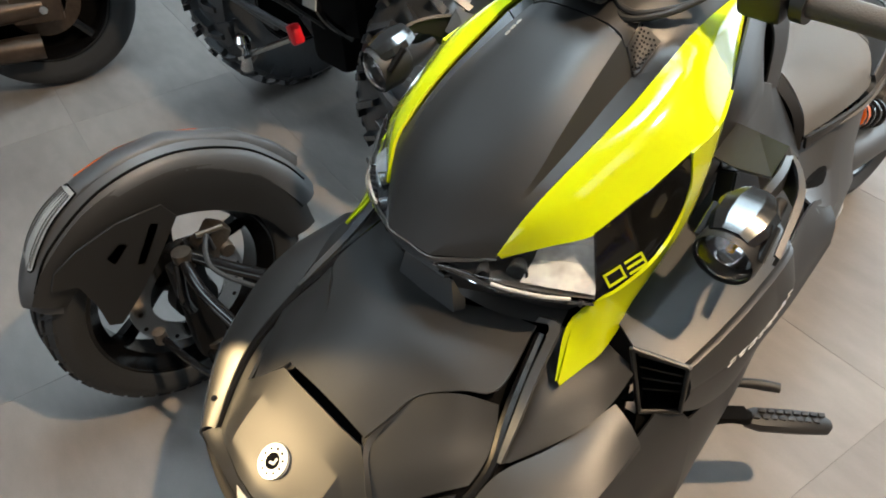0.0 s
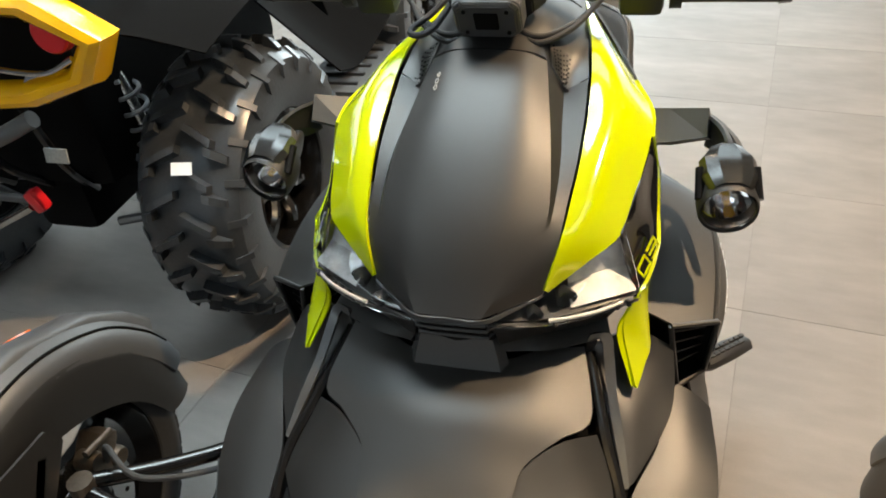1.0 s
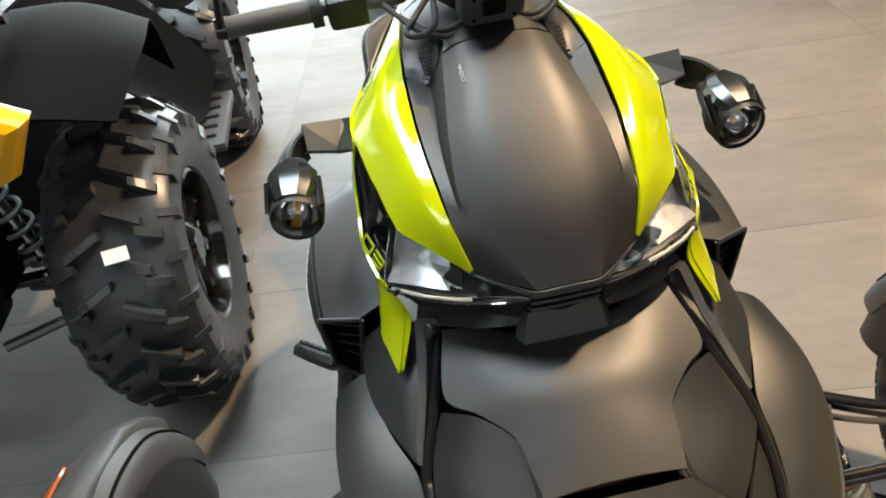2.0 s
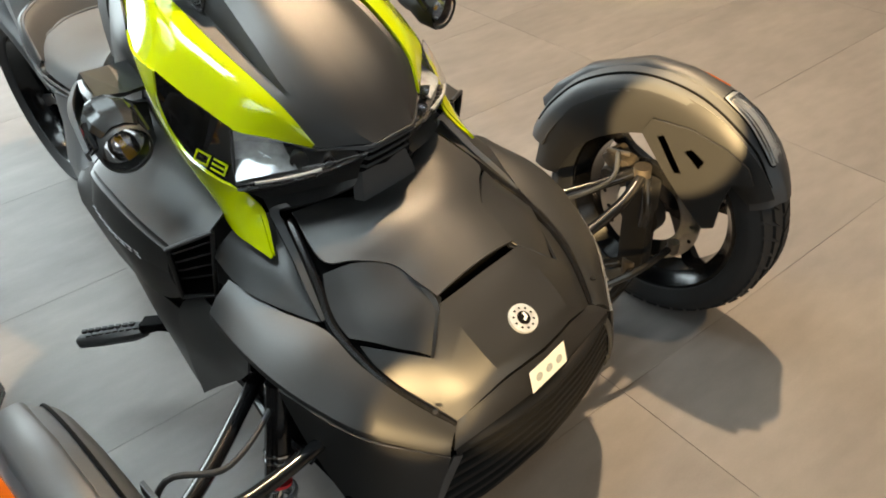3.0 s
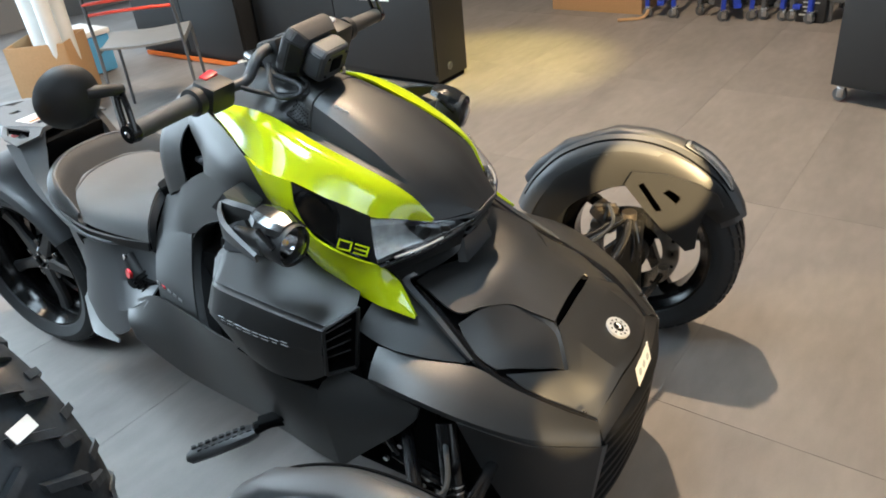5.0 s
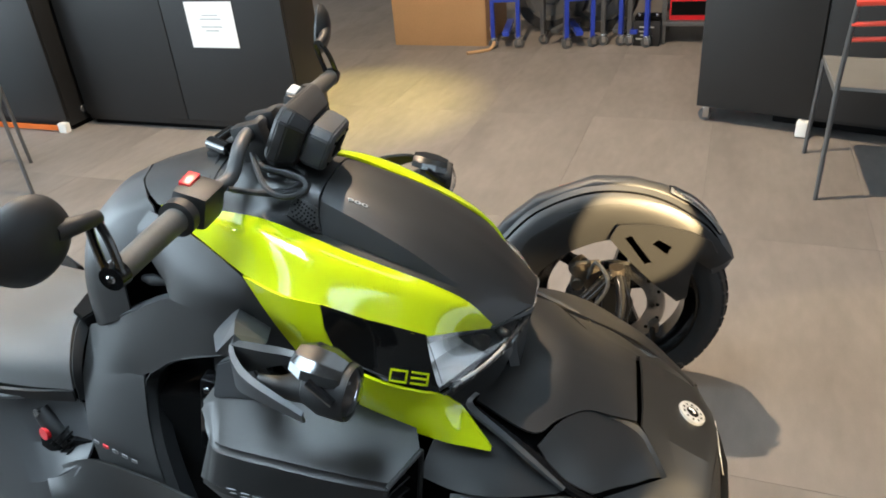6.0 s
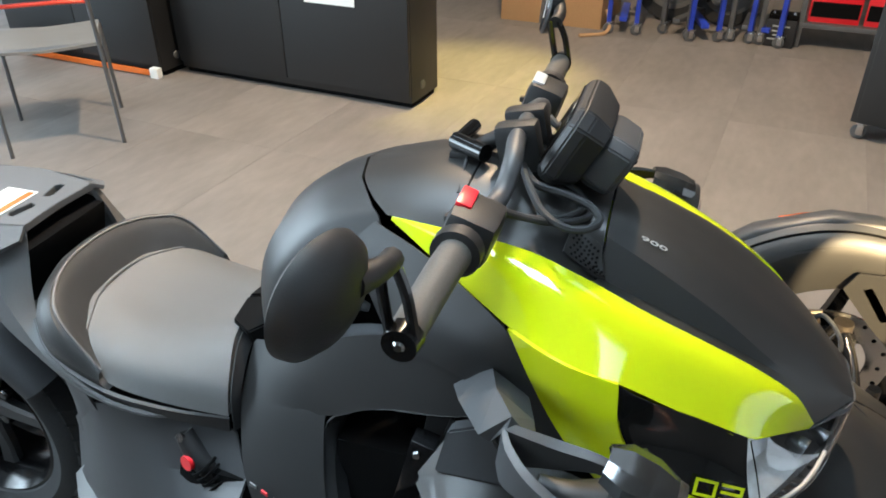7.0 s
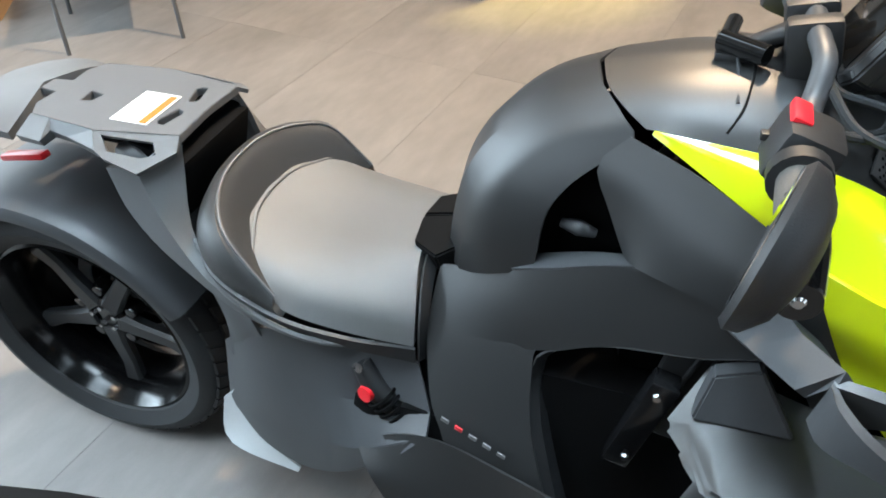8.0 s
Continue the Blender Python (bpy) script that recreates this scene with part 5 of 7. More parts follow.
for s in (1, -1):
    wheel((s * AXLE_F.x, AXLE_F.y, AXLE_F.z), 0.286, 0.145, 0.212, 5, s * 0.045, 90 + 12 * s, RIM, s, 46)
rear = wheel(AXLE_R, 0.292, 0.205, 0.215, 5, 0.022, -88, SPOKE, 1, 46)
bm = bmesh.new()
lathe(bm, [(-0.080, 0.0), (-0.080, 0.185), (-0.070, 0.188), (-0.060, 0.180), (-0.060, 0.0)], 40, "x")
bmesh.ops.recalc_face_normals(bm, faces=bm.faces)
part("drive_case", bm, RIM, rear, "gloss black drive case behind the spokes")
for k in range(5):
    a = radians(-88 + 36 + 72 * k)
    bm = bmesh.new()
    lathe(bm, [(0.004, 0.017), (0.026, 0.016), (0.034, 0.011), (0.036, 0.0)], 14, "x", (0, 0.064 * math.cos(a), 0.064 * math.sin(a)))
    part("drive_bolt", bm, GLOSSY, rear, "gloss black drive bolt cap")
bm = bmesh.new()
lathe(bm, [(-0.046, 0.095), (-0.046, 0.125), (-0.042, 0.125), (-0.042, 0.095), (-0.046, 0.095)], 40, "x")
part("brake_disc", bm, GREY_METAL, rear, "dark steel brake disc")


def arc(s, deg, x, r):
    """A point round a front wheel: degrees from straight ahead, over the top."""
    a = radians(deg)
    return (s * x, AXLE_F.y + r * math.cos(a), AXLE_F.z + r * math.sin(a))


# front mudguards
for s in (1, -1):
    guard = new("front_mudguard")
    guard.parent = bike
    SECTION = [(0.602, 0.284), (0.606, 0.308), (0.617, 0.326), (0.632, 0.333), (0.640, 0.341), (0.662, 0.344), (0.690, 0.339), (0.704, 0.328), (0.735, 0.316), (0.758, 0.296), (0.768, 0.262)]
    rows = []
    for deg, widen, lift in ((26, -0.012, -0.020), (34, -0.004, -0.014), (50, 0.0, -0.006), (75, 0.0, 0.0), (100, 0.0, 0.004), (125, 0.0, 0.006), (145, 0.0, 0.010), (158, 0.004, 0.016), (166, 0.0, 0.022)):
        rows.append([arc(s, deg, x + (widen if x > 0.66 else -widen * 0.5), r + lift) for x, r in SECTION])
    bm = bmesh.new()
    across = [spline(r, 22) for r in rows]
    lines = [spline([r[i] for r in across], 34) for i in range(22)]
    grid_faces(bm, lines if s > 0 else lines[::-1])
    thicken(bm, 0.004)
    part("shell", bm, GUARD, guard, "satin black mudguard shell")
    bm = bmesh.new()
    tube(bm, [arc(s, d, 0.6215, 0.3305 + k) for d, k in ((34, -0.014), (50, -0.006), (75, 0.0), (100, 0.004), (125, 0.006), (145, 0.010), (158, 0.016))], 0.0026, 6)
    part("seam", bm, DARK, guard, "dark seam along the inner shoulder")
    rows = []
    for deg, lo in ((30, 0.262), (45, 0.240), (70, 0.222), (100, 0.205), (130, 0.205), (155, 0.222), (178, 0.250)):
        rows.append([arc(s, deg, 0.612, 0.322), arc(s, deg, 0.603, 0.300), arc(s, deg, 0.600, (0.3 + lo) / 2), arc(s, deg, 0.604, lo)])
    bm = bmesh.new()
    across = [spline(r, 8) for r in rows]
    lines = [spline([r[i] for r in across], 26) for i in range(8)]
    grid_faces(bm, lines[::-1] if s > 0 else lines)
    thicken(bm, 0.004)
    part("inner_wall", bm, SATIN, guard, "satin black inner wall")
    bm = bmesh.new()
    flap = [(0.592, y, z) for y, z in ((0.108, 0.478), (0.064, 0.462), (0.050, 0.405), (0.046, 0.345), (0.022, 0.332), (-0.036, 0.382), (-0.089, 0.436), (-0.150, 0.508), (-0.130, 0.548), (-0.040, 0.552), (0.040, 0.535), (0.090, 0.512))]
    plate(bm, [(s * x, y, z) for x, y, z in flap][::-s], 0.006, 0.0015)
    flap_ob = part("inner_flap", bm, SATIN, guard, "satin black stay flap")
    # Dark plates laid on the flap stand for the shade in its openings.
    for pts in ([(-0.046, 0.498), (-0.032, 0.510), (0.000, 0.492), (-0.010, 0.470)], [(-0.113, 0.512), (-0.098, 0.520), (-0.046, 0.446), (-0.062, 0.440)]):
        bm = bmesh.new()
        plate(bm, [(s * 0.5905, y, z) for y, z in pts][::-s], 0.0045)
        part("opening_shade", bm, DARK, flap_ob, "dark plate for an opening's shade", smooth=0)
    # lamp on the front shoulder
    bm = bmesh.new()
    lamp_rows = [[arc(s, 69, 0.642, 0.344), arc(s, 69, 0.664, 0.347), arc(s, 68, 0.686, 0.343)],
                 [arc(s, 58, 0.636, 0.341), arc(s, 58, 0.662, 0.345), arc(s, 57, 0.690, 0.340)],
                 [arc(s, 48, 0.632, 0.334), arc(s, 48, 0.656, 0.339), arc(s, 46, 0.684, 0.334)],
                 [arc(s, 41, 0.636, 0.327), arc(s, 40, 0.652, 0.331), arc(s, 39, 0.668, 0.329)]]
    across = [spline(r, 8) for r in lamp_rows]
    lines = [spline([r[i] for r in across], 14) for i in range(8)]
    grid_faces(bm, lines if s > 0 else lines[::-1])
    thicken(bm, 0.002)
    lens = part("marker_lamp", bm, LENS_WHITE, guard, "clear ribbed marker lamp")
    bm = bmesh.new()
    tube(bm, [Vector(p) for p in (lamp_rows[0] + [lamp_rows[1][2], lamp_rows[2][2], lamp_rows[3][2], lamp_rows[3][1], lamp_rows[3][0], lamp_rows[2][0], lamp_rows[1][0], lamp_rows[0][0]])], 0.0022, 6)
    part("lamp_frame", bm, DARK, lens)
    for k in range(6):
        t = k / 5
        bm = bmesh.new()
        line = [Vector(arc(s, a, x0 + (x1 - x0) * t, r)) for a, x0, x1, r in ((67.5, 0.646, 0.682, 0.3475), (57, 0.641, 0.685, 0.3445), (47, 0.637, 0.679, 0.3380), (41.5, 0.640, 0.664, 0.3305))]
        tube(bm, line, 0.0021, 6)
        part("lamp_rib", bm, STEEL, lens, "bright rib")
    # raised band along the crown, stepping down at its rear end
    rows = []
    for deg, l, k in ((60, 0.000, -0.004), (72, 0.002, 0.0), (85, 0.005, 0.001), (100, 0.007, 0.004), (125, 0.010, 0.006), (142, 0.014, 0.009), (152, 0.017, 0.013), (153.5, 0.008, 0.013), (154, -0.012, 0.013)):
        rows.append([arc(s, deg, x, r + k + l * f) for x, r, f in ((0.6375, 0.334, 0.0), (0.6405, 0.3415, 0.7), (0.646, 0.3440, 1.0), (0.664, 0.3455, 1.0), (0.686, 0.3415, 1.0), (0.693, 0.3385, 0.7), (0.697, 0.330, 0.0))])
    bm = bmesh.new()
    across = [[Vector(q) for q in r] for r in rows]
    lines = [[r[i] for r in across] for i in range(7)]
    grid_faces(bm, lines if s > 0 else lines[::-1])
    thicken(bm, 0.003)
    part("crown_band", bm, GUARD, guard, "raised band along the crown", smooth=40)
    # amber reflector
    bm = bmesh.new()
    lines = [[Vector(arc(s, a, x + 0.014 + (dx - 0.014) * fit, r + k + (0.014 - dx) * (1 - fit) * 0.5 - 0.002 * (1 - fit))) for dx, r in ((0.0075, 0.3315), (0.0115, 0.3304), (0.0155, 0.3288), (0.0195, 0.3266))] for a, x, k, fit in ((117, 0.698, 0.003, 0.08), (114, 0.698, 0.002, 0.45), (109, 0.698, 0.002, 0.8), (98, 0.698, 0.001, 1.0), (88, 0.697, 0.0, 1.0), (80, 0.696, -0.001, 0.9), (75, 0.695, -0.002, 0.55), (72, 0.694, -0.002, 0.1))]
    grid_faces(bm, lines[::-1] if s > 0 else lines)
    thicken(bm, 0.004)
    part("reflector", bm, ORANGE, guard, "orange side reflector")

# front suspension
for s in (1, -1):
    def P(*pts):
        return [(s * x, y, z) for x, y, z in pts]
    bm = bmesh.new()
    tube(bm, P((0.600, -0.120, 0.150), (0.430, -0.100, 0.150), (0.270, -0.110, 0.160)), 0.013, 10)
    tube(bm, P((0.600, -0.140, 0.150), (0.430, -0.260, 0.150), (0.240, -0.330, 0.165)), 0.013, 10)
    tube(bm, P((0.430, -0.100, 0.150), (0.430, -0.260, 0.150)), 0.010, 8)
    part("lower_arm", bm, TUBE, bike, "black lower suspension arm")
    bm = bmesh.new()
    tube(bm, P((0.582, -0.128, 0.418), (0.470, -0.118, 0.390), (0.300, -0.135, 0.365)), 0.0125, 10)
    tube(bm, P((0.582, -0.138, 0.418), (0.470, -0.215, 0.392), (0.310, -0.330, 0.375)), 0.0135, 10)
    part("upper_arm", bm, TUBE, bike, "black upper suspension arm")
    bm = bmesh.new()
    tube(bm, P((0.575, -0.118, 0.410), (0.560, -0.100, 0.340), (0.572, -0.108, 0.290)), [0.012, 0.010, 0.014], 10)
    part("knuckle_link", bm, TUBE, bike, "black steel knuckle link")
    for y0, z0, y1, z1 in ((-0.40, 0.44, -0.34, 0.28), (-0.36, 0.30, -0.20, 0.24), (-0.44, 0.36, -0.30, 0.40)):
        bm = bmesh.new()
        tube(bm, P((0.325, y0, z0), (0.335, (y0 + y1) / 2, (z0 + z1) / 2 + 0.012), (0.320, y1, z1)), 0.010, 8)
        part("bay_tube", bm, TUBE, bike, "black tube in the wheel bay")
    for y, z in ((-0.415, 0.385), (-0.33, 0.345), (-0.275, 0.275), (-0.37, 0.295)):
        bm = bmesh.new()
        lathe(bm, [(0.0, 0.0075), (s * 0.006, 0.006), (s * 0.006, 0.0)], 6, "x", (s * 0.338, y, z))
        part("bay_bolt", bm, STEEL, bike)
    bm = bmesh.new()
    tube(bm, P((0.590, -0.030, 0.260), (0.450, -0.050, 0.255), (0.280, -0.110, 0.250)), 0.008, 8)
    part("tie_rod", bm, TUBE, bike, "black steering rod")
    top, low = Vector((s * 0.338, -0.218, 0.448)), Vector((s * 0.455, -0.150, 0.165))
    ax = (low - top).normalized()
    bm = bmesh.new()
    tube(bm, [top, top + ax * 0.165], 0.0215, 16)
    part("damper_body", bm, TUBE, bike, "glossy black damper body")
    for d in (0.118, 0.130):
        bm = bmesh.new()
        tube(bm, [top + ax * d, top + ax * (d + 0.004)], 0.0235, 16)
        part("damper_ring", bm, STEEL, bike, "bright damper ring")
    bm = bmesh.new()
    tube(bm, [top + ax * 0.15, low], 0.010, 10)
    part("damper_rod", bm, CHROME, bike)
    bm = bmesh.new()
    side = ax.orthogonal().normalized()
    up = ax.cross(side)
    coil = [top + ax * (0.185 + 0.125 * k / 60) + (side * math.cos(k * 0.60) + up * math.sin(k * 0.60)) * 0.029 for k in range(61)]
    tube(bm, coil, 0.0052, 6, steps=240)
    part("spring", bm, GREY_METAL, bike, "grey coil spring")
    bm = bmesh.new()
    tube(bm, [top + ax * 0.172, top + ax * 0.177], 0.024, 14)
    part("spring_collar", bm, RED, bike, "thin red spring collar")
    bm = bmesh.new()
    box(bm, (s * 0.588, -0.130, 0.270), (0.045, 0.07, 0.26), None, 0.012)
    part("knuckle", bm, FIN, bike)
    for y, z, r in ((-0.13, 0.415, 0.020), (-0.13, 0.155, 0.020), (-0.03, 0.262, 0.014)):
        bm = bmesh.new()
        tube(bm, [(s * 0.575, y, z - r), (s * 0.575, y, z + r)], r, 12)
        part("ball_joint", bm, CAST, bike)
    bm = bmesh.new()
    lathe(bm, [(-0.0025, 0.085), (-0.0025, 0.132), (0.0025, 0.132), (0.0025, 0.085), (-0.0025, 0.085)], 48, "x", (s * 0.632, AXLE_F.y, AXLE_F.z))
    bmesh.ops.recalc_face_normals(bm, faces=bm.faces)
    disc = part("brake_disc", bm, STEEL, bike, "drilled steel brake disc")
    # Near-black spots on the uncut disc stand for shaded drill holes.
    for k in range(18):
        a = 2 * math.pi * k / 18
        bm = bmesh.new()
        lathe(bm, [(s * 0.6288, 0.005), (s * 0.6285, 0.0)], 8, "x", (0, AXLE_F.y + (0.112 + 0.008 * (k % 2)) * math.cos(a), AXLE_F.z + (0.112 + 0.008 * (k % 2)) * math.sin(a)))
        part("drill_shade", bm, DARK, disc, smooth=0)
    bm = bmesh.new()
    box(bm, (s * 0.622, AXLE_F.y - 0.075, AXLE_F.z + 0.095), (0.05, 0.050, 0.095), pose(0, 0, 0, 42, 0, 0), 0.014)
    for k in (-1, 1):
        lathe(bm, [(s * 0.590, 0.0), (s * 0.590, 0.015), (s * 0.600, 0.018), (s * 0.625, 0.018)], 16, "x", (0, AXLE_F.y - 0.075 + 0.022 * k, AXLE_F.z + 0.095 + 0.020 * k))
    tube(bm, [(s * 0.592, AXLE_F.y - 0.10, AXLE_F.z + 0.14), (s * 0.592, AXLE_F.y - 0.04, AXLE_F.z + 0.15)], 0.006, 8)
    part("brake_caliper", bm, CAST, bike, "cast brake caliper")
    bm = bmesh.new()
    tube(bm, P((0.590, -0.200, 0.390), (0.550, -0.180, 0.460), (0.480, -0.150, 0.440), (0.380, -0.200, 0.420), (0.300, -0.260, 0.430)), 0.005, 8)
    part("brake_hose", bm, RUBBER, bike)
    bm = bmesh.new()
    lathe(bm, [(0.0, 0.0), (0.0, 0.048), (s * 0.035, 0.05), (s * 0.05, 0.03), (s * 0.05, 0.0)], 24, "x", (s * 0.590, AXLE_F.y, AXLE_F.z))
    bmesh.ops.recalc_face_normals(bm, faces=bm.faces)
    part("hub_carrier", bm, FIN, bike)
    bm = bmesh.new()
    box(bm, (s * 0.265, -0.25, 0.42), (0.07, 0.14, 0.05), None, 0.01)
    part("damper_mount", bm, DARK, bike)
    for x, y, z in ((0.306, -0.039, 0.178), (0.318, -0.300, 0.445), (0.345, -0.400, 0.415)):
        bm = bmesh.new()
        lathe(bm, [(0.0, 0.007), (s * 0.004, 0.006), (s * 0.005, 0.0)], 10, "x", (s * (x + 0.003), y, z))
        part("screw", bm, STEEL, bike)

# foot pegs
for s in (1, -1):
    bm = bmesh.new()
    rows = []
    for t, w, h in ((0, 0.016, 0.012), (0.15, 0.024, 0.016), (0.6, 0.025, 0.016), (0.92, 0.022, 0.014), (1, 0.010, 0.008)):
        c = Vector((s * 0.365, -0.690, 0.277)).lerp(Vector((s * 0.470, -0.815, 0.243)), t)
        ax = Vector((s * 0.105, -0.125, -0.034)).normalized()
        sd = ax.cross(Vector((0, 0, 1))).normalized()
        rows.append([c + sd * w * math.cos(a) + Vector((0, 0, 1)) * h * math.sin(a) for a in [math.pi * k / 5 for k in range(10)]])
    vs = grid_faces(bm, rows, closed=True)
    bm.faces.new(vs[0])
    bm.faces.new(vs[-1])
    bmesh.ops.recalc_face_normals(bm, faces=bm.faces)
    peg = part("foot_peg", bm, MATTE, bike, "ribbed black rubber foot peg")
    for k in range(16):
        t = 0.16 + 0.78 * (k // 2) / 8
        c = Vector((s * 0.365, -0.690, 0.294)).lerp(Vector((s * 0.470, -0.815, 0.258)), t) + Vector((0, (-0.009 if k % 2 else 0.009), 0))
        bm = bmesh.new()
        box(bm, c, (0.008, 0.011, 0.006), pose(0, 0, 0, 0, 0, s * 50), 0.0015)
        part("peg_rib", bm, MATTE, peg)
    bm = bmesh.new()
    tube(bm, [(s * 0.300, -0.60, 0.285), (s * 0.345, -0.655, 0.300), (s * 0.372, -0.690, 0.288)], 0.014, 8)
    box(bm, (s * 0.345, -0.640, 0.318), (0.03, 0.09, 0.014), pose(0, 0, 0, 8, 0, s * 40), 0.004)
    part("peg_bracket", bm, DARK, bike)
bm = bmesh.new()
tube(bm, [(-0.300, -0.665, 0.341), (-0.345, -0.712, 0.339), (-0.388, -0.744, 0.336)], [0.006, 0.010, 0.009], 10)
part("gear_pedal", bm, MATTE, bike, "short black ribbed pedal")

# ---- seat ----
SEAT_ROWS = [
    [(0.158, -1.134, 0.560), (0.140, -1.136, 0.610), (0.075, -1.150, 0.662), (0, -1.146, 0.668)],
    [(0.170, -1.215, 0.570), (0.148, -1.215, 0.618), (0.080, -1.220, 0.650), (0, -1.220, 0.652)],
    [(0.180, -1.300, 0.588), (0.152, -1.300, 0.626), (0.085, -1.300, 0.644), (0, -1.300, 0.645)],
    [(0.180, -1.350, 0.610), (0.146, -1.355, 0.640), (0.085, -1.365, 0.652), (0, -1.372, 0.652)],
    [(0.172, -1.385, 0.630), (0.136, -1.402, 0.655), (0.080, -1.425, 0.668), (0, -1.436, 0.670)]]
seat = new("seat")
seat.parent = bike
part("cushion", sheet(SEAT_ROWS, 16, 20, 0.02, both=True, flip=True), SEAT, seat, "grey-black grained seat cushion")
LIP_IN = [(0.166, -1.345, 0.608), (0.136, -1.372, 0.628), (0.104, -1.394, 0.640), (0.058, -1.418, 0.648), (0, -1.424, 0.650)]
LIP_TOP = [(0.181, -1.335, 0.622), (0.168, -1.400, 0.694), (0.124, -1.440, 0.716), (0.062, -1.466, 0.726), (0, -1.472, 0.728)]
LIP_OUT = [(0.190, -1.335, 0.606), (0.184, -1.415, 0.672), (0.140, -1.466, 0.696), (0.070, -1.492, 0.705), (0, -1.500, 0.706)]
LIP_LOW = [(0.188, -1.325, 0.588), (0.180, -1.425, 0.628), (0.138, -1.482, 0.656), (0.070, -1.506, 0.664), (0, -1.512, 0.664)]
part("back_lip", sheet([LIP_IN, LIP_TOP, LIP_OUT, LIP_LOW], 18, 14, 0.012, both=True, flip=True), SEAT_SIDE, seat, "raised dark seat lip with piped edge")
bm = bmesh.new()
tube(bm, [Vector(p) for p in LIP_TOP] + [Vector((-p[0], p[1], p[2])) for p in reversed(LIP_TOP[:-1])], 0.0026, 6)
part("piping", bm, RACK, seat, "pale piping")
bm = bmesh.new()
EDGE = [(0.172, -1.372, 0.632), (0.139, -1.388, 0.651), (0.108, -1.402, 0.660), (0.058, -1.422, 0.668), (0, -1.428, 0.6705)]
tube(bm, [Vector(p) for p in EDGE] + [Vector((-p[0], p[1], p[2])) for p in reversed(EDGE[:-1])], 0.0026, 6)
part("piping", bm, SEAT, seat, "seam along the cushion's edge")
pair("seat_base", [
    [(0.160, -1.130, 0.562), (0.178, -1.230, 0.572), (0.188, -1.330, 0.592), (0.178, -1.425, 0.632), (0.140, -1.478, 0.664)],
    [(0.164, -1.128, 0.540), (0.172, -1.230, 0.548), (0.180, -1.330, 0.572), (0.168, -1.430, 0.610), (0.132, -1.484, 0.640)]], MATTE, "", 18, 4, 0.006)
part("seat_front", sheet([[(0.160, -1.128, 0.535), (0.145, -1.130, 0.605), (0.078, -1.142, 0.660), (0, -1.138, 0.666)], [(0.150, -1.122, 0.535), (0.130, -1.122, 0.60), (0.070, -1.128, 0.645), (0, -1.126, 0.65)]], 14, 4, 0.004, both=True, flip=True), MATTE, seat)
for s in (1, -1):
    bm = bmesh.new()
    plate(bm, [(s * 0.060, -1.166, 0.672), (s * 0.002, -1.172, 0.676), (s * 0.002, -1.115, 0.690), (s * 0.075, -1.095, 0.690), (s * 0.085, -1.125, 0.672)], 0.03, 0.003, toward=(0, 0, 1))
    part("tank_gap_cover", bm, DARK, bike)

# seat rail and luggage rack
folded_pair("seat_rail", [
    [(0.078, -1.512, 0.791), (0.096, -1.506, 0.742), (0.112, -1.503, 0.690), (0.130, -1.488, 0.650), (0.168, -1.432, 0.612), (0.188, -1.360, 0.584), (0.186, -1.285, 0.562), (0.160, -1.195, 0.556)],
    [(0.108, -1.538, 0.780), (0.122, -1.525, 0.728), (0.136, -1.506, 0.676), (0.150, -1.478, 0.636), (0.178, -1.418, 0.602), (0.193, -1.352, 0.578), (0.190, -1.280, 0.557), (0.166, -1.192, 0.551)],
    [(0.134, -1.558, 0.765), (0.146, -1.530, 0.700), (0.155, -1.500, 0.652), (0.166, -1.465, 0.618), (0.184, -1.405, 0.590), (0.194, -1.345, 0.571), (0.189, -1.272, 0.552), (0.165, -1.190, 0.546)],
    [(0.138, -1.606, 0.760), (0.140, -1.590, 0.690), (0.146, -1.550, 0.636), (0.152, -1.500, 0.596), (0.172, -1.420, 0.566), (0.186, -1.345, 0.556), (0.182, -1.270, 0.544), (0.158, -1.190, 0.540)]], RACK, "grey cast seat rail", 26, 0.008, (1, 0, 0.4))
rack = new("luggage_rack")
rack.parent = bike
HALF = [(0.009, -1.516), (0.080, -1.511), (0.104, -1.641), (0.090, -1.765), (0.060, -1.783), (0.021, -1.780), (0.016, -1.813)]
SLOTS = [[(0.033, -1.722), (0.002, -1.724), (0.008, -1.699), (0.028, -1.705)]] + [[(k * x, y) for x, y in ((0.059, -1.564), (0.052, -1.568), (0.013, -1.558), (0.017, -1.547), (0.024, -1.545), (0.060, -1.553))] for k in (1, -1)]
part("rack_top", pierced([(x, y, 0.797) for x, y in HALF] + [(-x, y, 0.797) for x, y in reversed(HALF)], [[(x, y, 0.797) for x, y in h] for h in SLOTS], 0.012, (0, 0, 1), 0.0012), RACK, rack, "grey cast rack top with slots", smooth=25)
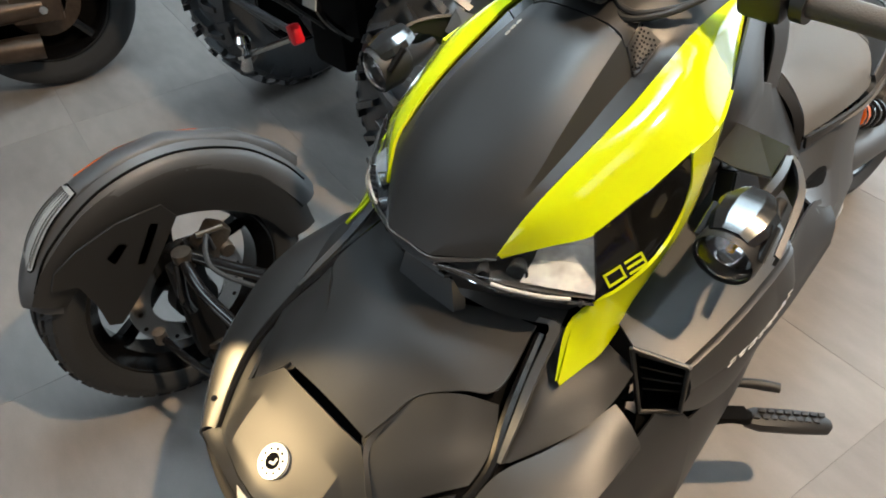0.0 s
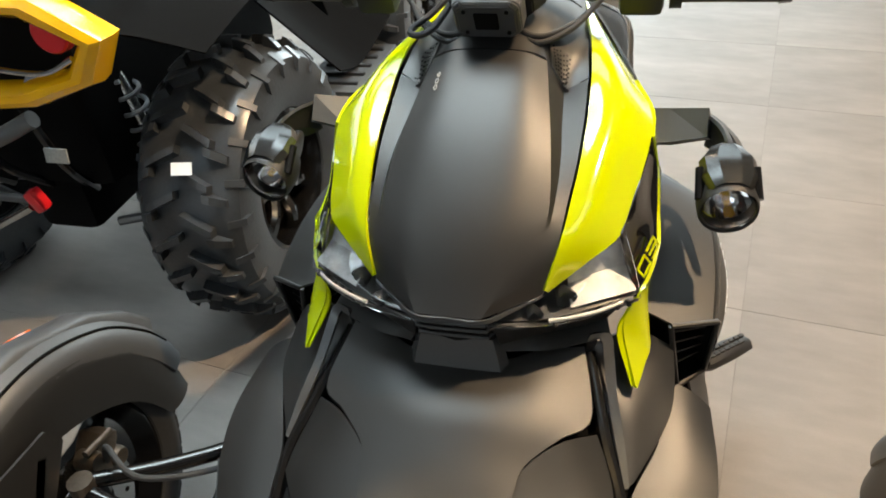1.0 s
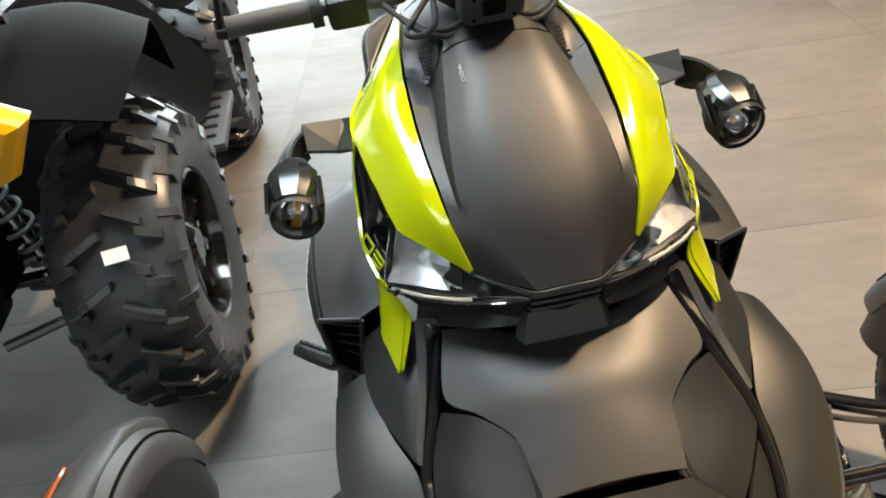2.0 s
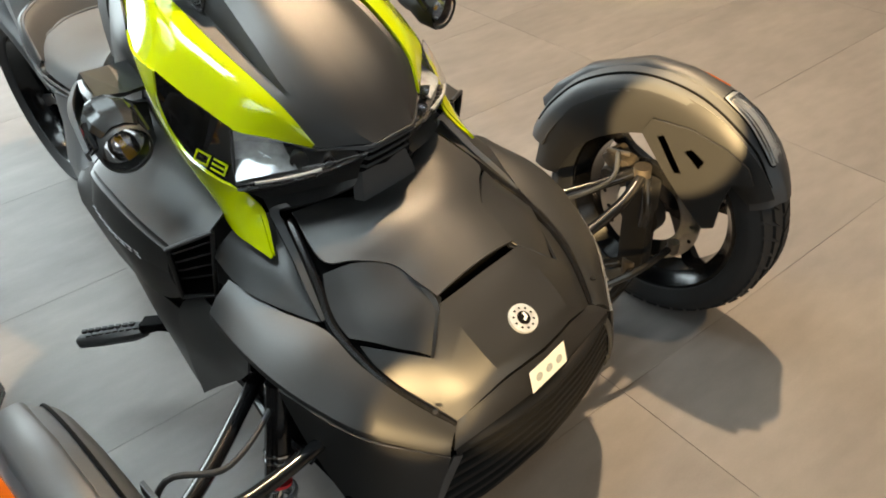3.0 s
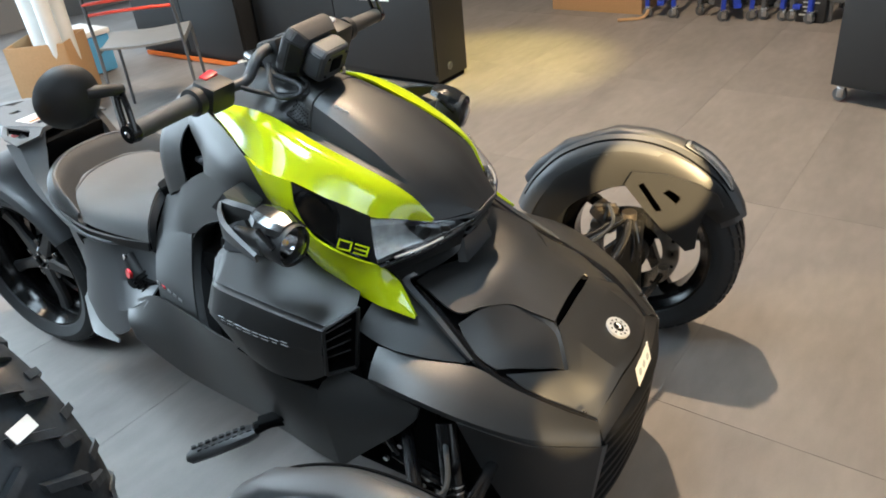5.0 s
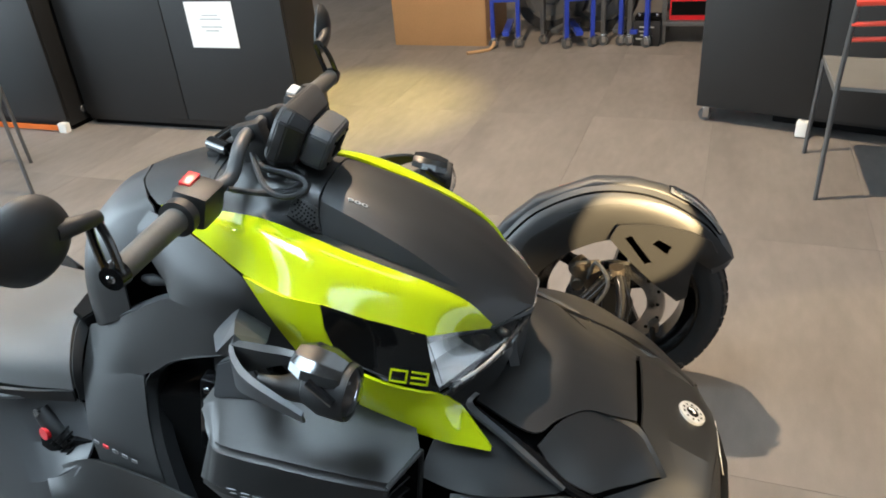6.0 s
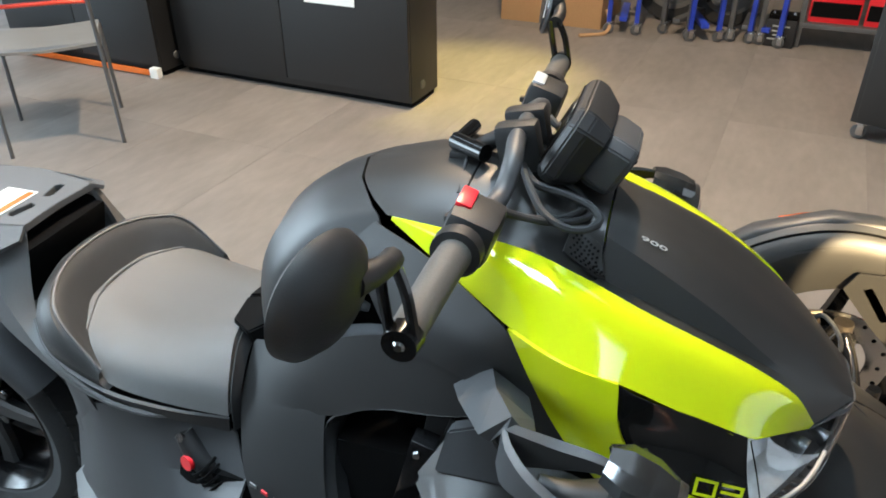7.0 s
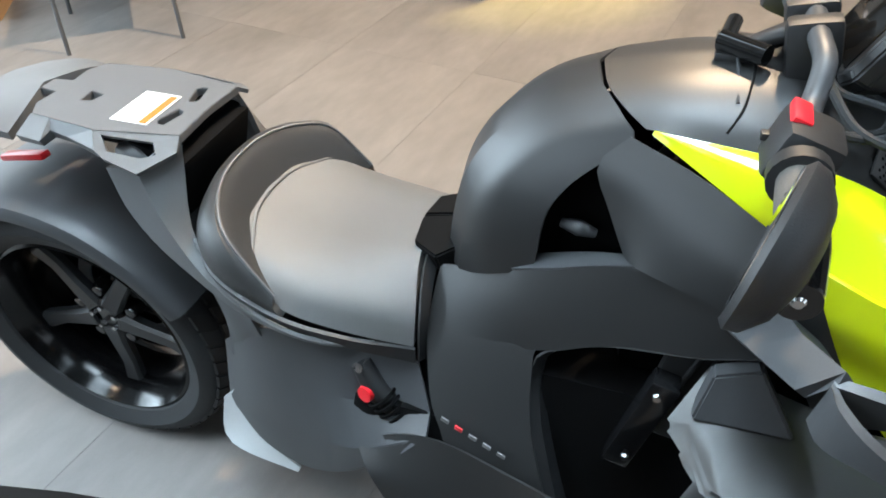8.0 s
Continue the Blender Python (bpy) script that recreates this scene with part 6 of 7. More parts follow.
for k in (1, -1):
    # side panel with its opening, then the notched flank towards the tail
    edge = [(0.081, -1.512, 0.796), (0.105, -1.641, 0.796), (0.129, -1.627, 0.780), (0.138, -1.607, 0.775), (0.146, -1.547, 0.765), (0.102, -1.506, 0.782)]
    hole = [(0.107, -1.628, 0.793), (0.098, -1.545, 0.790), (0.114, -1.533, 0.780), (0.124, -1.553, 0.777), (0.126, -1.606, 0.780)]
    part("rack_side", pierced([(k * x, y, z) for x, y, z in edge], [[(k * x, y, z) for x, y, z in hole]], 0.007, (k * 0.6, 0, 0.8)), RACK, rack, "grey cast rack side with an opening", smooth=0)
    part("rack_flank", cast([
        [(0.104, -1.643, 0.797), (0.098, -1.701, 0.797), (0.095, -1.728, 0.797), (0.094, -1.735, 0.797), (0.090, -1.766, 0.797)],
        [(0.128, -1.629, 0.780), (0.110, -1.690, 0.781), (0.106, -1.722, 0.783), (0.127, -1.727, 0.776), (0.120, -1.778, 0.774)],
        [(0.124, -1.626, 0.766), (0.104, -1.690, 0.768), (0.100, -1.722, 0.768), (0.121, -1.728, 0.764), (0.116, -1.776, 0.762)]], 0.006, (1, 0, 1), k < 0), RACK, rack, "grey cast notched rack flank", smooth=0)
    bm = bmesh.new()
    tube(bm, [(k * 0.088, -1.560, 0.742), (k * 0.090, -1.590, 0.755), (k * 0.080, -1.625, 0.752)], [0.012, 0.020, 0.012], 12)
    part("lock_barrel", bm, GUARD, rack, "grey rounded boss inside the rack")
part("rack_tail", sheet([
    [(0.122, -1.790, 0.776), (0.062, -1.796, 0.795), (0, -1.820, 0.798)],
    [(0.122, -1.850, 0.780), (0.060, -1.858, 0.788), (0, -1.860, 0.790)],
    [(0.120, -1.935, 0.764), (0.060, -1.948, 0.772), (0, -1.950, 0.774)]], 12, 10, 0.016, both=True, flip=True), RACK, rack, "grey cast rack tail")
bm = bmesh.new()
box(bm, (0, -1.66, 0.762), (0.13, 0.26, 0.026), None, 0.008)
box(bm, (0, -1.565, 0.715), (0.19, 0.10, 0.115), pose(0, 0, 0, -14, 0, 0), 0.012)
part("rack_core", bm, DARK, rack)
label_m = facing((0.024, -1.607, 0.7978), (1, 0, 0), (0, 1, 0))
bm = bmesh.new()
box(bm, (0, 0, 0), (0.092, 0.064, 0.001))
bmesh.ops.transform(bm, matrix=label_m, verts=bm.verts)
tag = part("warning_sticker", bm, WHITE, rack, "white warning sticker with an orange band", smooth=0)
bm = bmesh.new()
box(bm, (0.002, 0.023, 0.0012), (0.084, 0.012, 0.0008))
bmesh.ops.transform(bm, matrix=label_m, verts=bm.verts)
part("orange_band", bm, ORANGE_PRINT, tag, smooth=0)
for i in range(5):
    bm = bmesh.new()
    box(bm, (0.010 - 0.004 * (i % 2), 0.009 - 0.008 * i, 0.0012), (0.056 - 0.008 * (i % 2), 0.003, 0.0006))
    bmesh.ops.transform(bm, matrix=label_m, verts=bm.verts)
    part("print_line", bm, PALE, tag, "pale line of print", smooth=0)
bm = bmesh.new()
box(bm, (0, -1.47, 0.58), (0.16, 0.16, 0.14), None, 0.02)
box(bm, (0, -1.28, 0.555), (0.29, 0.28, 0.07), None, 0.02)
part("under_seat_box", bm, DARK, bike)

# rear mudguard, tail lamp, swing arm
rows = []
for deg, w, r in ((30, 0.120, 0.318), (52, 0.128, 0.326), (75, 0.132, 0.336), (100, 0.134, 0.344), (125, 0.134, 0.346), (150, 0.132, 0.342), (168, 0.126, 0.336)):
    a = radians(deg)
    row = []
    for fx, fr in ((1.0, 0.905), (1.0, 0.955), (0.90, 0.990), (0.55, 1.0), (0.0, 1.002)):
        row.append((w * fx, AXLE_R.y + r * fr * math.cos(a), AXLE_R.z + r * fr * math.sin(a)))
    rows.append(row)
part("rear_mudguard", sheet(rows, 14, 26, 0.004, both=True, flip=False), GUARD, bike, "satin grey rear mudguard")
pair("guard_side", [
    [(0.112, -1.500, 0.545), (0.128, -1.470, 0.480), (0.125, -1.480, 0.400)],
    [(0.135, -1.470, 0.600), (0.155, -1.430, 0.510), (0.140, -1.430, 0.420)],
    [(0.168, -1.400, 0.580), (0.168, -1.380, 0.520), (0.150, -1.370, 0.450)]], GUARD, "", 8, 8, 0.004)
for s in (1, -1):
    bm = bmesh.new()
    box(bm, (s * 0.062, -1.850, 0.690), (0.020, 0.105, 0.012), pose(0, 0, 0, 14, 0, s * -4), 0.004)
    part("tail_lamp", bm, RED, bike, "red tail lamp")
    bm = bmesh.new()
    tube(bm, [(s * 0.115, -1.90, 0.745), (s * 0.11, -1.96, 0.70), (s * 0.10, -2.01, 0.67)], 0.012, 8)
    part("tail_bracket", bm, RACK, bike)
bm = bmesh.new()
tube(bm, [(-0.135, -1.86, 0.295), (-0.150, -1.65, 0.33), (-0.150, -1.42, 0.37), (-0.12, -1.22, 0.38)], [0.05, 0.042, 0.045, 0.05], 14)
tube(bm, [(-0.135, -1.86, 0.295), (-0.05, -1.85, 0.295)], 0.05, 18)
part("swing_arm", bm, GUARD, bike, "grey cast swing arm")
bm = bmesh.new()
tube(bm, [(-0.150, -1.62, 0.40), (-0.115, -1.24, 0.54)], 0.013, 10)
part("rear_damper", bm, STEEL, bike)
bm = bmesh.new()
a, b = Vector((-0.145, -1.56, 0.42)), Vector((-0.122, -1.31, 0.515))
ax = (b - a).normalized()
sd = ax.orthogonal().normalized()
up = ax.cross(sd)
tube(bm, [a.lerp(b, k / 70) + (sd * math.cos(k * 0.68) + up * math.sin(k * 0.68)) * 0.030 for k in range(71)], 0.0055, 6, steps=280)
part("rear_spring", bm, TUBE, bike, "black rear coil spring")
bm = bmesh.new()
tube(bm, [a.lerp(b, 0.42), a.lerp(b, 0.52)], 0.034, 12)
part("spring_seat", bm, ORANGE, bike, "orange spring seat")

# side covers below the seat
folded_pair("side_cover", [
    [(0.118, -1.498, 0.420), (0.165, -1.400, 0.520), (0.170, -1.300, 0.548), (0.150, -1.180, 0.540), (0.152, -1.130, 0.520)],
    [(0.112, -1.506, 0.388), (0.172, -1.400, 0.430), (0.190, -1.290, 0.440), (0.188, -1.180, 0.450), (0.190, -1.100, 0.465)],
    [(0.150, -1.490, 0.318), (0.196, -1.400, 0.335), (0.218, -1.290, 0.360), (0.230, -1.205, 0.385), (0.226, -1.095, 0.452)],
    [(0.158, -1.478, 0.300), (0.190, -1.410, 0.268), (0.214, -1.320, 0.266), (0.232, -1.230, 0.316), (0.240, -1.140, 0.400)]], GUARD, "satin grey side cover", 24, 0.005, (1, 0, 0.3), 18)
pair("silver_trim", [
    [(0.150, -1.476, 0.338), (0.168, -1.440, 0.276), (0.186, -1.392, 0.246), (0.199, -1.342, 0.231)],
    [(0.152, -1.505, 0.305), (0.154, -1.525, 0.198), (0.180, -1.468, 0.200), (0.202, -1.346, 0.220)]], GREY, "pale grey trim below the side cover", 12, 5, 0.004)
cap = part("power_socket", (lambda m: (tube(m, [(0.176, -1.150, 0.430), (0.178, -1.190, 0.478), (0.170, -1.215, 0.515)], [0.024, 0.022, 0.016], 12), m)[1])(bmesh.new()), MATTE, bike, "black fused cable socket")
bm = bmesh.new()
tube(bm, [(0.176, -1.192, 0.474), (0.200, -1.200, 0.478)], [0.016, 0.013], 12)
part("red_cap", bm, RED, cap, "red cap")
bm = bmesh.new()
tube(bm, [(0.160, -1.205, 0.508), (0.186, -1.212, 0.518)], 0.008, 10)
part("brass_end", bm, STEEL, cap)
for k in range(4):
    bm = bmesh.new()
    t = k / 3
    lathe(bm, [(-0.002, 0.027 - 0.003 * t), (0.002, 0.027 - 0.003 * t)], 16, "z")
    thicken(bm, 0.004)
    bmesh.ops.transform(bm, matrix=Matrix.Translation(Vector((0.1765, -1.157, 0.438)).lerp(Vector((0.1775, -1.180, 0.464)), t)) @ pose(0, 0, 0, 40, 0, 0), verts=bm.verts)
    part("socket_ring", bm, DARK, cap)

# ---- handlebar ----
bar = new("handlebar")
bar.parent = bike
bm = bmesh.new()
half = [(0.0, -0.722, 1.030), (0.050, -0.722, 1.030), (0.090, -0.717, 1.022), (0.120, -0.722, 0.992), (0.160, -0.730, 0.988), (0.260, -0.738, 0.990), (0.300, -0.740, 0.989)]
tube(bm, mirrored(half[:0:-1]) + half, 0.0115, 12, steps=60)
part("bar", bm, GUARD, bar, "satin grey handlebar")
for s in (1, -1):
    bm = bmesh.new()
    tube(bm, [(s * 0.255, -0.737, 0.990), (s * 0.300, -0.740, 0.989), (s * 0.395, -0.742, 0.987)], [0.0185, 0.017, 0.0165], 16)
    part("grip", bm, material("ribbed grip rubber", (0.06, 0.055, 0.05), 0.65, grain=0.2, bump=0.5) if s > 0 else bpy.data.materials["ribbed grip rubber"], bar, "worn dark rubber grip")
    bm = bmesh.new()
    tube(bm, [(s * 0.245, -0.737, 0.990), (s * 0.262, -0.737, 0.990)], 0.027, 20)
    part("grip_flange", bm, MATTE, bar)
    bm = bmesh.new()
    box(bm, (s * 0.205, -0.734, 0.990), (0.065, 0.056, 0.056), pose(0, 0, 0, -18, 0, 0), 0.012)
    sw = part("switch_housing", bm, MATTE, bar, "black switch housing")
    bm = bmesh.new()
    box(bm, (s * 0.200, -0.742, 1.0215), (0.034, 0.018, 0.010), pose(0, 0, 0, -18, 6, 0), 0.003)
    part("button", bm, RED if s > 0 else GREY, sw, "red stop button" if s > 0 else "grey button")
    bm = bmesh.new()
    box(bm, (s * 0.192, -0.764, 0.992), (0.010, 0.010, 0.008), None, 0.002)
    part("button", bm, MATTE, sw)
    bm = bmesh.new()
    tube(bm, [(s * 0.395, -0.742, 0.987), (s * 0.412, -0.742, 0.987)], [0.0185, 0.0165], 16)
    part("bar_end", bm, TUBE, bar, "black bar end weight")
    bm = bmesh.new()
    lathe(bm, [(s * 0.4125, 0.006), (s * 0.4145, 0.004), (s * 0.4145, 0.0)], 8, "x", (0, -0.742, 0.987))
    part("bar_end_screw", bm, STEEL, bar)
    # round bar-end mirror on a forked arm
    mirror = new("mirror")
    mirror.parent = bike
    for dy in (-0.010, 0.012):
        bm = bmesh.new()
        tube(bm, [(s * 0.404, -0.742 + dy, 0.990), (s * 0.398, -0.750 + dy, 1.030), (s * 0.392, -0.758 + dy * 0.6, 1.060)], 0.0055, 8)
        part("mirror_arm", bm, TUBE, mirror)
    bm = bmesh.new()
    tube(bm, [(s * 0.388, -0.754, 1.058), (s * 0.415, -0.752, 1.066), (s * 0.450, -0.762, 1.072)], [0.011, 0.010, 0.013], 10)
    part("mirror_stem", bm, MATTE, mirror)
    bm = bmesh.new()
    lathe(bm, [(0.008, 0.0), (0.008, 0.050), (0.004, 0.0545), (-0.005, 0.052), (-0.016, 0.038), (-0.022, 0.018), (-0.023, 0.0)], 40, "z")
    bmesh.ops.recalc_face_normals(bm, faces=bm.faces)
    mm = Matrix.Translation((s * 0.470, -0.779, 1.070)) @ Vector((-s * 0.255, -0.951, 0.174)).to_track_quat("Z", "Y").to_matrix().to_4x4()
    bmesh.ops.transform(bm, matrix=mm, verts=bm.verts)
    part("mirror_shell", bm, MATTE, mirror, "round matte black mirror shell")
    bm = bmesh.new()
    lathe(bm, [(0.0088, 0.0), (0.0090, 0.047), (0.0082, 0.049)], 40, "z")
    bmesh.ops.transform(bm, matrix=mm, verts=bm.verts)
    part("mirror_glass", bm, CHROME, mirror, "mirror glass")
    bm = bmesh.new()
    tube(bm, [(s * 0.150, -0.715, 0.985), (s * 0.120, -0.680, 0.965), (s * 0.075, -0.640, 0.955), (s * 0.040, -0.640, 0.965), (s * 0.030, -0.690, 0.985)], 0.0045, 8)
    tube(bm, [(s * 0.145, -0.712, 0.980), (s * 0.110, -0.660, 0.958), (s * 0.065, -0.625, 0.950), (s * 0.030, -0.650, 0.960)], 0.0045, 8)
    part("cable", bm, RUBBER, bar)
bm = bmesh.new()
tube(bm, [(0.062, -0.708, 0.998), (0.074, -0.690, 0.986), (0.078, -0.655, 0.980), (0.086, -0.622, 0.972), (0.104, -0.610, 0.965), (0.122, -0.622, 0.962), (0.126, -0.645, 0.962), (0.110, -0.674, 0.968), (0.088, -0.694, 0.984), (0.060, -0.712, 1.004)], 0.0050, 8, steps=40)
part("cable", bm, RUBBER, bar, "looped black cable")
for x in (-0.028, 0.028):
    bm = bmesh.new()
    box(bm, (x, -0.722, 1.012), (0.030, 0.055, 0.065), pose(0, 0, 0, 12, 0, 0), 0.008)
    part("riser_clamp", bm, MATTE, bar)
bm = bmesh.new()
lathe(bm, [(0.95, 0.0), (0.95, 0.045), (1.00, 0.040), (1.0, 0.0)], 24, "z", (0, -0.700, 0))
bmesh.ops.recalc_face_normals(bm, faces=bm.faces)
part("steering_stem", bm, DARK, bar)
display = new("instrument_display")
display.parent = bike
DM = Matrix.Translation((0.0, -0.662, 1.030)) @ pose(0, 0, 0, 62, 0, 0)


def hexagon(w, h, cut, z):
    return [(-w, -h + cut, z), (-w + cut, -h, z), (w - cut, -h, z), (w, -h + cut, z), (w, h - cut, z), (w - cut, h, z), (-w + cut, h, z), (-w, h - cut, z)]


def display_block(name, layers, mat, label):
    bm = bmesh.new()
    vs = grid_faces(bm, [[DM @ Vector(p) for p in hexagon(*layer)] for layer in layers], closed=True)
    bm.faces.new(vs[0])
    bm.faces.new(vs[-1])
    bmesh.ops.recalc_face_normals(bm, faces=bm.faces)
    bmesh.ops.bevel(bm, geom=list(bm.edges), offset=0.0022, segments=2, affect="EDGES")
    return part(name, bm, mat, display, label, smooth=30)


display_block("display_case", [(0.066, 0.046, 0.016, 0.014), (0.074, 0.053, 0.018, 0.006), (0.074, 0.053, 0.018, -0.010), (0.058, 0.042, 0.014, -0.036)], MATTE, "black instrument case")
display_block("display_back", [(0.046, 0.034, 0.012, -0.034), (0.050, 0.037, 0.012, -0.046), (0.048, 0.036, 0.012, -0.074), (0.042, 0.030, 0.010, -0.080)], GUARD, "grey back housing")
bm = bmesh.new()
box(bm, (0, 0.0, 0.0150), (0.112, 0.072, 0.002), None, 0.0008)
bmesh.ops.transform(bm, matrix=DM, verts=bm.verts)
part("screen", bm, GLOSSY, display, "dark glass screen")
bm = bmesh.new()
box(bm, (0.0, 0.002, -0.080), (0.034, 0.030, 0.006), None, 0.002)
bmesh.ops.transform(bm, matrix=DM, verts=bm.verts)
part("display_socket", bm, DARK, display)
for x, y in ((-0.030, 0.020), (0.030, 0.020), (0.030, -0.020), (-0.030, -0.020)):
    bm = bmesh.new()
    lathe(bm, [(-0.082, 0.0), (-0.082, 0.003), (-0.078, 0.003)], 8, "z", (x, y, 0))
    bmesh.ops.transform(bm, matrix=DM, verts=bm.verts)
    part("display_screw", bm, DARK, display)
bm = bmesh.new()
box(bm, (0, -0.672, 0.985), (0.05, 0.07, 0.04), pose(0, 0, 0, 30, 0, 0), 0.01)
part("display_bracket", bm, MATTE, display)
for a, b, r in (((0.036, -0.764, 1.000), (0.006, -0.812, 1.000), 0.012), ((0.030, -0.764, 0.973), (0.010, -0.822, 0.971), 0.010)):
    bm = bmesh.new()
    tube(bm, [a, Vector(a).lerp(Vector(b), 0.5), b], r, 12)
    tube(bm, [Vector(b) + Vector((0.004, 0.004, 0)), Vector(b) + Vector((-0.052, 0.012, 0.002))], r * 0.8, 12)
    part("phone_holder_jaw", bm, GLOSSY, bar, "gloss black phone holder jaw")
bm = bmesh.new()
box(bm, (-0.012, -0.790, 0.986), (0.070, 0.052, 0.010), None, 0.003)
part("phone_holder_bed", bm, MATTE, bar)
bm = bmesh.new()
tube(bm, [(0.0, -0.785, 0.99), (0.0, -0.745, 1.015)], 0.012, 10)
part("phone_holder_stem", bm, MATTE, bar)
bm = bmesh.new()
tube(bm, [(0.000, -0.800, 1.000), (0.012, -0.795, 0.992), (0.030, -0.790, 0.985), (0.085, -0.785, 0.966)], 0.0022, 6)
part("charging_cable", bm, RUBBER, bar)

# hood grilles and displacement mark
SKIN = bmesh.new()
for name in ("upper_hood", "tank_cover"):
    SKIN.from_mesh(bpy.data.objects[name].data)
skin = BVHTree.FromBMesh(SKIN)


def on_skin(x, y, up):
    hit = skin.ray_cast(Vector((x, y, 1.3)), Vector((0, 0, -1)))
    return Vector((x, y, (hit[0].z if hit[0] else 0.9) + up))


for s in (1, -1):
    A, B, C, D = [Vector((s * x, y, 0)) for x, y in ((0.080, -0.642), (0.112, -0.648), (0.114, -0.594), (0.088, -0.604))]
    bm = bmesh.new()
    rows = []
    for i in range(6):
        u = i / 5
        rows.append([on_skin(*A.lerp(D, u).lerp(B.lerp(C, u), k / 4).xy, 0.0022) for k in range(5)])
    grid_faces(bm, rows if s < 0 else rows[::-1])
    thicken(bm, 0.003)
    gr = part("hood_grille", bm, SATIN, bike, "small black honeycomb grille")
    # Near-black hexagons over the closed plate stand for shaded mesh holes.
    for i in range(8):
        for j in range(6):
            u, v = (i + 0.6 + 0.5 * (j % 2)) / 8.8, (j + 0.7) / 6.4
            q = A.lerp(D, u).lerp(B.lerp(C, u), v)
            p, right, back = on_skin(q.x, q.y, 0), on_skin(q.x + 0.003, q.y, 0), on_skin(q.x, q.y + 0.003, 0)
            p = p + (right - p).cross(back - p).normalized() * 0.0064
            right, back = right + (p - on_skin(q.x, q.y, 0)), back + (p - on_skin(q.x, q.y, 0))
            bm = bmesh.new()
            lathe(bm, [(0.0, 0.0), (0.0, 0.0019)], 6, "z")
            bmesh.ops.transform(bm, matrix=facing(p, right - p, back - p), verts=bm.verts)
            part("mesh_shade", bm, DARK, gr, smooth=0)
SKIN.free()
bm = bmesh.new()
SEAM_LINE = [(0.010, -0.772), (0.050, -0.773), (0.090, -0.778), (0.112, -0.790)]
for k in (1, -1):
    tube(bm, [on_skin(k * x, y, 0.0002) for x, y in SEAM_LINE], 0.0016, 6)
part("cover_seam", bm, DARK, bike, "dark seam across the tank cover")
lettering("displacement_mark", "900", 0.016, facing(on_skin(0.066, -0.545, 0.0012), on_skin(0.066, -0.535, 0) - on_skin(0.066, -0.555, 0), on_skin(0.061, -0.545, 0) - on_skin(0.071, -0.545, 0)) @ Matrix.Diagonal((1.5, 0.5, 1, 1)), PALE, bike)

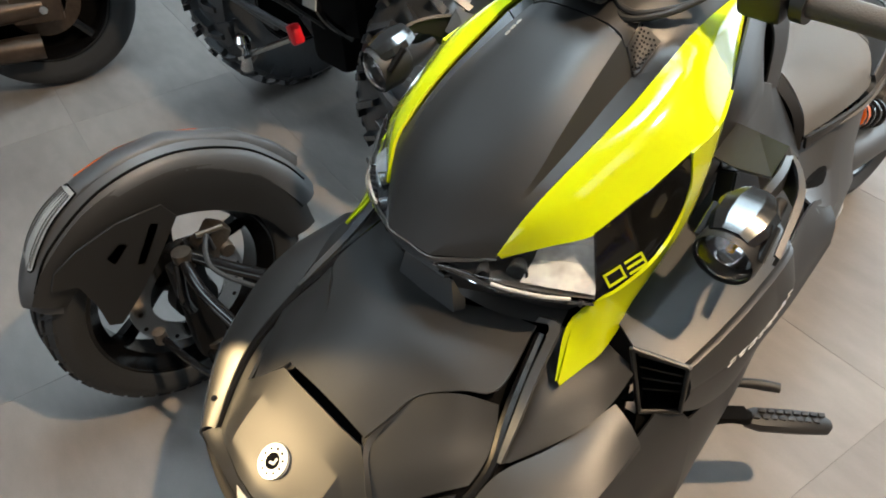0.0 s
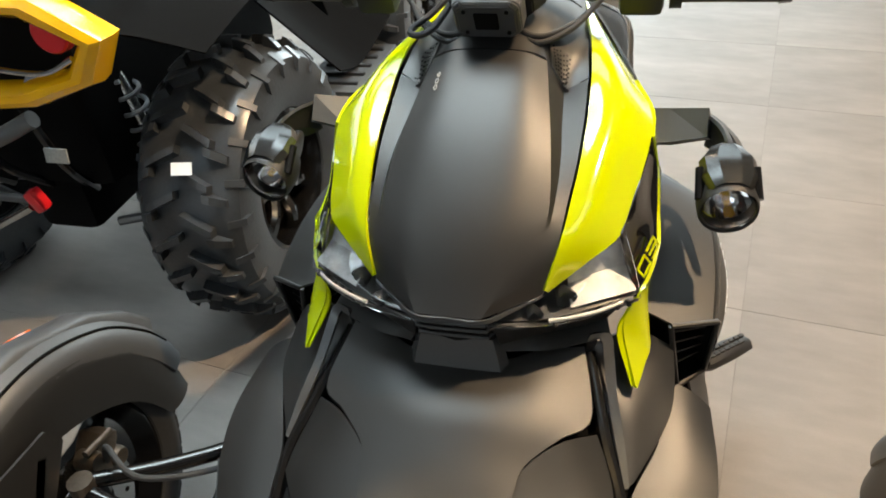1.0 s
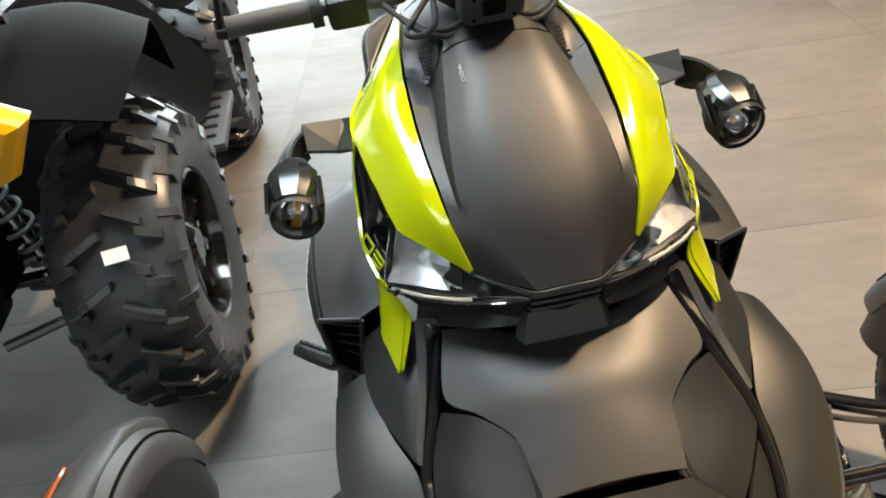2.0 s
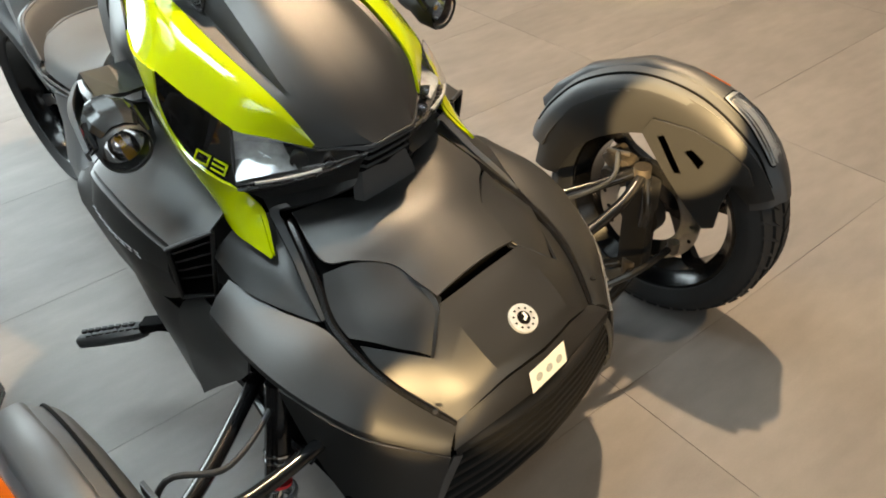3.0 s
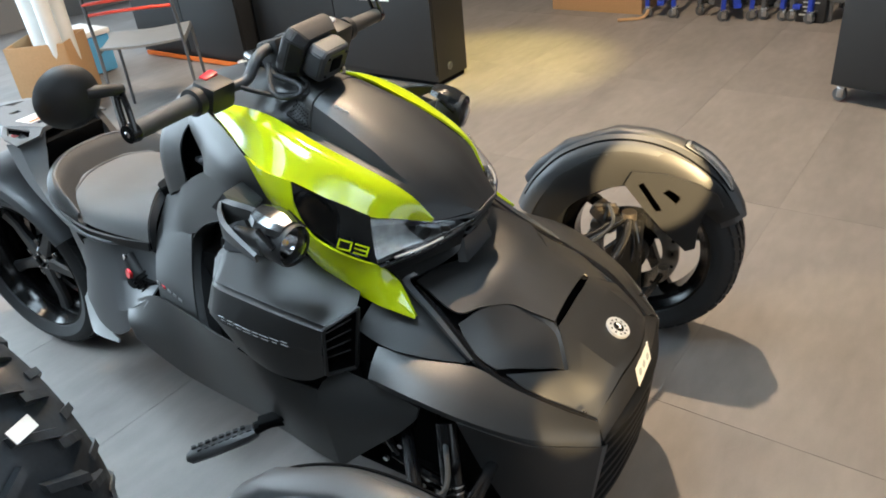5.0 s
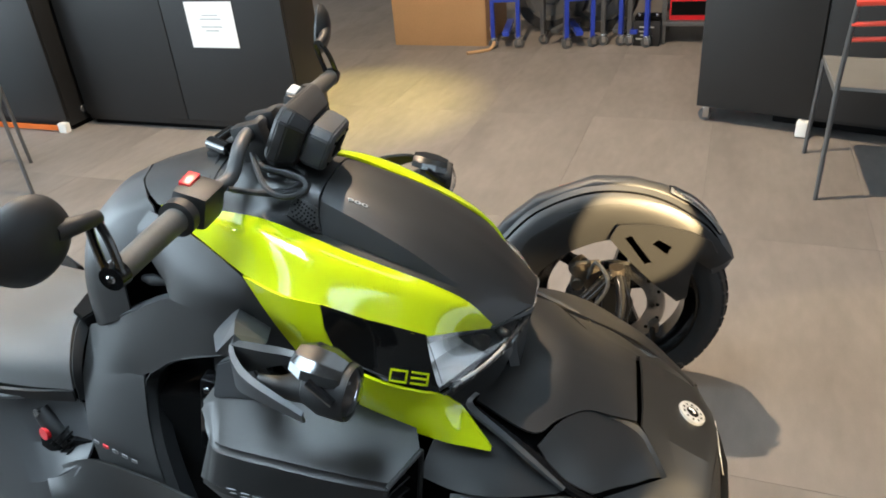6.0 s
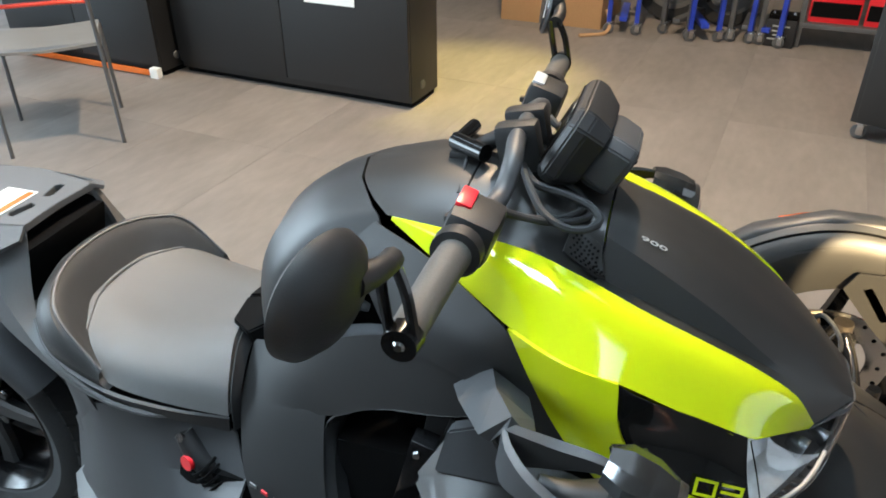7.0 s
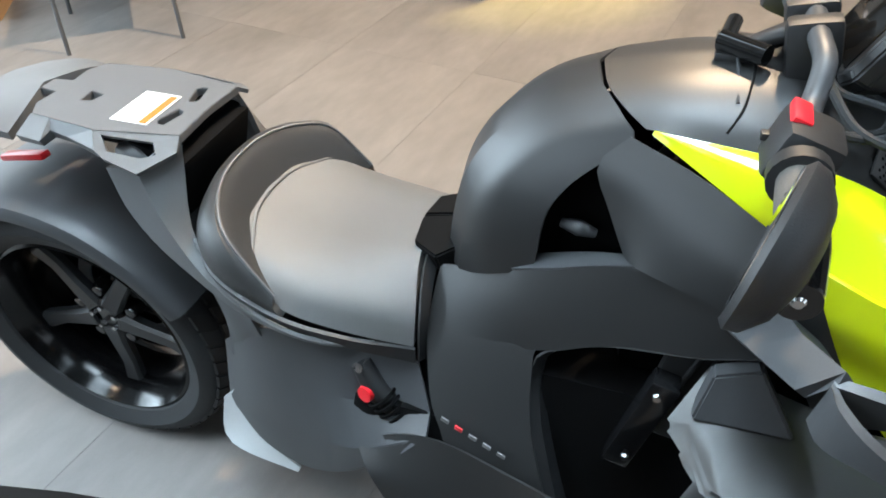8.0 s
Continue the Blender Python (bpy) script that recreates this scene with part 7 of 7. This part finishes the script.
# fog lamps on angular brackets
for s in (1, -1):
    fog = new("fog_lamp")
    fog.parent = bike
    def Q(*pts):
        return [Vector((s * x, y, z)) for x, y, z in pts]
    bm = bmesh.new()
    grid_faces(bm, [Q((0.196, -0.748, 0.752), (0.203, -0.706, 0.796), (0.212, -0.672, 0.768)), Q((0.256, -0.722, 0.780), (0.262, -0.688, 0.808), (0.266, -0.655, 0.778)), Q((0.316, -0.682, 0.798), (0.320, -0.663, 0.826), (0.322, -0.642, 0.798))][::s])
    thicken(bm, 0.016)
    part("arm_cover", bm, GUARD, fog, "grey faceted arm cover", smooth=0)
    part("upper_bracket", folded([
        [(0.312, -0.668, 0.829), (0.330, -0.612, 0.838), (0.338, -0.560, 0.836), (0.342, -0.500, 0.810)],
        [(0.322, -0.664, 0.826), (0.339, -0.610, 0.832), (0.346, -0.558, 0.831), (0.349, -0.498, 0.806)],
        [(0.322, -0.664, 0.774), (0.338, -0.610, 0.803), (0.346, -0.558, 0.818), (0.349, -0.498, 0.796)]], 16, 0.005, (1, 0, 0.5), mirror=s < 0), SATIN, fog, "satin black upper bracket arm", 20)
    part("lower_bracket", folded([
        [(0.316, -0.664, 0.828), (0.334, -0.654, 0.819), (0.357, -0.622, 0.803), (0.380, -0.544, 0.769)],
        [(0.322, -0.668, 0.826), (0.342, -0.658, 0.815), (0.366, -0.624, 0.799), (0.387, -0.545, 0.766)],
        [(0.318, -0.674, 0.772), (0.340, -0.662, 0.764), (0.363, -0.626, 0.768), (0.385, -0.545, 0.752)]], 16, 0.005, (1, -0.4, 0.3), mirror=s < 0), GUARD, fog, "satin grey lower bracket arm", 20)
    bm = bmesh.new()
    tube(bm, [Vector((s * 0.340, -0.515, 0.778)) + Vector(p) for p in ((0, -0.030, 0), (0, -0.075, -0.004), (0, -0.110, 0.006))], [0.026, 0.021, 0.008], 18)
    part("lamp_rear", bm, MATTE, fog, "black tapered lamp rear")
    FM = Matrix.Translation((s * 0.340, -0.515, 0.778)) @ pose(0, 0, 0, -8, 0, -s * 6)
    bm = bmesh.new()
    lathe(bm, [(0.030, 0.0385), (0.024, 0.0405), (-0.010, 0.040), (-0.035, 0.030), (-0.045, 0.012), (-0.046, 0.0)], 30, "y")
    bmesh.ops.recalc_face_normals(bm, faces=bm.faces)
    bmesh.ops.transform(bm, matrix=FM, verts=bm.verts)
    part("lamp_body", bm, MATTE, fog, "black lamp body")
    bm = bmesh.new()
    CAP = [(0.018, 0.018, 0.036), (0.026, -0.004, 0.043), (0.027, -0.030, 0.047), (0.016, -0.050, 0.047)]
    rows = [[FM @ Vector((-w * 1.22, y, z - 0.012)), FM @ Vector((-w, y, z - 0.003)), FM @ Vector((-w * 0.5, y, z + 0.002)), FM @ Vector((w * 0.5, y, z + 0.002)), FM @ Vector((w, y, z - 0.003)), FM @ Vector((w * 1.22, y, z - 0.012))] for w, y, z in CAP]
    grid_faces(bm, rows)
    thicken(bm, 0.006)
    part("lamp_cap", bm, SMOKED, fog, "smoked chrome cap over the lamp", smooth=20)
    for k in (-1, 1):
        bm = bmesh.new()
        tube(bm, [FM @ Vector((k * 0.038, 0.018, 0.012)), FM @ Vector((k * 0.036, -0.02, 0.036))], 0.007, 8)
        part("cap_clip", bm, TUBE, fog)
    bm = bmesh.new()
    lathe(bm, [(0.006, 0.034), (-0.006, 0.028), (-0.018, 0.014), (-0.020, 0.0)], 26, "y")
    bmesh.ops.transform(bm, matrix=FM, verts=bm.verts)
    part("reflector", bm, CHROME, fog, "bright reflector")
    bm = bmesh.new()
    lathe(bm, [(0.026, 0.036), (0.034, 0.026), (0.040, 0.012), (0.041, 0.0)], 26, "y")
    thicken(bm, 0.0025)
    bmesh.ops.transform(bm, matrix=FM, verts=bm.verts)
    part("fog_lens", bm, CLEAR, fog, "clear domed lens").visible_shadow = False
    bm = bmesh.new()
    lathe(bm, [(0.012, 0.0), (0.010, 0.005), (-0.01, 0.006)], 16, "y")
    bmesh.ops.transform(bm, matrix=FM, verts=bm.verts)
    part("bulb", bm, AMBER, fog, "small amber bulb shade")


# ---- the quad bike parked beside it, its tail towards the front of the shop ----
QUAD = Vector((1.27, -1.13, 0.0))
quad = thing("quad_bike", QUAD, "black all-terrain quad bike with amber yellow rear bumper", "quad bike")
KNOB_R, KNOB_W = 0.345, 0.27


def lug_mesh(name, x0, x1, lead0, lead1, w, h):
    """One tread lug: a slanted block from x0 to x1 across the tyre, bent to its curve."""
    bm = bmesh.new()
    rows = []
    for k in range(4):
        t = k / 3
        x = x0 + (x1 - x0) * t
        lead = lead0 + (lead1 - lead0) * t
        drop = 0.0 if abs(x) < 0.07 else 0.55 * (abs(x) - 0.07) ** 1.3 * 3
        ring = []
        for da, lift in ((-w, -0.012), (-w * 0.72, h), (w * 0.72, h), (w, -0.012)):
            r = KNOB_R - drop + lift
            a = lead + da / KNOB_R
            ring.append(Vector((x, r * math.sin(a), r * math.cos(a))))
        rows.append(ring)
    vs = grid_faces(bm, rows)
    bm.faces.new(vs[0])
    bm.faces.new(vs[-1])
    bmesh.ops.recalc_face_normals(bm, faces=bm.faces)
    me = bpy.data.meshes.new(name)
    bm.to_mesh(me)
    bm.free()
    me.materials.append(LUG_RUBBER)
    return me


LUGS = [lug_mesh("lug", 0.006, 0.078, 0.0, 0.10, 0.0115, 0.024), lug_mesh("lug", -0.006, -0.078, 0.0, 0.10, 0.0115, 0.024),
        lug_mesh("lug", 0.066, 0.112, 0.15, 0.19, 0.0125, 0.024), lug_mesh("lug", -0.066, -0.112, 0.15, 0.19, 0.0125, 0.024),
        lug_mesh("lug", 0.108, 0.142, 0.06, 0.05, 0.0125, 0.020), lug_mesh("lug", -0.108, -0.142, 0.06, 0.05, 0.0125, 0.020)]


def knobby(at, sgn):
    w = new("wheel")
    w.parent = quad
    w.matrix_local = Matrix.Translation(at)
    tyre = part("tyre", tyre_mesh(KNOB_R, KNOB_W, 0.185), LUG_RUBBER, w, "chunky off-road tyre")
    for k in range(22):
        for j, me in enumerate(LUGS):
            lug = new("lug", me)
            lug.parent = tyre
            lug.matrix_local = pose(0, 0, 0, -(360 / 22) * (k + (0.5 if j % 2 else 0.0)), 0, 0)
    bm = bmesh.new()
    lathe(bm, [(-0.11, 0.190), (-0.115, 0.178), (-0.06, 0.165), (0.05, 0.160), (0.115, 0.178), (0.11, 0.190)], 44, "x")
    part("rim", bm, RIM, w)
    for k in range(7):
        bm = bmesh.new()
        a = 2 * math.pi * k / 7
        tube(bm, [(sgn * 0.055, 0.05 * math.cos(a), 0.05 * math.sin(a)), (sgn * 0.070, 0.11 * math.cos(a + 0.1), 0.11 * math.sin(a + 0.1)), (sgn * 0.060, 0.165 * math.cos(a + 0.12), 0.165 * math.sin(a + 0.12))], [0.022, 0.018, 0.024], 8)
        part("spoke", bm, RIM, w)
    bm = bmesh.new()
    lathe(bm, [(sgn * 0.0, 0.07), (sgn * 0.075, 0.065), (sgn * 0.095, 0.04), (sgn * 0.095, 0.0)], 24, "x")
    part("hub", bm, RIM, w)
    # Dark disc added so that bright floor doesn't show through the wheel.
    bm = bmesh.new()
    lathe(bm, [(-sgn * 0.020, 0.0), (-sgn * 0.020, 0.172), (-sgn * 0.030, 0.172), (-sgn * 0.030, 0.0)], 36, "x")
    bmesh.ops.recalc_face_normals(bm, faces=bm.faces)
    part("wheel_backing", bm, DARK, w, "black disc added to close the see-through wheel")
    for k in range(4):
        bm = bmesh.new()
        a = math.pi / 4 + math.pi / 2 * k
        lathe(bm, [(sgn * 0.07, 0.010), (sgn * 0.098, 0.008), (sgn * 0.098, 0)], 6, "x", (0, 0.05 * math.cos(a), 0.05 * math.sin(a)))
        part("wheel_nut", bm, STEEL, w)
    return w


for sx, y in ((-1, 0.0), (1, 0.0), (-1, -1.32), (1, -1.32)):
    knobby((sx * 0.50, y, 0.362), sx)
bm = bmesh.new()
box(bm, (-0.527, 0.318, 0.576), (0.048, 0.002, 0.028), pose(0, 0, 0, 34, 0, 8))
part("tyre_tag", bm, WHITE, quad, "white paper tag on the tyre", smooth=0)

for sx in (-1, 1):
    bm = bmesh.new()
    tube(bm, [(sx * 0.08, 0.0, 0.36), (sx * 0.36, 0.0, 0.362)], 0.018, 12)
    part("drive_shaft", bm, TUBE, quad)
    bm = bmesh.new()
    line = []
    for k in range(9):
        line.append((sx * (0.24 + 0.016 * k), 0.0, 0.362))
    tube(bm, line, [0.045 if k % 2 else 0.034 for k in range(9)], 14, steps=60)
    part("joint_boot", bm, RUBBER, quad, "ribbed black rubber boot")
    for z, dy in ((0.27, 0.10), (0.27, -0.14), (0.45, 0.08), (0.45, -0.10)):
        bm = bmesh.new()
        tube(bm, [(sx * 0.10, dy, z - 0.02), (sx * 0.36, dy * 0.3, z + 0.01)], 0.014, 8)
        part("wishbone", bm, GREY_METAL, quad)
    bm = bmesh.new()
    tube(bm, [(sx * 0.30, 0.06, 0.33), (sx * 0.20, 0.04, 0.72)], 0.018, 10)
    part("damper", bm, STEEL, quad)
    bm = bmesh.new()
    a, b = Vector((sx * 0.285, 0.057, 0.40)), Vector((sx * 0.215, 0.043, 0.66))
    tube(bm, [a.lerp(b, k / 50) + Vector((math.cos(k * 0.8), math.sin(k * 0.8), 0)) * 0.036 for k in range(51)], 0.006, 6, steps=180)
    part("spring", bm, GREY_METAL, quad, "grey coil spring")
    bm = bmesh.new()
    lathe(bm, [(0.0, 0.0), (0.004, 0.034), (0.0, 0.038), (-0.02, 0.040), (-0.02, 0)], 24, "y", (sx * 0.375, 0.392, 0.905))
    bmesh.ops.scale(bm, vec=(1.05, 1, 1), verts=bm.verts)
    part("tail_lamp", bm, RED, quad, "round red tail lamp")
    part("rear_fender", sheet([
        [(sx * 0.30, 0.30, 0.86), (sx * 0.46, 0.28, 0.86), (sx * 0.60, 0.22, 0.80)],
        [(sx * 0.30, 0.00, 0.93), (sx * 0.48, 0.00, 0.92), (sx * 0.64, 0.00, 0.86)],
        [(sx * 0.30, -0.30, 0.90), (sx * 0.46, -0.32, 0.88), (sx * 0.585, -0.36, 0.80)],
        [(sx * 0.30, -0.46, 0.78), (sx * 0.46, -0.48, 0.72), (sx * 0.565, -0.50, 0.62)]], 12, 14, 0.005, flip=sx > 0), DARK, quad, "matte black rear fender")
    part("side_panel", sheet([
        [(sx * 0.28, -0.40, 0.80), (sx * 0.40, -0.50, 0.60), (sx * 0.55, -0.55, 0.42)],
        [(sx * 0.26, -0.70, 0.78), (sx * 0.36, -0.72, 0.58), (sx * 0.56, -0.72, 0.38)],
        [(sx * 0.28, -1.00, 0.84), (sx * 0.44, -0.98, 0.66), (sx * 0.60, -0.94, 0.46)]], 10, 10, 0.006, flip=sx > 0), DARK, quad, "black plastic side panel")
    bm = bmesh.new()
    box(bm, (sx * 0.52, -0.70, 0.36), (0.22, 0.40, 0.03), None, 0.008)
    board = part("foot_board", bm, GUARD, quad, "grey foot board with ribs")
    for k in range(5):
        bm = bmesh.new()
        box(bm, (sx * 0.52, -0.84 + 0.07 * k, 0.379), (0.16, 0.018, 0.012), None, 0.003)
        part("rib", bm, MATTE, board)
bm = bmesh.new()
tube(bm, [(-0.271, 0.395, 0.725), (-0.155, 0.41, 0.676), (0.060, 0.41, 0.612), (0.302, 0.40, 0.583)], 0.019, 12)
part("lower_bumper_tube", bm, GREY_METAL, quad, "grey bowed bumper tube")
for a, b in (((0.425, 0.32, 0.476), (-0.093, 0.32, 0.462)), ((0.36, 0.30, 0.455), (0.05, 0.30, 0.430))):
    bm = bmesh.new()
    tube(bm, [a, b], 0.011, 8)
    part("tie_bar", bm, GREY_METAL, quad, "grey tie bar")
bm = bmesh.new()
tube(bm, [(-0.092, 0.335, 0.453), (0.174, 0.335, 0.318)], 0.0105, 10)
part("tow_bar", bm, STEEL, quad, "bright tow bar")
for x in (-0.117, 0.362):
    bm = bmesh.new()
    box(bm, (x, 0.335, 0.474), (0.032, 0.036, 0.060), pose(0, 0, 0, 0, 24, 0), 0.011)
    part("tow_clip", bm, RED, quad, "red tow clip")
bm = bmesh.new()
lathe(bm, [(0.312, 0.0), (0.316, 0.018), (0.338, 0.028), (0.360, 0.020), (0.366, 0.0)], 18, "z", (0.235, 0.335, 0.0))
part("tow_ball", bm, CHROME, quad, "bright tow ball")
bm = bmesh.new()
tube(bm, [(0.222, 0.335, 0.325), (0.235, 0.335, 0.285), (0.252, 0.335, 0.235)], [0.017, 0.014, 0.022], 12)
box(bm, (0.205, 0.32, 0.300), (0.05, 0.10, 0.014), pose(0, 0, 0, 0, 26, 0), 0.003)
part("tow_hitch", bm, STEEL, quad, "bright steel tow hitch")
for x in (-0.16, 0.0, 0.16):
    bm = bmesh.new()
    tube(bm, [(x, 0.31, 0.73), (x * 1.2, 0.29, 0.55), (x * 0.8, 0.16, 0.40)], 0.012, 8)
    part("frame_tube", bm, TUBE, quad)
bm = bmesh.new()
box(bm, (0, 0.05, 0.36), (0.18, 0.24, 0.20), None, 0.03)
part("differential", bm, DARK, quad)
bm = bmesh.new()
box(bm, (0, -0.30, 0.60), (0.46, 1.0, 0.36), None, 0.05)
part("chassis_cover", bm, DARK, quad)
bm = bmesh.new()
box(bm, (0, -1.05, 0.72), (0.50, 0.60, 0.36), None, 0.06)
part("front_cover", bm, MATTE, quad)
part("quad_seat", sheet([[(0.17, 0.22, 0.92), (0, 0.22, 0.96)], [(0.18, -0.10, 0.93), (0, -0.10, 0.98)], [(0.15, -0.45, 0.86), (0, -0.45, 0.91)], [(0.12, -0.70, 0.90), (0, -0.70, 0.94)]], 8, 16, 0.03, both=True, flip=True), SEAT, quad, "black vinyl seat")
# bumper: an angular amber ring round the tail lamps
HOOK = [(0.114, 0.738), (0.321, 0.757), (0.475, 0.812), (0.530, 0.905), (0.400, 0.985), (0.200, 0.990)]
for sx in (-1, 1):
    bm = bmesh.new()
    rows = []
    for x, z in HOOK:
        o, i_ = Vector((sx * x, 0, z)), Vector((sx * x * 0.86, 0, 0.87 + (z - 0.87) * 0.60))
        rows.append([o.lerp(i_, t) + Vector((0, y, 0)) for t, y in ((0.08, 0.355), (0.0, 0.385), (0.14, 0.412), (0.40, 0.422), (0.70, 0.420), (0.92, 0.405), (1.0, 0.380), (0.90, 0.355))])
    vs = grid_faces(bm, rows, closed=True)
    bm.faces.new(vs[0])
    bm.faces.new(vs[-1])
    bmesh.ops.recalc_face_normals(bm, faces=bm.faces)
    part("rear_bumper", bm, AMBER, quad, "amber yellow hooked bumper piece", smooth=32)
for sx in (-1, 1):
    bm = bmesh.new()
    tube(bm, [(sx * 0.30, 0.38, 0.80), (sx * 0.20, 0.15, 0.72)], 0.02, 8)
    part("bumper_stay", bm, TUBE, quad)
    bm = bmesh.new()
    tube(bm, [(sx * 0.44, 0.408, 0.865), (sx * 0.36, 0.412, 0.835), (sx * 0.22, 0.412, 0.845)], 0.006, 8)
    part("lamp_trim", bm, STEEL, quad, "thin bright lamp trim")
    bm = bmesh.new()
    box(bm, (sx * 0.233, 0.34, 0.604), (0.060, 0.004, 0.034), pose(0, 0, 0, 12, 0, 0), 0.001)
    part("fender_label", bm, PALE, quad, "pale label on the tail", smooth=0)
bm = bmesh.new()
box(bm, (0, 0.33, 0.87), (0.80, 0.06, 0.16), None, 0.02)
part("tail_panel", bm, DARK, quad)
for y in (0.30, 0.10, -0.10):
    bm = bmesh.new()
    tube(bm, [(-0.45, y, 0.99), (0.45, y, 0.99)], 0.011, 8)
    part("rack_bar", bm, TUBE, quad)
for sx in (-0.42, -0.14, 0.14, 0.42):
    bm = bmesh.new()
    tube(bm, [(sx, 0.33, 0.985), (sx, 0.1, 0.99), (sx, -0.15, 0.985)], 0.011, 8)
    part("rack_rail", bm, TUBE, quad)

# ---- a second motorcycle further off, of which the wheel and swing arm come into view ----
AT2 = pose(2.43, -0.465, 0, 0, 0, -14)
moto = thing("motorcycle", AT2, "dark road motorcycle with a black road tyre", "motorcycle")
bm2 = tyre_mesh(0.335, 0.16, 0.235)
w = new("wheel")
w.parent = moto
w.matrix_local = Matrix.Translation((0, 0, 0.335))
part("tyre", bm2, RUBBER, w)
bm = bmesh.new()
lathe(bm, [(-0.06, 0.24), (-0.065, 0.225), (-0.03, 0.21), (0.03, 0.21), (0.065, 0.225), (0.06, 0.24)], 48, "x")
part("rim", bm, RIM, w)
bm = bmesh.new()
lathe(bm, [(0.02, 0.0), (0.02, 0.215), (0.026, 0.215), (0.026, 0.0)], 40, "x")
bmesh.ops.recalc_face_normals(bm, faces=bm.faces)
part("drive_case", bm, DARK, w, "black drive case inside the wheel")
bm = bmesh.new()
lathe(bm, [(-0.052, 0.085), (-0.052, 0.135), (-0.047, 0.135), (-0.047, 0.085), (-0.052, 0.085)], 40, "x")
part("brake_disc", bm, BROWN, w, "brown brake disc")
for k in range(5):
    bm = bmesh.new()
    a = 2 * math.pi * k / 5 + 0.3
    tube(bm, [(-0.02, 0.04 * math.cos(a), 0.04 * math.sin(a)), (-0.03, 0.215 * math.cos(a), 0.215 * math.sin(a))], [0.026, 0.018], 8)
    part("spoke", bm, RIM, w)
bm = bmesh.new()
lathe(bm, [(-0.06, 0.0), (-0.06, 0.045), (0.06, 0.045), (0.06, 0.0)], 20, "x")
part("hub", bm, CAST, w)
bm = bmesh.new()
tube(bm, [(-0.11, 0.0, 0.335), (-0.12, 0.30, 0.36), (-0.10, 0.62, 0.42)], [0.040, 0.048, 0.055], 12)
box(bm, (-0.125, 0.02, 0.335), (0.03, 0.17, 0.10), pose(0, 0, 0, 6, 0, 0), 0.012)
box(bm, (-0.120, -0.02, 0.47), (0.05, 0.12, 0.06), pose(0, 0, 0, 25, 0, 0), 0.012)
part("swing_arm", bm, BROWN, moto, "blotchy brown cast swing arm")
bm = bmesh.new()
lathe(bm, [(-0.142, 0.018), (-0.158, 0.016), (-0.158, 0.0)], 6, "x", (0, 0.0, 0.335))
part("axle_nut", bm, STEEL, moto)
bm = bmesh.new()
tube(bm, [(-0.13, 0.05, 0.20), (-0.14, 0.45, 0.24), (-0.12, 0.80, 0.28)], [0.045, 0.045, 0.03], 14)
part("silencer", bm, BROWN, moto, "blotchy brown silencer")
bm = bmesh.new()
tube(bm, [(-0.09, 0.10, 0.37), (-0.06, 0.38, 0.80)], 0.02, 8)
part("damper", bm, STEEL, moto)
bm = bmesh.new()
box(bm, (0, 0.62, 0.52), (0.26, 0.62, 0.40), None, 0.06)
part("engine", bm, DARK, moto)
bm = bmesh.new()
lathe(bm, [(-0.125, 0.24), (-0.12, 0.36), (-0.06, 0.40), (0.06, 0.40), (0.12, 0.36), (0.125, 0.24)], 24, "x", (0, 0, 0.335), 20, 150)
thicken(bm, 0.004)
part("mudguard", bm, MATTE, moto)
part("motorcycle_seat", sheet([[(0.12, -0.15, 0.80), (0, -0.15, 0.84)], [(0.14, 0.3, 0.78), (0, 0.3, 0.82)], [(0.12, 0.8, 0.86), (0, 0.8, 0.92)]], 8, 10, 0.04, both=True, flip=False), SEAT, moto)


# ---- floor tiles: 1.22 by 0.61 m, laid in straight rows ----
def tile_mesh(w, d, chamfer=0.0003, joint=0.0006):
    bm = bmesh.new()
    a, b = w / 2 - joint, d / 2 - joint
    low = [bm.verts.new(p) for p in ((-a, -b, -0.012), (a, -b, -0.012), (a, b, -0.012), (-a, b, -0.012))]
    mid = [bm.verts.new(p) for p in ((-a, -b, -chamfer), (a, -b, -chamfer), (a, b, -chamfer), (-a, b, -chamfer))]
    c = chamfer
    top = [bm.verts.new(p) for p in ((-a + c, -b + c, 0), (a - c, -b + c, 0), (a - c, b - c, 0), (-a + c, b - c, 0))]
    bm.faces.new(top)
    for i in range(4):
        j = (i + 1) % 4
        bm.faces.new((low[i], low[j], mid[j], mid[i]))
        bm.faces.new((mid[i], mid[j], top[j], top[i]))
    me = bpy.data.meshes.new("tile")
    bm.to_mesh(me)
    bm.free()
    me.materials.append(TILE)
    return me


TILE_MESH = tile_mesh(1.22, 0.61)
rng = random.Random(4)
for i in range(-5, 5):
    for j in range(-12, 12):
        u, v = -0.35 + 1.22 * (i + 0.5), -0.035 + 0.61 * (j + 0.5)
        if abs(u) > 6.3 or abs(v) > 7.3:
            continue
        tile = new("tile", TILE_MESH)
        tile.parent = floor
        tile.location = (u, v, rng.uniform(-0.0002, 0.0002))
